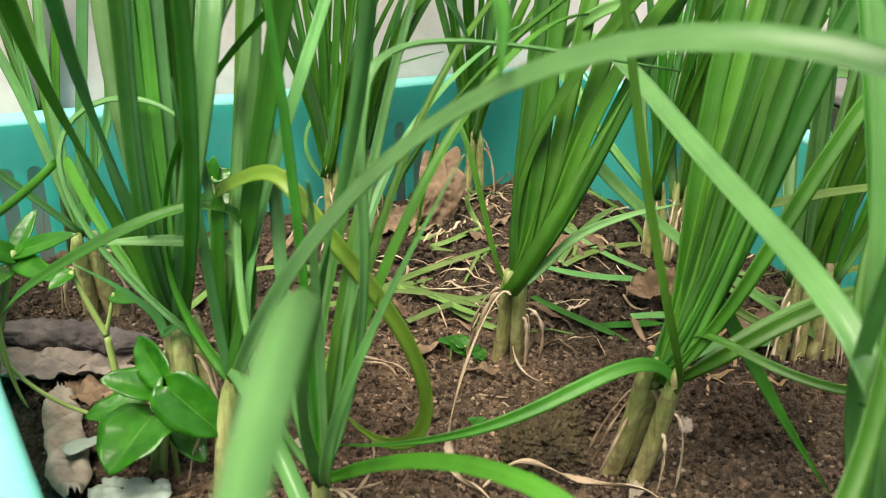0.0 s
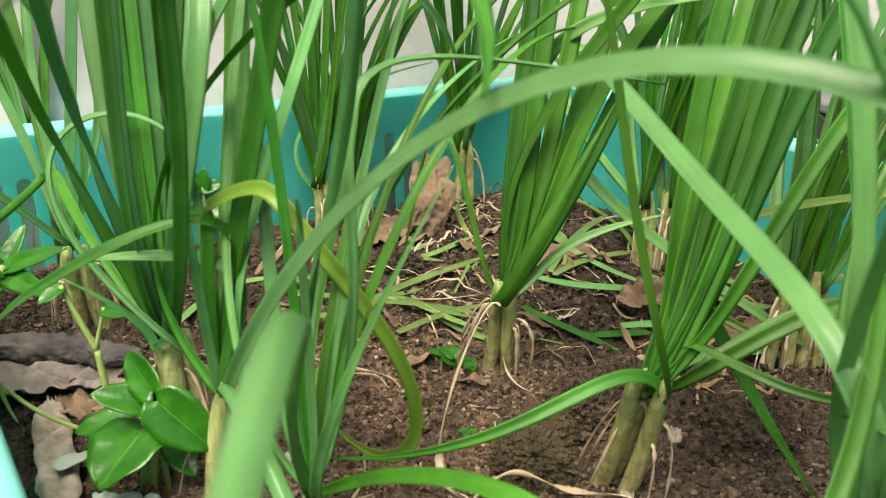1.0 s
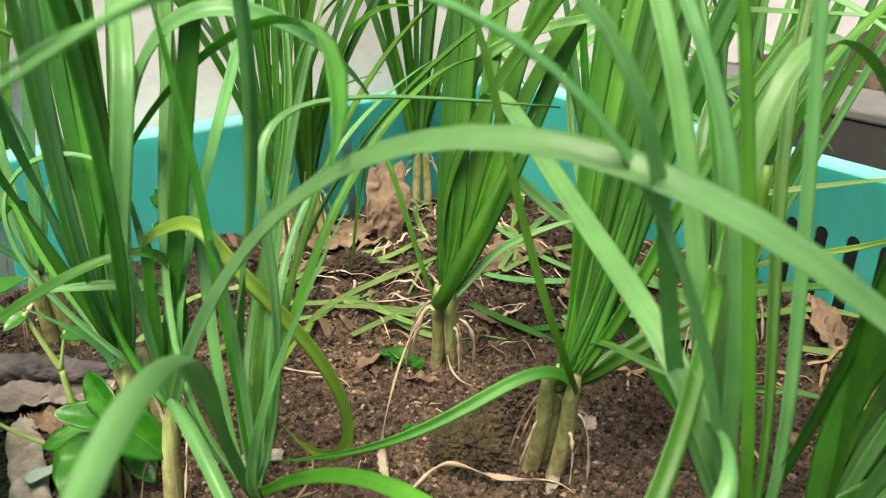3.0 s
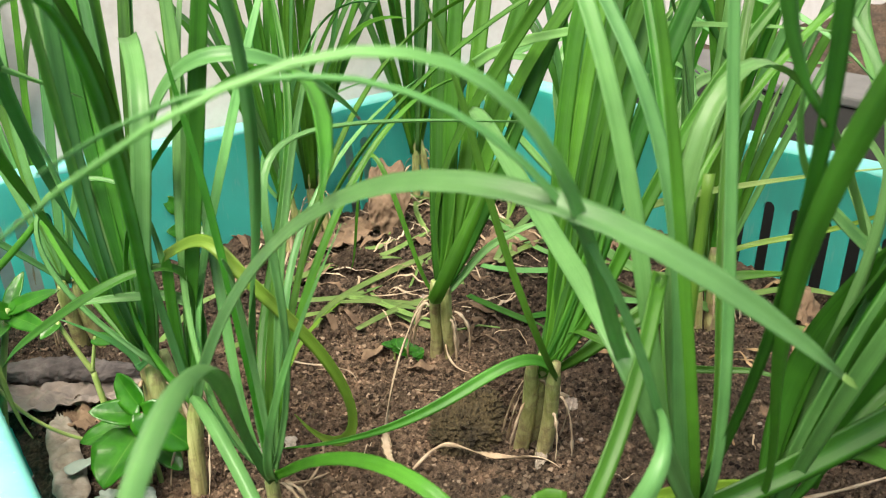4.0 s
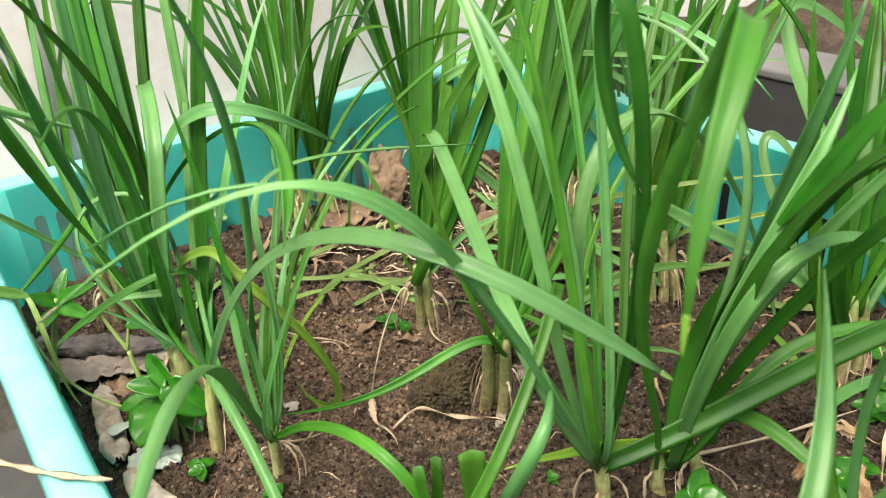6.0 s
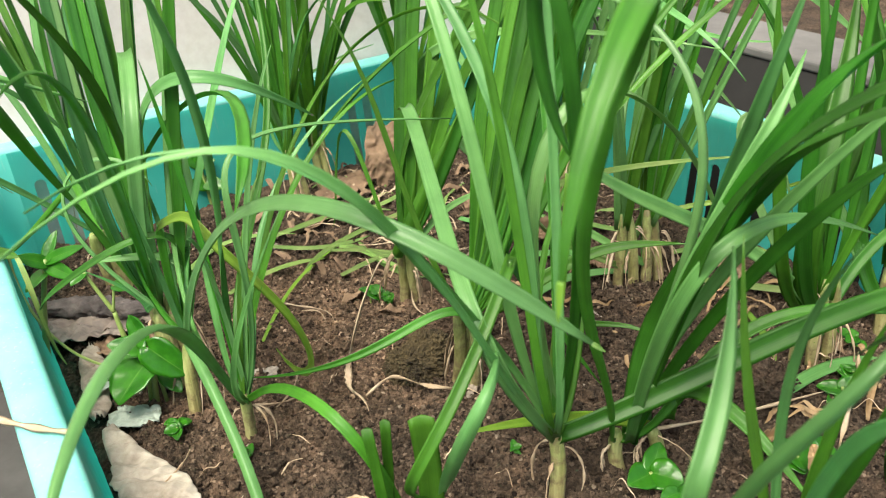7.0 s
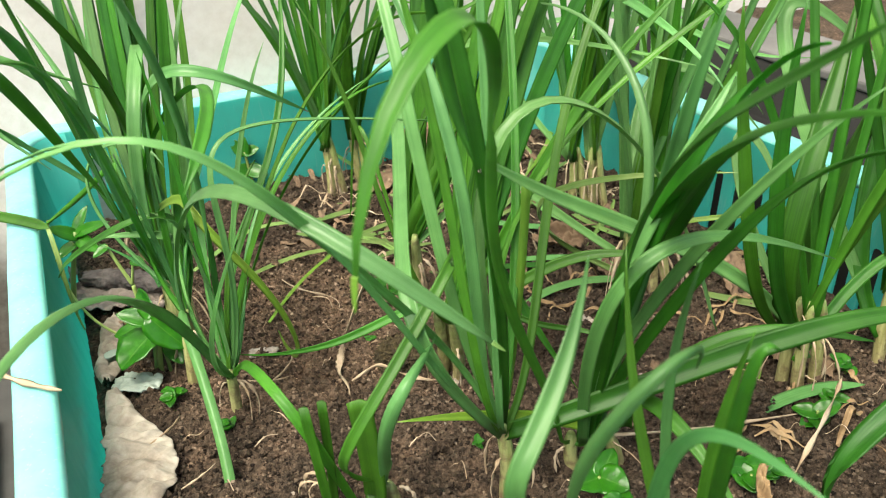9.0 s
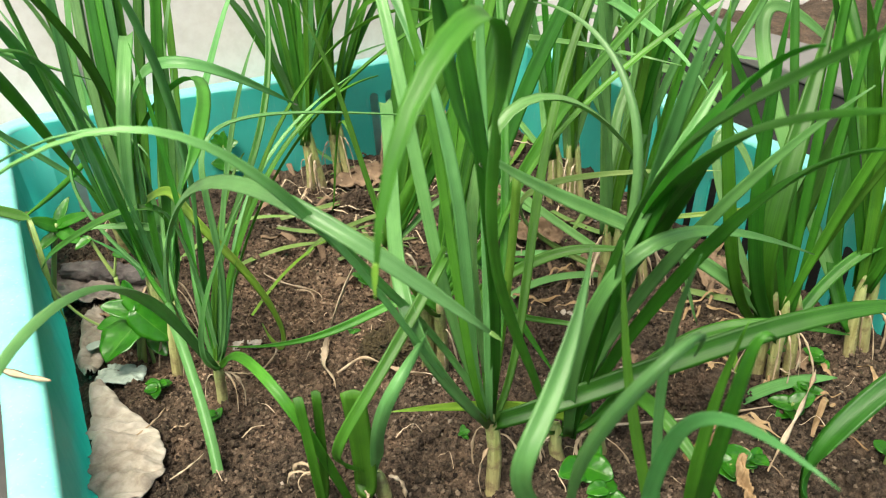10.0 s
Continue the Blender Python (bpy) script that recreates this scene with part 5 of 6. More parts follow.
# ---- fallen leaves and straws on the soil ----
fallen_leaf([(-0.024, 0.571, 0.007), (-0.029, 0.633, 0.004), (0.035, 0.684, 0.002), (0.069, 0.732, 0.001)], 0.0070, FALLEN)
fallen_leaf([(-0.006, 0.626, 0.004), (0.024, 0.624, 0.004), (0.036, 0.590, 0.006), (0.065, 0.582, 0.006)], 0.0060, FALLEN)
fallen_leaf([(-0.012, 0.616, 0.005), (0.016, 0.619, 0.005), (0.041, 0.614, 0.005), (0.067, 0.604, 0.005)], 0.0055, FALLEN)
fallen_leaf([(0.092, 0.626, 0.004), (0.111, 0.602, 0.005), (0.132, 0.581, 0.007), (0.153, 0.559, 0.008)], 0.0070, GREEN)
fallen_leaf([(0.103, 0.687, 0.002), (0.129, 0.667, 0.003), (0.157, 0.671, 0.003), (0.187, 0.673, 0.003)], 0.0080, PALE)
fallen_leaf([(0.136, 0.580, 0.007), (0.150, 0.586, 0.006), (0.165, 0.590, 0.006), (0.181, 0.593, 0.006)], 0.0070, DEEP)
fallen_leaf([(-0.079, 0.647, 0.003), (-0.047, 0.676, 0.002), (-0.019, 0.723, 0.001), (0.031, 0.706, 0.002)], 0.0080, FALLEN)
fallen_leaf([(-0.075, 0.627, 0.004), (-0.038, 0.617, 0.005), (-0.007, 0.618, 0.005), (0.019, 0.649, 0.003)], 0.0060, FALLEN)
fallen_leaf([(-0.028, 0.453, 0.016), (-0.033, 0.513, 0.011), (-0.034, 0.570, 0.007), (-0.008, 0.626, 0.004)], 0.0035, YELLOW)
fallen_leaf([(0.160, 0.600, 0.006), (0.189, 0.611, 0.005), (0.214, 0.613, 0.005), (0.244, 0.602, 0.005)], 0.0080, PALE)
fallen_leaf([(0.173, 0.510, 0.011), (0.182, 0.551, 0.008), (0.224, 0.583, 0.006), (0.265, 0.570, 0.007)], 0.0090, PALE)
fallen_leaf([(0.317, 0.557, 0.008), (0.346, 0.548, 0.008), (0.376, 0.539, 0.009), (0.406, 0.532, 0.010)], 0.0090, FALLEN)
fallen_leaf([(0.340, 0.385, 0.022), (0.361, 0.411, 0.019), (0.385, 0.430, 0.018), (0.418, 0.437, 0.017)], 0.0100, PALE)
fallen_leaf([(-0.082, 0.531, 0.010), (-0.066, 0.564, 0.008), (-0.052, 0.592, 0.006), (-0.014, 0.601, 0.005)], 0.0060, FALLEN)
fallen_leaf([(-0.140, 0.534, 0.009), (-0.130, 0.603, 0.006), (-0.144, 0.655, 0.003), (-0.057, 0.655, 0.003)], 0.0060, FALLEN)
fallen_leaf([(0.116, 0.698, 0.002), (0.128, 0.755, 0.001), (0.149, 0.806, -0.000), (0.178, 0.856, -0.001)], 0.0070, FALLEN)
fallen_leaf([(0.120, 1.057, -0.002), (0.150, 0.973, -0.002), (0.146, 0.889, -0.001), (0.131, 0.803, -0.000)], 0.0060, YELLOW)
fallen_leaf([(0.193, 0.705, 0.002), (0.222, 0.672, 0.003), (0.248, 0.650, 0.003), (0.294, 0.653, 0.003)], 0.0070, FALLEN)
fallen_leaf([(0.104, 0.817, -0.000), (0.133, 0.766, 0.001), (0.149, 0.709, 0.001), (0.201, 0.680, 0.002)], 0.0070, PALE)
fallen_leaf([(0.301, 0.609, 0.005), (0.338, 0.625, 0.004), (0.359, 0.635, 0.004), (0.390, 0.602, 0.005)], 0.0070, FALLEN)
fallen_leaf([(0.343, 0.506, 0.011), (0.349, 0.481, 0.013), (0.350, 0.457, 0.015), (0.349, 0.432, 0.017)], 0.0060, YELLOW)
fallen_leaf([(0.009, 0.567, 0.007), (0.027, 0.591, 0.006), (0.042, 0.614, 0.005), (0.071, 0.625, 0.004)], 0.0060, FALLEN)
fallen_leaf([(0.145, 0.910, -0.001), (0.176, 0.858, -0.001), (0.197, 0.809, -0.000), (0.189, 0.747, 0.001)], 0.0050, YELLOW)
fallen_leaf([(0.119, 0.692, 0.002), (0.138, 0.727, 0.001), (0.162, 0.746, 0.001), (0.200, 0.758, 0.001)], 0.0070, FALLEN)
fallen_leaf([(-0.008, 0.634, 0.004), (0.012, 0.620, 0.005), (0.034, 0.609, 0.005), (0.056, 0.598, 0.006)], 0.0060, FALLEN)
fallen_leaf([(-0.022, 0.704, 0.002), (0.022, 0.701, 0.002), (0.030, 0.746, 0.001), (0.054, 0.774, 0.000)], 0.0060, FALLEN)
straw([(0.065, 0.388, 0.016), (0.084, 0.421, 0.016), (0.086, 0.371, 0.057), (0.107, 0.412, -0.015), (0.130, 0.393, 0.032), (0.147, 0.387, 0.017)], 0.0045)
straw([(0.066, 0.559, 0.030), (0.076, 0.543, 0.020), (0.084, 0.544, 0.019), (0.067, 0.501, 0.013), (0.090, 0.500, 0.005), (0.107, 0.503, 0.007)], 0.0020)
straw([(0.012, 0.632, 0.002), (0.031, 0.630, 0.002), (0.046, 0.639, 0.002), (0.062, 0.648, 0.001)], 0.0016)
straw([(-0.051, 0.532, 0.008), (-0.035, 0.517, 0.009), (-0.011, 0.507, 0.009), (0.011, 0.519, 0.008), (0.019, 0.489, 0.011)], 0.0022)
straw([(0.235, 0.315, 0.050), (0.268, 0.335, 0.039), (0.301, 0.357, 0.027), (0.337, 0.375, 0.025), (0.372, 0.394, 0.021)], 0.0030)
straw([(0.400, 0.426, 0.030), (0.392, 0.398, 0.034), (0.381, 0.370, 0.034), (0.366, 0.346, 0.025), (0.356, 0.318, 0.030)], 0.0040)
straw([(-0.039, 0.285, 0.029), (-0.035, 0.297, 0.028), (-0.033, 0.308, 0.027), (-0.036, 0.321, 0.025)], 0.0020)
straw([(0.005, 0.250, 0.032), (0.010, 0.259, 0.032), (0.013, 0.267, 0.031), (0.014, 0.277, 0.030)], 0.0018)
straw([(-0.009, 0.371, 0.021), (0.003, 0.370, 0.021), (0.011, 0.372, 0.021), (0.019, 0.381, 0.020)], 0.0020)
straw([(0.007, 0.368, 0.021), (0.015, 0.387, 0.019), (0.013, 0.403, 0.018), (0.007, 0.422, 0.016)], 0.0025)
straw([(-0.012, 0.506, 0.009), (0.003, 0.510, 0.009), (0.006, 0.502, 0.010), (0.012, 0.491, 0.010)], 0.0018)
straw([(0.048, 0.479, 0.011), (0.057, 0.475, 0.012), (0.066, 0.473, 0.012), (0.076, 0.474, 0.012)], 0.0020)
straw([(0.031, 0.297, 0.028), (0.032, 0.304, 0.027), (0.030, 0.312, 0.026), (0.040, 0.313, 0.026)], 0.0016)
straw([(0.073, 0.467, 0.078), (0.063, 0.482, 0.089), (0.040, 0.434, 0.009), (0.033, 0.399, -0.007), (0.062, 0.391, 0.027), (0.071, 0.367, 0.020)], 0.0066)


# ---- weeds ----
def ovate(base, tip, width, normal, fold=0.22, wave=0.09, n=14, point=1.0):
    """A broad pointed weed leaf with a sunken midrib and puckered veins."""
    bm = bmesh.new()
    uv = bm.loops.layers.uv.new("UVMap")
    base, tip, normal = Vector(base), Vector(tip), Vector(normal).normalized()
    axis = tip - base
    length = axis.length
    axis.normalize()
    side = axis.cross(normal).normalized()
    up = side.cross(axis)
    rows = []
    cols = [-1, -0.75, -0.5, -0.25, 0, 0.25, 0.5, 0.75, 1]
    for i in range(n + 1):
        t = i / n
        w = width / 2 * max(0.02, (max(t, 0.003) ** 0.35) * ((1 - t) ** 0.75) / 0.503)
        row = []
        for s in cols:
            ripple = wave * width * 0.25 * math.sin(t * 16 - abs(s) * 5) * abs(s)
            h = fold * w * abs(s) ** 1.3 - 0.10 * length * t * t + ripple
            row.append((bm.verts.new(base + axis * (length * (t - 0.14 * abs(s) * (1 - t) ** 4)) + side * (w * s) + up * h), bm.verts.new(base + axis * (length * (t - 0.14 * abs(s) * (1 - t) ** 4)) + side * (w * s) + up * (h - 0.0006))))
        rows.append(row)
    for i, (a, b) in enumerate(zip(rows, rows[1:])):
        for j in range(len(cols) - 1):
            f = bm.faces.new((a[j][0], a[j + 1][0], b[j + 1][0], b[j][0]))
            for loop, q in zip(f.loops, ((j, i), (j + 1, i), (j + 1, i + 1), (j, i + 1))):
                loop[uv].uv = (q[0] / 8 * 0.3, q[1] / n * 3)
            bm.faces.new((a[j + 1][1], a[j][1], b[j][1], b[j + 1][1]))
    ring = [r[0] for r in rows] + rows[-1][1:] + [r[-1] for r in rows[-2::-1]] + rows[0][-2:0:-1]
    for a, b in zip(ring, ring[1:] + ring[:1]):
        bm.faces.new((a[1], a[0], b[0], b[1]))
    bmesh.ops.recalc_face_normals(bm, faces=bm.faces[:])
    return bm


def tube(points, r0, r1, steps=14, n=8):
    bm = bmesh.new()
    p = [Vector(q) for q in points]
    pts = [bezier(p, i / steps) for i in range(steps + 1)]
    rows = []
    for i, c in enumerate(pts):
        t = i / steps
        tan = (pts[min(i + 1, steps)] - pts[max(i - 1, 0)]).normalized()
        side = tan.cross(Vector((0.35, -0.9, 0.2))).normalized()
        other = tan.cross(side)
        r = r0 * (1 - t) + r1 * t
        rows.append([bm.verts.new(c + (side * math.cos(2 * math.pi * j / n) + other * math.sin(2 * math.pi * j / n)) * r) for j in range(n)])
    for a, b in zip(rows, rows[1:]):
        for j in range(n):
            bm.faces.new((a[j], a[(j + 1) % n], b[(j + 1) % n], b[j]))
    bm.faces.new(rows[0][::-1])
    bm.faces.new(rows[-1])
    bmesh.ops.recalc_face_normals(bm, faces=bm.faces[:])
    return bm


STEM = leaf_material("weed_stem", (0.16, 0.26, 0.06), (0.26, 0.36, 0.10), (0.36, 0.46, 0.16), 0.15)


def weed(label, x, y, stems, leaves, group="weeds"):
    """stems: (points, radius); leaves: (base, tip, width, normal)."""
    root = new("weed_plant")
    root.matrix_basis = Matrix.Translation((x, y, soil_height(x, y)))
    tagged(root, label, "weed", group)
    for pts, r in stems:
        part("stem", tube(pts, r, r * 0.7), STEM, root)
    for base, tip, w, nrm, *fold in leaves:
        part("leaf", ovate(base, tip, w, nrm, *fold), WEED, root)


def sprout(x, y, size, seed, label="tiny round-leaved green weed seedling"):
    rng = random.Random(seed)
    z = soil_height(x, y)
    top = Vector((x, y, z + size * 0.8))
    leaves = []
    for i in range(rng.choice([4, 5, 6])):
        a = rng.uniform(0, 6.28)
        b = top + Vector((0, 0, rng.uniform(-0.5, 0.1) * size))
        d = Vector((math.cos(a), math.sin(a), rng.uniform(-0.1, 0.5)))
        leaves.append((b, b + d * size * rng.uniform(0.7, 1.0), size * rng.uniform(0.6, 0.85), (0.1 * d.x, -0.3, 1)))
    weed(label, x, y, [([(x, y, z - 0.004), (x, y, z + size * 0.4), tuple(top)], size * 0.08)], leaves, "seedlings")


# ---- dead matter ----
def crumple(name, label, category, centre, size_x, size_y, turn, mat, seed, rise=0.01, roll=0.0, freq=3.0, tilt=(0, 0), n=26, ragged=0.2, facets=0.0):
    """A dry sheet: buckled, with a ragged outline and a little thickness."""
    bm = bmesh.new()
    grid = []
    off = Vector((seed * 7.31, seed * 3.17, seed))
    m = Matrix.Translation(centre) @ Euler((radians(tilt[0]), radians(tilt[1]), radians(turn))).to_matrix().to_4x4()
    for j in range(n + 1):
        row = []
        for i in range(n + 1):
            a, b = i / n * 2 - 1, j / n * 2 - 1
            # disc-like outline with ragged edge
            k = 1 / max(1e-6, math.hypot(a, b)) * max(abs(a), abs(b)) if (a or b) else 1
            a2, b2 = a * (0.45 + 0.55 * k), b * (0.45 + 0.55 * k)
            e = 1 + ragged * noise.noise(Vector((a2 * 2.2, b2 * 2.2, 0)) + off) * max(abs(a), abs(b))
            x, y = a2 * size_x / 2 * e, b2 * size_y / 2 * e
            q = Vector((a2 * freq * size_x, b2 * freq * size_y, 0)) * (1 / max(size_x, size_y)) + off
            z = rise * (0.7 * noise.noise(q) + 0.9 * (0.35 - abs(noise.noise(q * 1.9))) + 0.45 * (0.3 - abs(noise.noise(q * 4.3)))) + roll * b2 * b2 + facets * rise * (noise.voronoi(q * 1.6)[0][0] + 0.5 * noise.voronoi(q * 3.7)[0][0] - 0.7)
            row.append(m @ Vector((x, y, z)))
        grid.append(row)
    top = [[bm.verts.new(p) for p in r] for r in grid]
    low = [[bm.verts.new(p - Vector((0, 0, 0.0008))) for p in r] for r in grid]
    for j in range(n):
        for i in range(n):
            bm.faces.new((top[j][i], top[j][i + 1], top[j + 1][i + 1], top[j + 1][i]))
            bm.faces.new((low[j][i], low[j + 1][i], low[j + 1][i + 1], low[j][i + 1]))
    edge = [(0, i) for i in range(n)] + [(j, n) for j in range(n)] + [(n, i) for i in range(n, 0, -1)] + [(j, 0) for j in range(n, 0, -1)]
    for (a, b), (c, d) in zip(edge, edge[1:] + edge[:1]):
        bm.faces.new((top[a][b], low[a][b], low[c][d], top[c][d]))
    return tagged(finish(bm, name, mat, smooth=True), label, category)


weed("glossy broad-leaved weed with drooping pointed green leaves", -0.084, 0.376,
     [([(-0.084, 0.376, 0.004), (-0.082, 0.376, 0.030), (-0.074, 0.378, 0.070)], 0.0024), ([(-0.090, 0.380, 0.006), (-0.086, 0.378, 0.030), (-0.081, 0.377, 0.053)], 0.0019),
      ([(-0.077, 0.380, 0.006), (-0.076, 0.379, 0.028), (-0.080, 0.377, 0.060)], 0.0016)],
     [((-0.077, 0.373, 0.071), (-0.094, 0.386, 0.083), 0.0165, (-0.35, -0.80, 0.45)),
      ((-0.072, 0.366, 0.071), (-0.048, 0.363, 0.050), 0.0245, (0.25, -0.90, 0.30), 0.15),
      ((-0.080, 0.376, 0.064), (-0.102, 0.368, 0.072), 0.0150, (-0.1, -0.62, 0.78)),
      ((-0.083, 0.373, 0.051), (-0.092, 0.344, 0.043), 0.0360, (-0.20, -0.42, 0.9), 0.24),
      ((-0.092, 0.384, 0.050), (-0.118, 0.378, 0.046), 0.0170, (-0.1, -0.4, 0.9)),
      ((-0.074, 0.380, 0.040), (-0.060, 0.372, 0.030), 0.0130, (0.3, -0.6, 0.7))])
weed("small broad-leaved weed on a yellow-green stem beside the basket wall", -0.197, 0.437,
     [([(-0.199, 0.436, 0.004), (-0.194, 0.437, 0.046), (-0.177, 0.441, 0.096)], 0.0027)],
     [((-0.177, 0.440, 0.093), (-0.190, 0.428, 0.106), 0.011, (-0.2, -0.7, 0.7)),
      ((-0.176, 0.441, 0.095), (-0.144, 0.437, 0.110), 0.010, (0.2, -0.7, 0.7)),
      ((-0.177, 0.441, 0.091), (-0.148, 0.425, 0.090), 0.012, (0.2, -0.8, 0.6)),
      ((-0.177, 0.441, 0.096), (-0.170, 0.452, 0.115), 0.010, (0, -0.8, 0.6)),
      ((-0.180, 0.440, 0.086), (-0.189, 0.423, 0.080), 0.011, (-0.2, -0.8, 0.6))])
weed("tall pale-stemmed weed with few leaves", -0.122, 0.429,
     [([(-0.122, 0.429, 0.010), (-0.126, 0.429, 0.034), (-0.128, 0.429, 0.058)], 0.0024), ([(-0.128, 0.429, 0.058), (-0.134, 0.428, 0.072), (-0.142, 0.428, 0.093)], 0.0018), ([(-0.128, 0.429, 0.060), (-0.125, 0.429, 0.071), (-0.122, 0.429, 0.082)], 0.0012)],
     [((-0.142, 0.428, 0.092), (-0.149, 0.418, 0.088), 0.009, (-0.1, -0.6, 0.8)),
      ((-0.122, 0.429, 0.081), (-0.107, 0.420, 0.084), 0.009, (0.1, -0.6, 0.8))])
weed("low weed with rounded dark green leaves under the scallions", 0.250, 0.302,
     [([(0.250, 0.302, 0.010), (0.250, 0.301, 0.022), (0.249, 0.300, 0.034)], 0.0016)],
     [((0.249, 0.300, 0.033), (0.236, 0.287, 0.038), 0.018, (-0.3, -0.6, 0.75)),
      ((0.250, 0.300, 0.034), (0.266, 0.292, 0.036), 0.020, (0.2, -0.5, 0.85)),
      ((0.250, 0.302, 0.034), (0.256, 0.318, 0.042), 0.014, (0, -0.6, 0.8))])
weed("low weed with glossy rounded green leaves beside a curled straw", 0.333, 0.328,
     [([(0.333, 0.328, 0.010), (0.333, 0.327, 0.020), (0.332, 0.325, 0.030)], 0.0014)],
     [((0.332, 0.325, 0.030), (0.336, 0.308, 0.030), 0.018, (0.0, -0.6, 0.8)),
      ((0.333, 0.326, 0.030), (0.318, 0.320, 0.036), 0.013, (-0.3, -0.6, 0.7)),
      ((0.333, 0.327, 0.031), (0.346, 0.322, 0.038), 0.013, (0.3, -0.6, 0.7))])
weed("leafy weed by the far wall of the basket", -0.175, 0.744,
     [([(-0.175, 0.744, -0.012), (-0.177, 0.743, 0.013), (-0.179, 0.743, 0.041)], 0.0020)],
     [((-0.179, 0.743, 0.040), (-0.192, 0.739, 0.055), 0.016, (-0.1, -0.8, 0.6)),
      ((-0.179, 0.743, 0.040), (-0.163, 0.747, 0.045), 0.014, (0.1, -0.8, 0.6)),
      ((-0.177, 0.743, 0.020), (-0.154, 0.739, 0.016), 0.018, (0.1, -0.7, 0.7)),
      ((-0.176, 0.743, 0.017), (-0.189, 0.729, 0.025), 0.017, (-0.1, -0.8, 0.6)),
      ((-0.179, 0.742, 0.038), (-0.177, 0.743, 0.058), 0.013, (0, -0.9, 0.4))])
for sx, sy, size, seed in ((-0.051, 0.338, 0.012, 1), (-0.055, 0.347, 0.010, 2), (0.003, 0.317, 0.010, 3), (0.049, 0.530, 0.013, 4), (0.040, 0.536, 0.011, 5), (0.058, 0.527, 0.009, 6),
                           (0.262, 0.282, 0.016, 7), (0.335, 0.320, 0.014, 8), (0.381, 0.392, 0.016, 9), (0.395, 0.415, 0.013, 10), (0.350, 0.330, 0.012, 11), (0.060, 0.448, 0.006, 12), (0.170, 0.330, 0.006, 13), (0.41, 0.46, 0.014, 14), (0.43, 0.35, 0.015, 15)):
    sprout(sx, sy, size, seed)
tagged(finish(ovate((-0.122, 0.387, 0.026), (-0.122, 0.370, 0.031), 0.0185, (-0.1, -0.8, 0.7), 0.02, 0.02), "seed_leaf", FILM), "pale grey-green round seed leaf near the paper", "leaf")

def curled_bark(name, label, left, right, radius, seed, mat):
    """A sheath rolled up along its length: an open curl with torn lips, thicker in the middle, pinched at one end."""
    bm = bmesh.new()
    left, right = Vector(left), Vector(right)
    axis = (right - left).normalized()
    front = axis.cross(Vector((0, 0, 1))).normalized()
    up = front.cross(axis)
    n, m = 90, 40
    skins = []
    for inner in (0.0, 0.0016):
        rows = []
        for i in range(n + 1):
            t = i / n
            c = left.lerp(right, t) + front * 0.003 * math.sin(t * 4.2 + seed)
            r = radius * (0.30 + 0.80 * math.sin(math.pi * (0.14 + 0.84 * t)) ** 0.7)
            tear = 26 * noise.noise(Vector((t * 6, seed, 1))) + 16 * noise.noise(Vector((t * 19, seed, 2)))
            a0, a1 = radians(-48 + tear), radians(205 + 20 * noise.noise(Vector((t * 5, seed, 8))))
            row = []
            for j in range(m + 1):
                a = a0 + (a1 - a0) * j / m
                k = r * (1 + 0.30 * noise.noise(Vector((t * 6, a * 1.1, seed))) + 0.22 * noise.noise(Vector((t * 15, a * 3.4, seed + 3))) + 0.13 * noise.noise(Vector((t * 34, a * 9, seed)))) - inner
                end = Vector() if 0 < i < n else axis * 0.006 * noise.noise(Vector((a * 2.5, seed, i)))
                row.append(bm.verts.new(c + (front * math.cos(a) * 1.15 + up * math.sin(a) * 0.85) * k + end))
            rows.append(row)
        skins.append(rows)
    for rows, flip in ((skins[0], 1), (skins[1], -1)):
        for p, q in zip(rows, rows[1:]):
            for j in range(m):
                bm.faces.new((p[j], p[j + 1], q[j + 1], q[j])[::flip])
    for j in (0, m):
        for i in range(n):
            bm.faces.new((skins[0][i][j], skins[0][i + 1][j], skins[1][i + 1][j], skins[1][i][j]))
    for i in (0, n):
        for j in range(m):
            bm.faces.new((skins[0][i][j], skins[0][i][j + 1], skins[1][i][j + 1], skins[1][i][j]))
    bmesh.ops.recalc_face_normals(bm, faces=bm.faces[:])
    return tagged(finish(bm, name, mat), label, "bark")


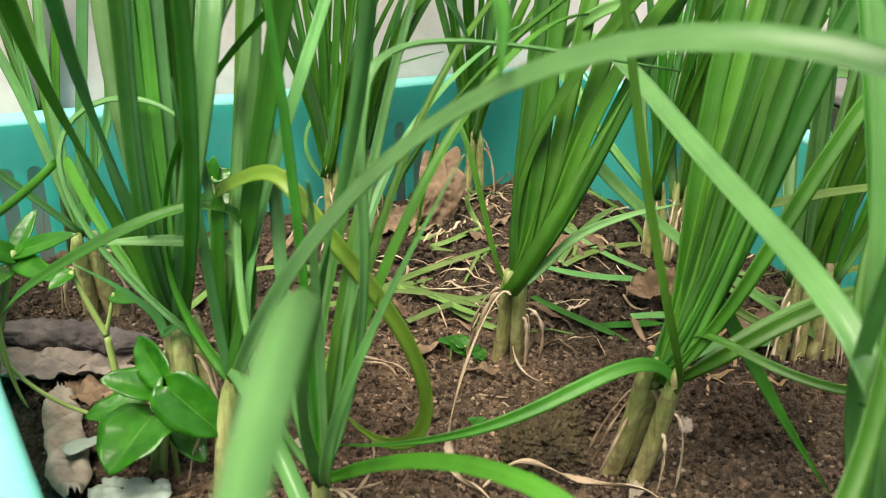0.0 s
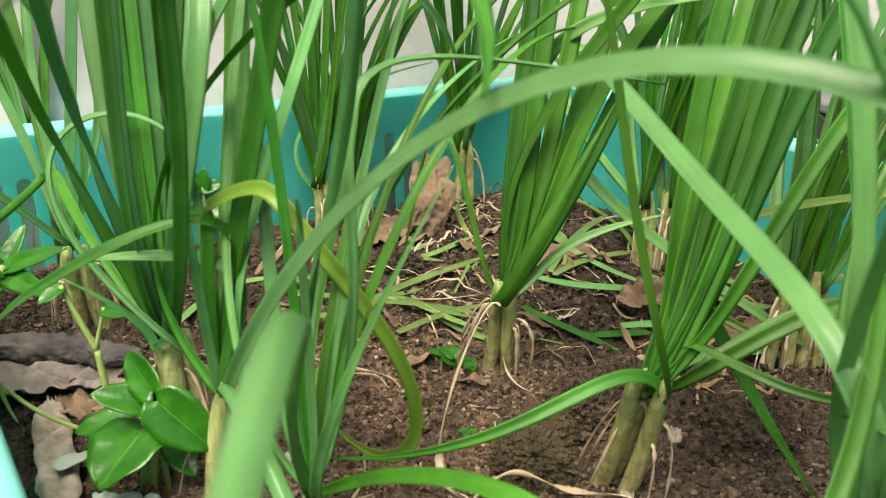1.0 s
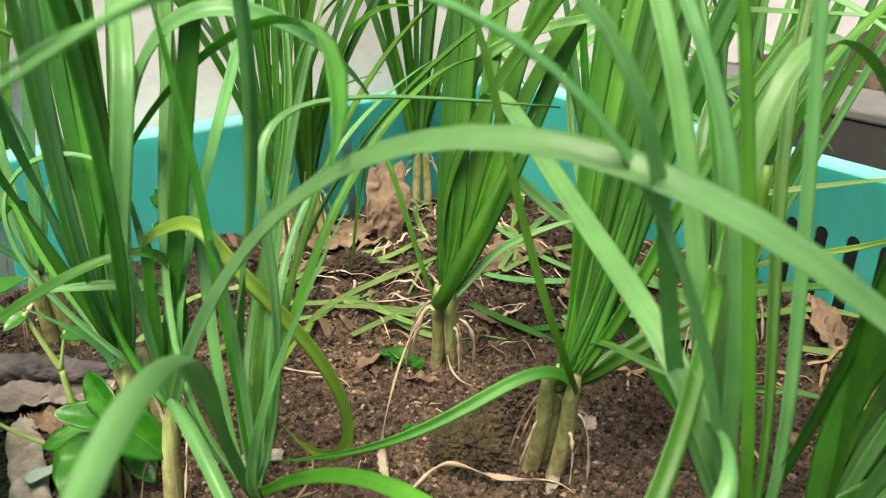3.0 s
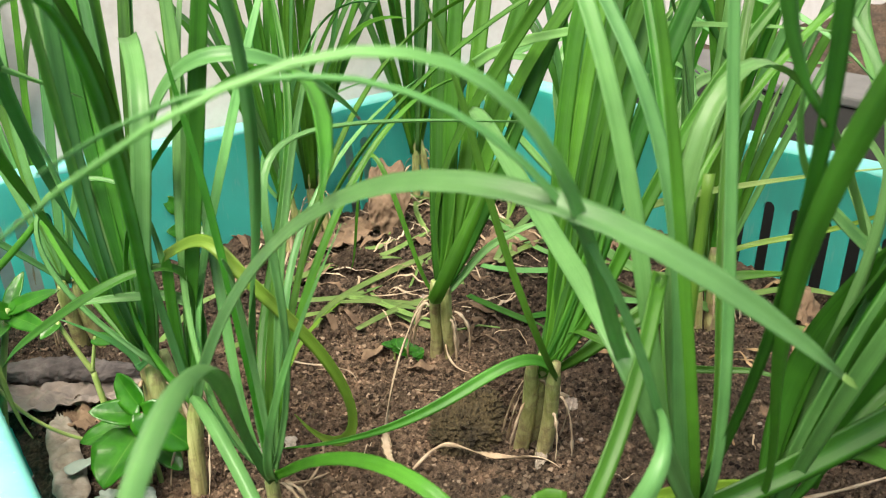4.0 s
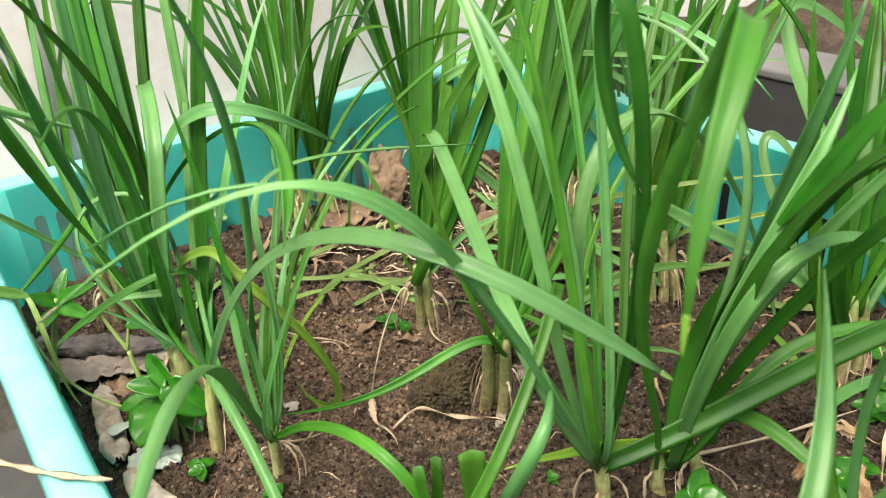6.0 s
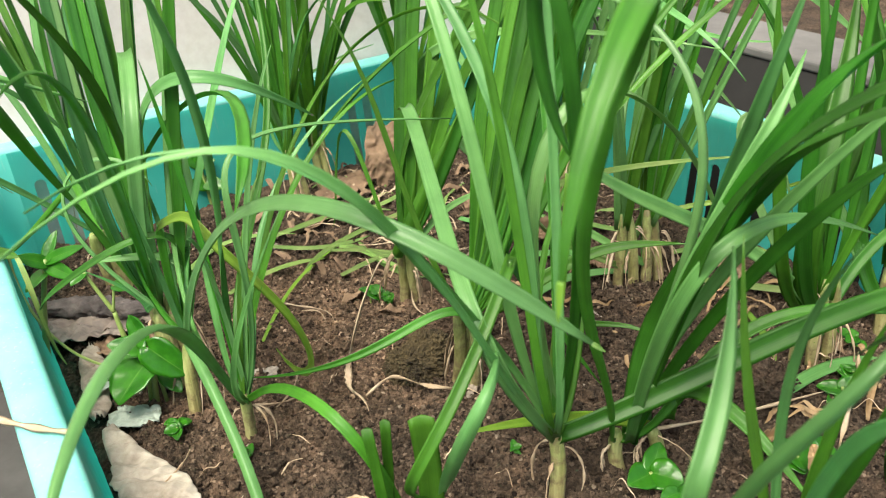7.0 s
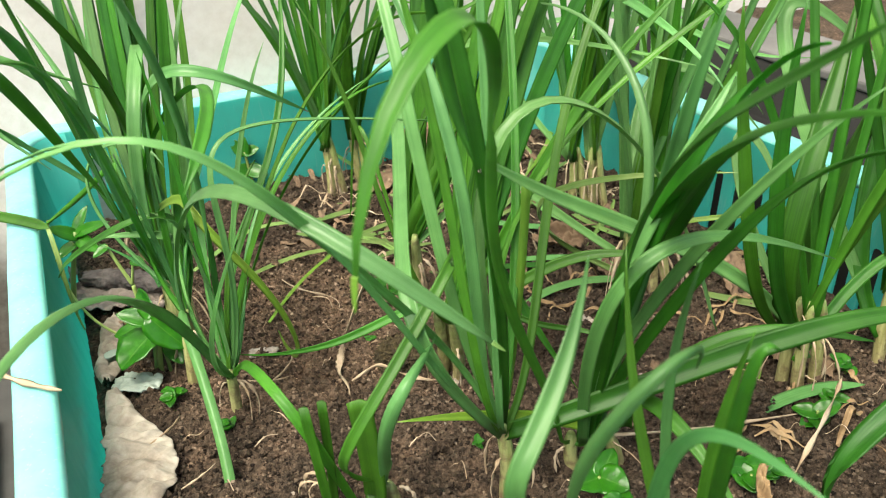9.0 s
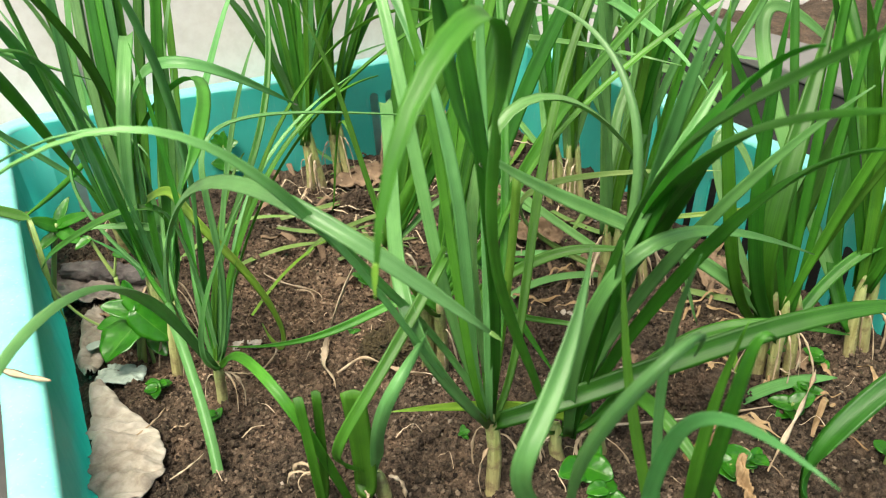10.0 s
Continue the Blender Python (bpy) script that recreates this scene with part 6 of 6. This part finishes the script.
def paper_sheet(label, spine, seed):
    """A torn sheet lying along a line of (x, y, width), crushed into sharp straight folds."""
    rng = random.Random(seed)
    folds = [(rng.uniform(0, math.pi), rng.uniform(45, 130), rng.uniform(0, 9)) for _ in range(6)]
    n, m = 34 * (len(spine) - 1), 44

    def along(t):
        x = t * (len(spine) - 1)
        i = min(int(x), len(spine) - 2)
        k = x - i
        return [a + (b - a) * k for a, b in zip(spine[i], spine[i + 1])]

    grid = []
    for i in range(n + 1):
        t = i / n
        x, y, w = along(t)
        p, q = along(max(0, t - 0.08)), along(min(1, t + 0.08))
        d = Vector((q[0] - p[0], q[1] - p[1], 0)).normalized()
        side = Vector((-d.y, d.x, 0))
        w = (p[2] + w + q[2]) / 3 * min(1, 0.55 + 5 * t, 0.45 + 5 * (1 - t))
        row = []
        for j in range(m + 1):
            c = j / m * 2 - 1
            tear = 1 + 0.22 * noise.noise(Vector((t * len(spine) * 1.7, seed, 9 * (c > 0)))) + 0.05 * noise.noise(Vector((t * len(spine) * 6, seed, 3 + 9 * (c > 0))))
            v = Vector((x, y, 0)) + side * (c * w / 2 * tear) + d * (0.006 * noise.noise(Vector((c * 2, seed, 7)))) * (1 if t in (0, 1) else 0)
            u = v + Vector((noise.noise(v * 70), noise.noise(v * 70 + Vector((5, 0, 0))), 0)) * 0.004
            h = 0.0
            for a, f, ph in folds:
                z = (u.x * math.cos(a) + u.y * math.sin(a)) * f + ph
                h += abs(z % 1.0 - 0.5) * 0.26 / f
            h = h * (1 - 0.75 * c ** 4)
            h += 0.0040 * noise.noise(v * 45) + 0.0015 * c * c - 0.002
            v.z = soil_height(v.x, v.y) + max(0.0008, 0.005 + h)
            row.append(v)
        grid.append(row)
    bm = bmesh.new()
    top = [[bm.verts.new(p) for p in r] for r in grid]
    low = [[bm.verts.new(p - Vector((0, 0, 0.0005))) for p in r] for r in grid]
    for i in range(n):
        for j in range(m):
            bm.faces.new((top[i][j], top[i][j + 1], top[i + 1][j + 1], top[i + 1][j]))
            bm.faces.new((low[i][j], low[i + 1][j], low[i + 1][j + 1], low[i][j + 1]))
    edge = [(0, j) for j in range(m)] + [(i, m) for i in range(n)] + [(n, j) for j in range(m, 0, -1)] + [(i, 0) for i in range(n, 0, -1)]
    for (a, b), (c, d) in zip(edge, edge[1:] + edge[:1]):
        bm.faces.new((top[a][b], low[a][b], low[c][d], top[c][d]))
    bmesh.ops.recalc_face_normals(bm, faces=bm.faces[:])
    return tagged(finish(bm, "paper_scrap", PAPER), label, "paper")


curled_bark("bark_piece", "curled dark grey dead leaf sheath on the soil", (-0.228, 0.494, 0.016), (-0.138, 0.506, 0.013), 0.0094, 4, BARK)
crumple("dead_leaf", "greyish pink dead sheath with wavy edge under the bark", "leaf", (-0.188, 0.478, 0.010), 0.120, 0.062, 5, SHEATH, 2, 0.012, 0.004, 2.2, (-8, 3), 60, 0.34, 0.08)
crumple("dead_leaf", "pale curled edge of a dead sheath beside the rim", "leaf", (-0.234, 0.482, 0.018), 0.018, 0.048, 30, SHEATH, 44, 0.007, 0.010, 3.0, (-10, -40), 36, 0.22, 0.1)
crumple("dead_leaf", "reddish brown dead sheath lying on dark soil", "leaf", (-0.140, 0.452, 0.012), 0.052, 0.030, 12, BROWN, 41, 0.010, -0.006, 2.6, (-6, 0), 36, 0.25, 0.3)
paper_sheet("crumpled damp beige paper with brown folds pressed into the soil", [(-0.101, 0.341, 0.014), (-0.078, 0.315, 0.018), (-0.063, 0.300, 0.030), (-0.042, 0.281, 0.043), (-0.031, 0.263, 0.046), (-0.019, 0.243, 0.040), (-0.008, 0.226, 0.022)], 5)
paper_sheet("torn strip of stained beige paper along the basket wall", [(-0.168, 0.448, 0.010), (-0.155, 0.425, 0.018), (-0.132, 0.384, 0.019), (-0.111, 0.350, 0.016)], 6)
crumple("paper_scrap", "small pale grey-green scrap of plastic film on the soil", "film", (-0.089, 0.355, 0.022), 0.034, 0.025, 8, FILM, 7, 0.003, ragged=0.30, tilt=(-4, 3))
crumple("dead_leaf", "large crumpled brown dead leaf by the far wall", "leaf", (0.012, 0.790, 0.030), 0.042, 0.072, 15, BROWN, 8, 0.008, -0.012, 1.6, (66, 10), 40, 0.25, 0.0)
crumple("dead_leaf", "brown dead leaf lying among the scallion stalks", "leaf", (-0.030, 0.770, 0.000), 0.070, 0.045, 60, BROWN, 9, 0.007)
crumple("dead_leaf", "reddish brown curled dead leaf on the soil", "leaf", (0.185, 0.640, 0.004), 0.048, 0.026, -14, BROWN, 10, 0.012, 0.012, 2.0, (20, 0))
crumple("dead_leaf", "pinkish tan dead leaf leaning on stalks", "leaf", (0.345, 0.580, 0.012), 0.030, 0.050, 18, BROWN, 11, 0.008, 0.0, 2.0, (30, 15))
crumple("dead_leaf", "tan brown dead leaf on the soil", "leaf", (0.250, 0.600, 0.004), 0.050, 0.038, 40, BROWN, 12, 0.010)
crumple("dead_leaf", "pale papery dead leaf by the stalks", "leaf", (0.130, 0.740, -0.002), 0.060, 0.040, 30, BROWN, 13, 0.008, 0.0, 2.6, (10, 0))
crumple("dead_leaf", "dry straw-coloured leaf litter on the soil", "leaf", (0.385, 0.470, 0.012), 0.050, 0.026, -20, BROWN, 14, 0.006)
crumple("dead_leaf", "brown leaf litter on the soil", "leaf", (0.290, 0.450, 0.006), 0.030, 0.022, 50, BROWN, 15, 0.008)
crumple("wilted_leaf", "pale greenish wilted leaf on the soil", "leaf", (0.219, 0.497, 0.008), 0.026, 0.018, 25, PAPER, 16, 0.006)
crumple("petal", "small white dried petal on the soil", "petal", (0.033, 0.606, -0.008), 0.026, 0.010, -18, PAPER, 17, 0.003)
crumple("petal", "narrow white petal on the soil", "petal", (-0.004, 0.640, -0.010), 0.009, 0.022, 10, PAPER, 18, 0.002)
crumple("petal", "small white torn scrap on the soil", "petal", (0.138, 0.404, 0.012), 0.007, 0.018, -8, PAPER, 19, 0.003, tilt=(20, 0))
crumple("petal", "pale scrap on the soil", "petal", (-0.085, 0.645, -0.008), 0.024, 0.014, 10, PAPER, 20, 0.003)
crumple("petal", "pale scrap beside the scallion stalk", "petal", (-0.020, 0.420, 0.010), 0.024, 0.012, 20, PAPER, 21, 0.003)
crumple("petal", "pale scrap on dark soil", "petal", (0.060, 0.640, -0.008), 0.016, 0.020, 20, PAPER, 22, 0.006)

crumple("dead_leaf", "orange-brown dry curled leaf shred on the soil", "leaf", (0.318, 0.330, 0.030), 0.028, 0.007, 40, FALLEN_DRY, 31, 0.010, 0.010, 2.5, (20, 0))
crumple("dead_leaf", "tan dry curled leaf shred beside the scallion stalks", "leaf", (0.340, 0.300, 0.034), 0.007, 0.030, 15, FALLEN_DRY, 32, 0.010, 0.010, 2.5, (25, 0))
crumple("petal", "pinkish white dried husk at the scallion stalk", "petal", (0.154, 0.398, 0.052), 0.007, 0.007, 10, SHEATH, 33, 0.003, tilt=(40, 0))

# ---- leaf litter between the clumps ----
def litter(name, label, mat, count, width, length, u_range, v_range, seed):
    rng = random.Random(seed)
    verts, faces = [], []
    for k in range(count):
        p = at(rng.uniform(*u_range), rng.uniform(*v_range), 0)
        a, bend = rng.uniform(0, 6.28), rng.uniform(-1.5, 1.5)
        step, w = length * rng.uniform(0.4, 1.0) / 10, width * rng.uniform(0.4, 1.0)
        lift, wave = rng.uniform(0.001, 0.010), rng.uniform(0, 6)
        x, y = p.x, p.y
        first = len(verts)
        for i in range(11):
            t = i / 10
            h = max(soil_height(x, y), ground_height(x, y)) + 0.001 + lift * math.sin(math.pi * t) + 0.0015 * math.sin(t * 11 + wave)
            q = w * (0.3 + 0.7 * math.sin(math.pi * (0.1 + 0.8 * t)))
            nx, ny = -math.sin(a) * q / 2, math.cos(a) * q / 2
            verts += [(x + nx, y + ny, h + 0.3 * q * math.sin(t * 7 + wave)), (x, y, h + 0.25 * q), (x - nx, y - ny, h - 0.3 * q * math.sin(t * 7 + wave)), (x, y, h - 0.15 * q)]
            a += bend / 10
            x, y = x + math.cos(a) * step, y + math.sin(a) * step
        for i in range(10):
            b = first + 4 * i
            for j in range(4):
                c = (j + 1) % 4
                faces.append((b + j, b + c, b + c + 4, b + j + 4))
    me = bpy.data.meshes.new(name)
    me.from_pydata(verts, [], faces)
    me.materials.append(mat)
    tagged(new(name, me), label, "litter", kind="stuff")


litter("straw_litter", "tangled dry straws and roots between the clumps", STRAW, 95, 0.0022, 0.06, (0.38, 0.67), (0.42, 0.68), 21)
litter("root_litter", "thin dry rootlets scattered on the soil", STRAW, 50, 0.0010, 0.03, (0.14, 0.62), (0.02, 0.45), 22)
litter("leaf_litter", "wilted narrow scallion leaves tangled on the soil", FALLEN, 11, 0.0070, 0.16, (0.38, 0.66), (0.34, 0.67), 23)
litter("dry_litter", "dry straw and leaf shreds round the clumps near the wall", FALLEN_DRY, 55, 0.0044, 0.05, (0.46, 0.66), (0.04, 0.36), 25)
litter("brown_litter", "brown shrivelled leaf shreds on the soil", BROWN, 75, 0.0075, 0.05, (0.32, 0.67), (0.36, 0.68), 24)

# a wilted leaf bent over the rim and a straw lying across it
tagged(finish(blade_mesh([(-0.310, 0.440, 0.106), (-0.260, 0.437, 0.112), (-0.215, 0.432, 0.110), (-0.184, 0.423, 0.1085)], 0.0085, taper=0.86, keel=0.3), "wilted_leaf", GREEN), "olive green leaf lying over the basket rim", "leaf")
tagged(finish(blade_mesh([(-0.188, 0.425, 0.108), (-0.176, 0.414, 0.108), (-0.174, 0.411, 0.070), (-0.168, 0.404, 0.045), (-0.150, 0.388, 0.040)], 0.0042, taper=0.4), "wilted_leaf", FALLEN), "thin wilted leaf hanging inside the basket rim", "leaf")
tagged(finish(ribbon_bm([(-0.135, 0.268, 0.098), (-0.100, 0.248, 0.110), (-0.074, 0.241, 0.107), (-0.048, 0.241, 0.107)], 0.0050, 40, seed=77), "dry_straw", STRAW), "dry straw lying across the turquoise rim", "straw")
tagged(finish(tube([(-0.232, 0.477, 0.085), (-0.222, 0.455, 0.055), (-0.190, 0.425, 0.030), (-0.140, 0.395, 0.034), (-0.096, 0.372, 0.048)], 0.0013, 0.0010, 26), "trailing_vine", STEM), "thin green vine trailing along the basket wall", "vine")


# ---- the planter beyond ----
def far_planter():
    root = tagged(new("long_planter"), "long dark grey planter box with wide pale rim and soil", "planter")
    v0, v1 = -0.7, 0.732
    section = [(0.86, FLOOR), (0.845, 0.030), (0.835, 0.032), (0.835, 0.040), (0.850, 0.042), (0.893, 0.088)]
    bm = bmesh.new()
    a = [bm.verts.new(at(u, v0, z)) for u, z in section] + [bm.verts.new(at(0.91, v0, 0.086)), bm.verts.new(at(0.88, v0, FLOOR))]
    b = [bm.verts.new(at(u, v1, z)) for u, z in section] + [bm.verts.new(at(0.91, v1, 0.086)), bm.verts.new(at(0.88, v1, FLOOR))]
    for i in range(len(a)):
        j = (i + 1) % len(a)
        bm.faces.new((a[i], a[j], b[j], b[i]))
    bm.faces.new(a[::-1])
    bm.faces.new(b)
    bmesh.ops.recalc_face_normals(bm, faces=bm.faces[:])
    part("side", bm, PLANTER, root, smooth=False)
    bm = bmesh.new()
    box_into(bm, (0.890, v0 - 0.01, 0.0885), (0.985, v1, 0.100), TO_WORLD)
    bmesh.ops.bevel(bm, geom=bm.edges[:], offset=0.003, segments=2, affect="EDGES", profile=0.5)
    part("rim", bm, LEDGE, root, "pale grey weathered rim", smooth=False)
    bm = bmesh.new()
    box_into(bm, (1.7, v0, FLOOR), (1.73, v1, 0.1), TO_WORLD)
    part("back_side", bm, PLANTER, root, smooth=False)
    nu, nv = 60, 90
    verts, faces = [], []
    for j in range(nv + 1):
        for i in range(nu + 1):
            p = at(0.97 + 0.74 * i / nu, v0 + (v1 - v0) * j / nv, 0)
            verts.append((p.x, p.y, 0.072 + 0.02 * noise.noise(p * 9) + 0.008 * noise.noise(p * 30)))
    for j in range(nv):
        for i in range(nu):
            k = j * (nu + 1) + i
            faces.append((k, k + 1, k + nu + 2, k + nu + 1))
    me = bpy.data.meshes.new("planter_soil")
    me.from_pydata(verts, [], faces)
    me.materials.append(SOIL)
    tagged(new("planter_soil", me), "brown soil filling the long planter", "soil", kind="stuff")


far_planter()


# ---- crumbs and pebbles ----
def crumbs(name, label, mat, count, small, large, seed, power=2.5):
    rng = random.Random(seed)
    base = [(0, 0, 1), (0.9, 0, 0.1), (0.28, 0.86, 0.05), (-0.73, 0.53, 0.1), (-0.73, -0.53, 0.0), (0.28, -0.86, 0.1), (0, 0, -0.8)]
    tri = [(0, 1, 2), (0, 2, 3), (0, 3, 4), (0, 4, 5), (0, 5, 1), (6, 2, 1), (6, 3, 2), (6, 4, 3), (6, 5, 4), (6, 1, 5)]
    verts, faces = [], []
    for _ in range(count):
        p = at(rng.uniform(LEFT + 0.02, RIGHT - 0.02), rng.uniform(NEAR + 0.16, FAR - 0.03), 0)
        r = small + (large - small) * rng.random() ** power
        z = ground_height(p.x, p.y) + r * 0.35
        rot = Euler((rng.uniform(0, 6), rng.uniform(0, 6), rng.uniform(0, 6))).to_matrix()
        k = len(verts)
        for q in base:
            v = rot @ (Vector(q) * r * rng.uniform(0.65, 1.2))
            verts.append((p.x + v.x, p.y + v.y, z + v.z * 0.8))
        faces += [(a + k, b + k, c + k) for a, b, c in tri]
    me = bpy.data.meshes.new(name)
    me.from_pydata(verts, [], faces)
    me.materials.append(mat)
    tagged(new(name, me), label, "soil", kind="stuff")


PEBBLE = dry_material("grey_pebbles", (0.12, 0.09, 0.07), (0.26, 0.21, 0.17), (0.46, 0.40, 0.33), 120.0, 0.8, 0.0005)
crumbs("soil_crumbs", "loose dark soil crumbs", CRUMB, 85000, 0.0005, 0.0026, 3, 3.5)
crumbs("soil_lumps", "small dark lumps of crumbly soil", SOIL, 4200, 0.0018, 0.0062, 9, 2.6)
crumbs("pebbles", "small pale stones scattered in the soil", PEBBLE, 120, 0.0005, 0.0026, 4, 3.0)
MOSS = dry_material("mossy_clod", (0.010, 0.007, 0.004), (0.040, 0.029, 0.013), (0.105, 0.078, 0.034), 300.0, 0.95, 0.004)


def clod(x, y, r, mat, label, seed):
    rng = random.Random(seed)
    bm = bmesh.new()
    bmesh.ops.create_icosphere(bm, subdivisions=5, radius=r)
    for v in bm.verts:
        d = v.co.normalized()
        q = d * 2 + Vector((seed, 0, 0))
        v.co = d * r * (1 + 0.25 * noise.noise(q) + 0.22 * noise.noise(q * 4) + 0.20 * noise.noise(q * 9) + 0.16 * noise.noise(q * 19) + 0.08 * noise.noise(q * 40))
        v.co.z *= 0.7
        v.co += Vector((x, y, soil_height(x, y) + 0.003))
    # crumbs that cling to it
    spots = [v.co.copy() for v in bm.verts if v.co.z > soil_height(x, y)]
    for _ in range(650):
        c = rng.choice(spots) + Vector((rng.uniform(-1, 1), rng.uniform(-1, 1), rng.uniform(-0.3, 0.8))) * 0.0012
        s = rng.uniform(0.0006, 0.0021)
        q = [bm.verts.new(c + Vector(d) * s * rng.uniform(0.6, 1.3)) for d in ((1, 0, 0), (0, 1, 0), (-1, 0, 0), (0, -1, 0), (0, 0, 1))]
        for i in range(4):
            bm.faces.new((q[i], q[(i + 1) % 4], q[4]))
    tagged(finish(bm, "soil_clod", mat, smooth=False), label, "clod", "clods")


clod(0.093, 0.427, 0.019, MOSS, "mossy olive-brown clod of soil", 1)
clod(0.100, 0.452, 0.016, MOSS, "small mossy clod of soil", 2)
clod(0.124, 0.488, 0.022, SOIL, "reddish brown clod of soil", 3)
clod(0.150, 0.520, 0.016, SOIL, "dark clod of crumbly soil", 4)
clod(0.215, 0.470, 0.022, SOIL, "dark clod of damp soil", 5)
clod(0.330, 0.400, 0.024, SOIL, "dark clod of damp soil", 6)
clod(-0.010, 0.700, 0.020, SOIL, "dark clod of crumbly soil", 7)


# ---- a drop of water on a cut leaf ----
def water_drop(x, y, z, r):
    m, nt, b = material("water")
    b.inputs["Base Color"].default_value = (1, 1, 1, 1)
    b.inputs["Transmission Weight"].default_value = 1.0
    b.inputs["IOR"].default_value, b.inputs["Roughness"].default_value = 1.33, 0.02
    bm = bmesh.new()
    bmesh.ops.create_uvsphere(bm, u_segments=20, v_segments=14, radius=r)
    for v in bm.verts:
        v.co = Vector((v.co.x + x, v.co.y + y, v.co.z * (1.25 if v.co.z < 0 else 0.9) + z))
    tagged(finish(bm, "water_drop", m), "clear drop of water hanging on a cut leaf end", "drop")


water_drop(0.1735, 0.2815, 0.1835, 0.0021)
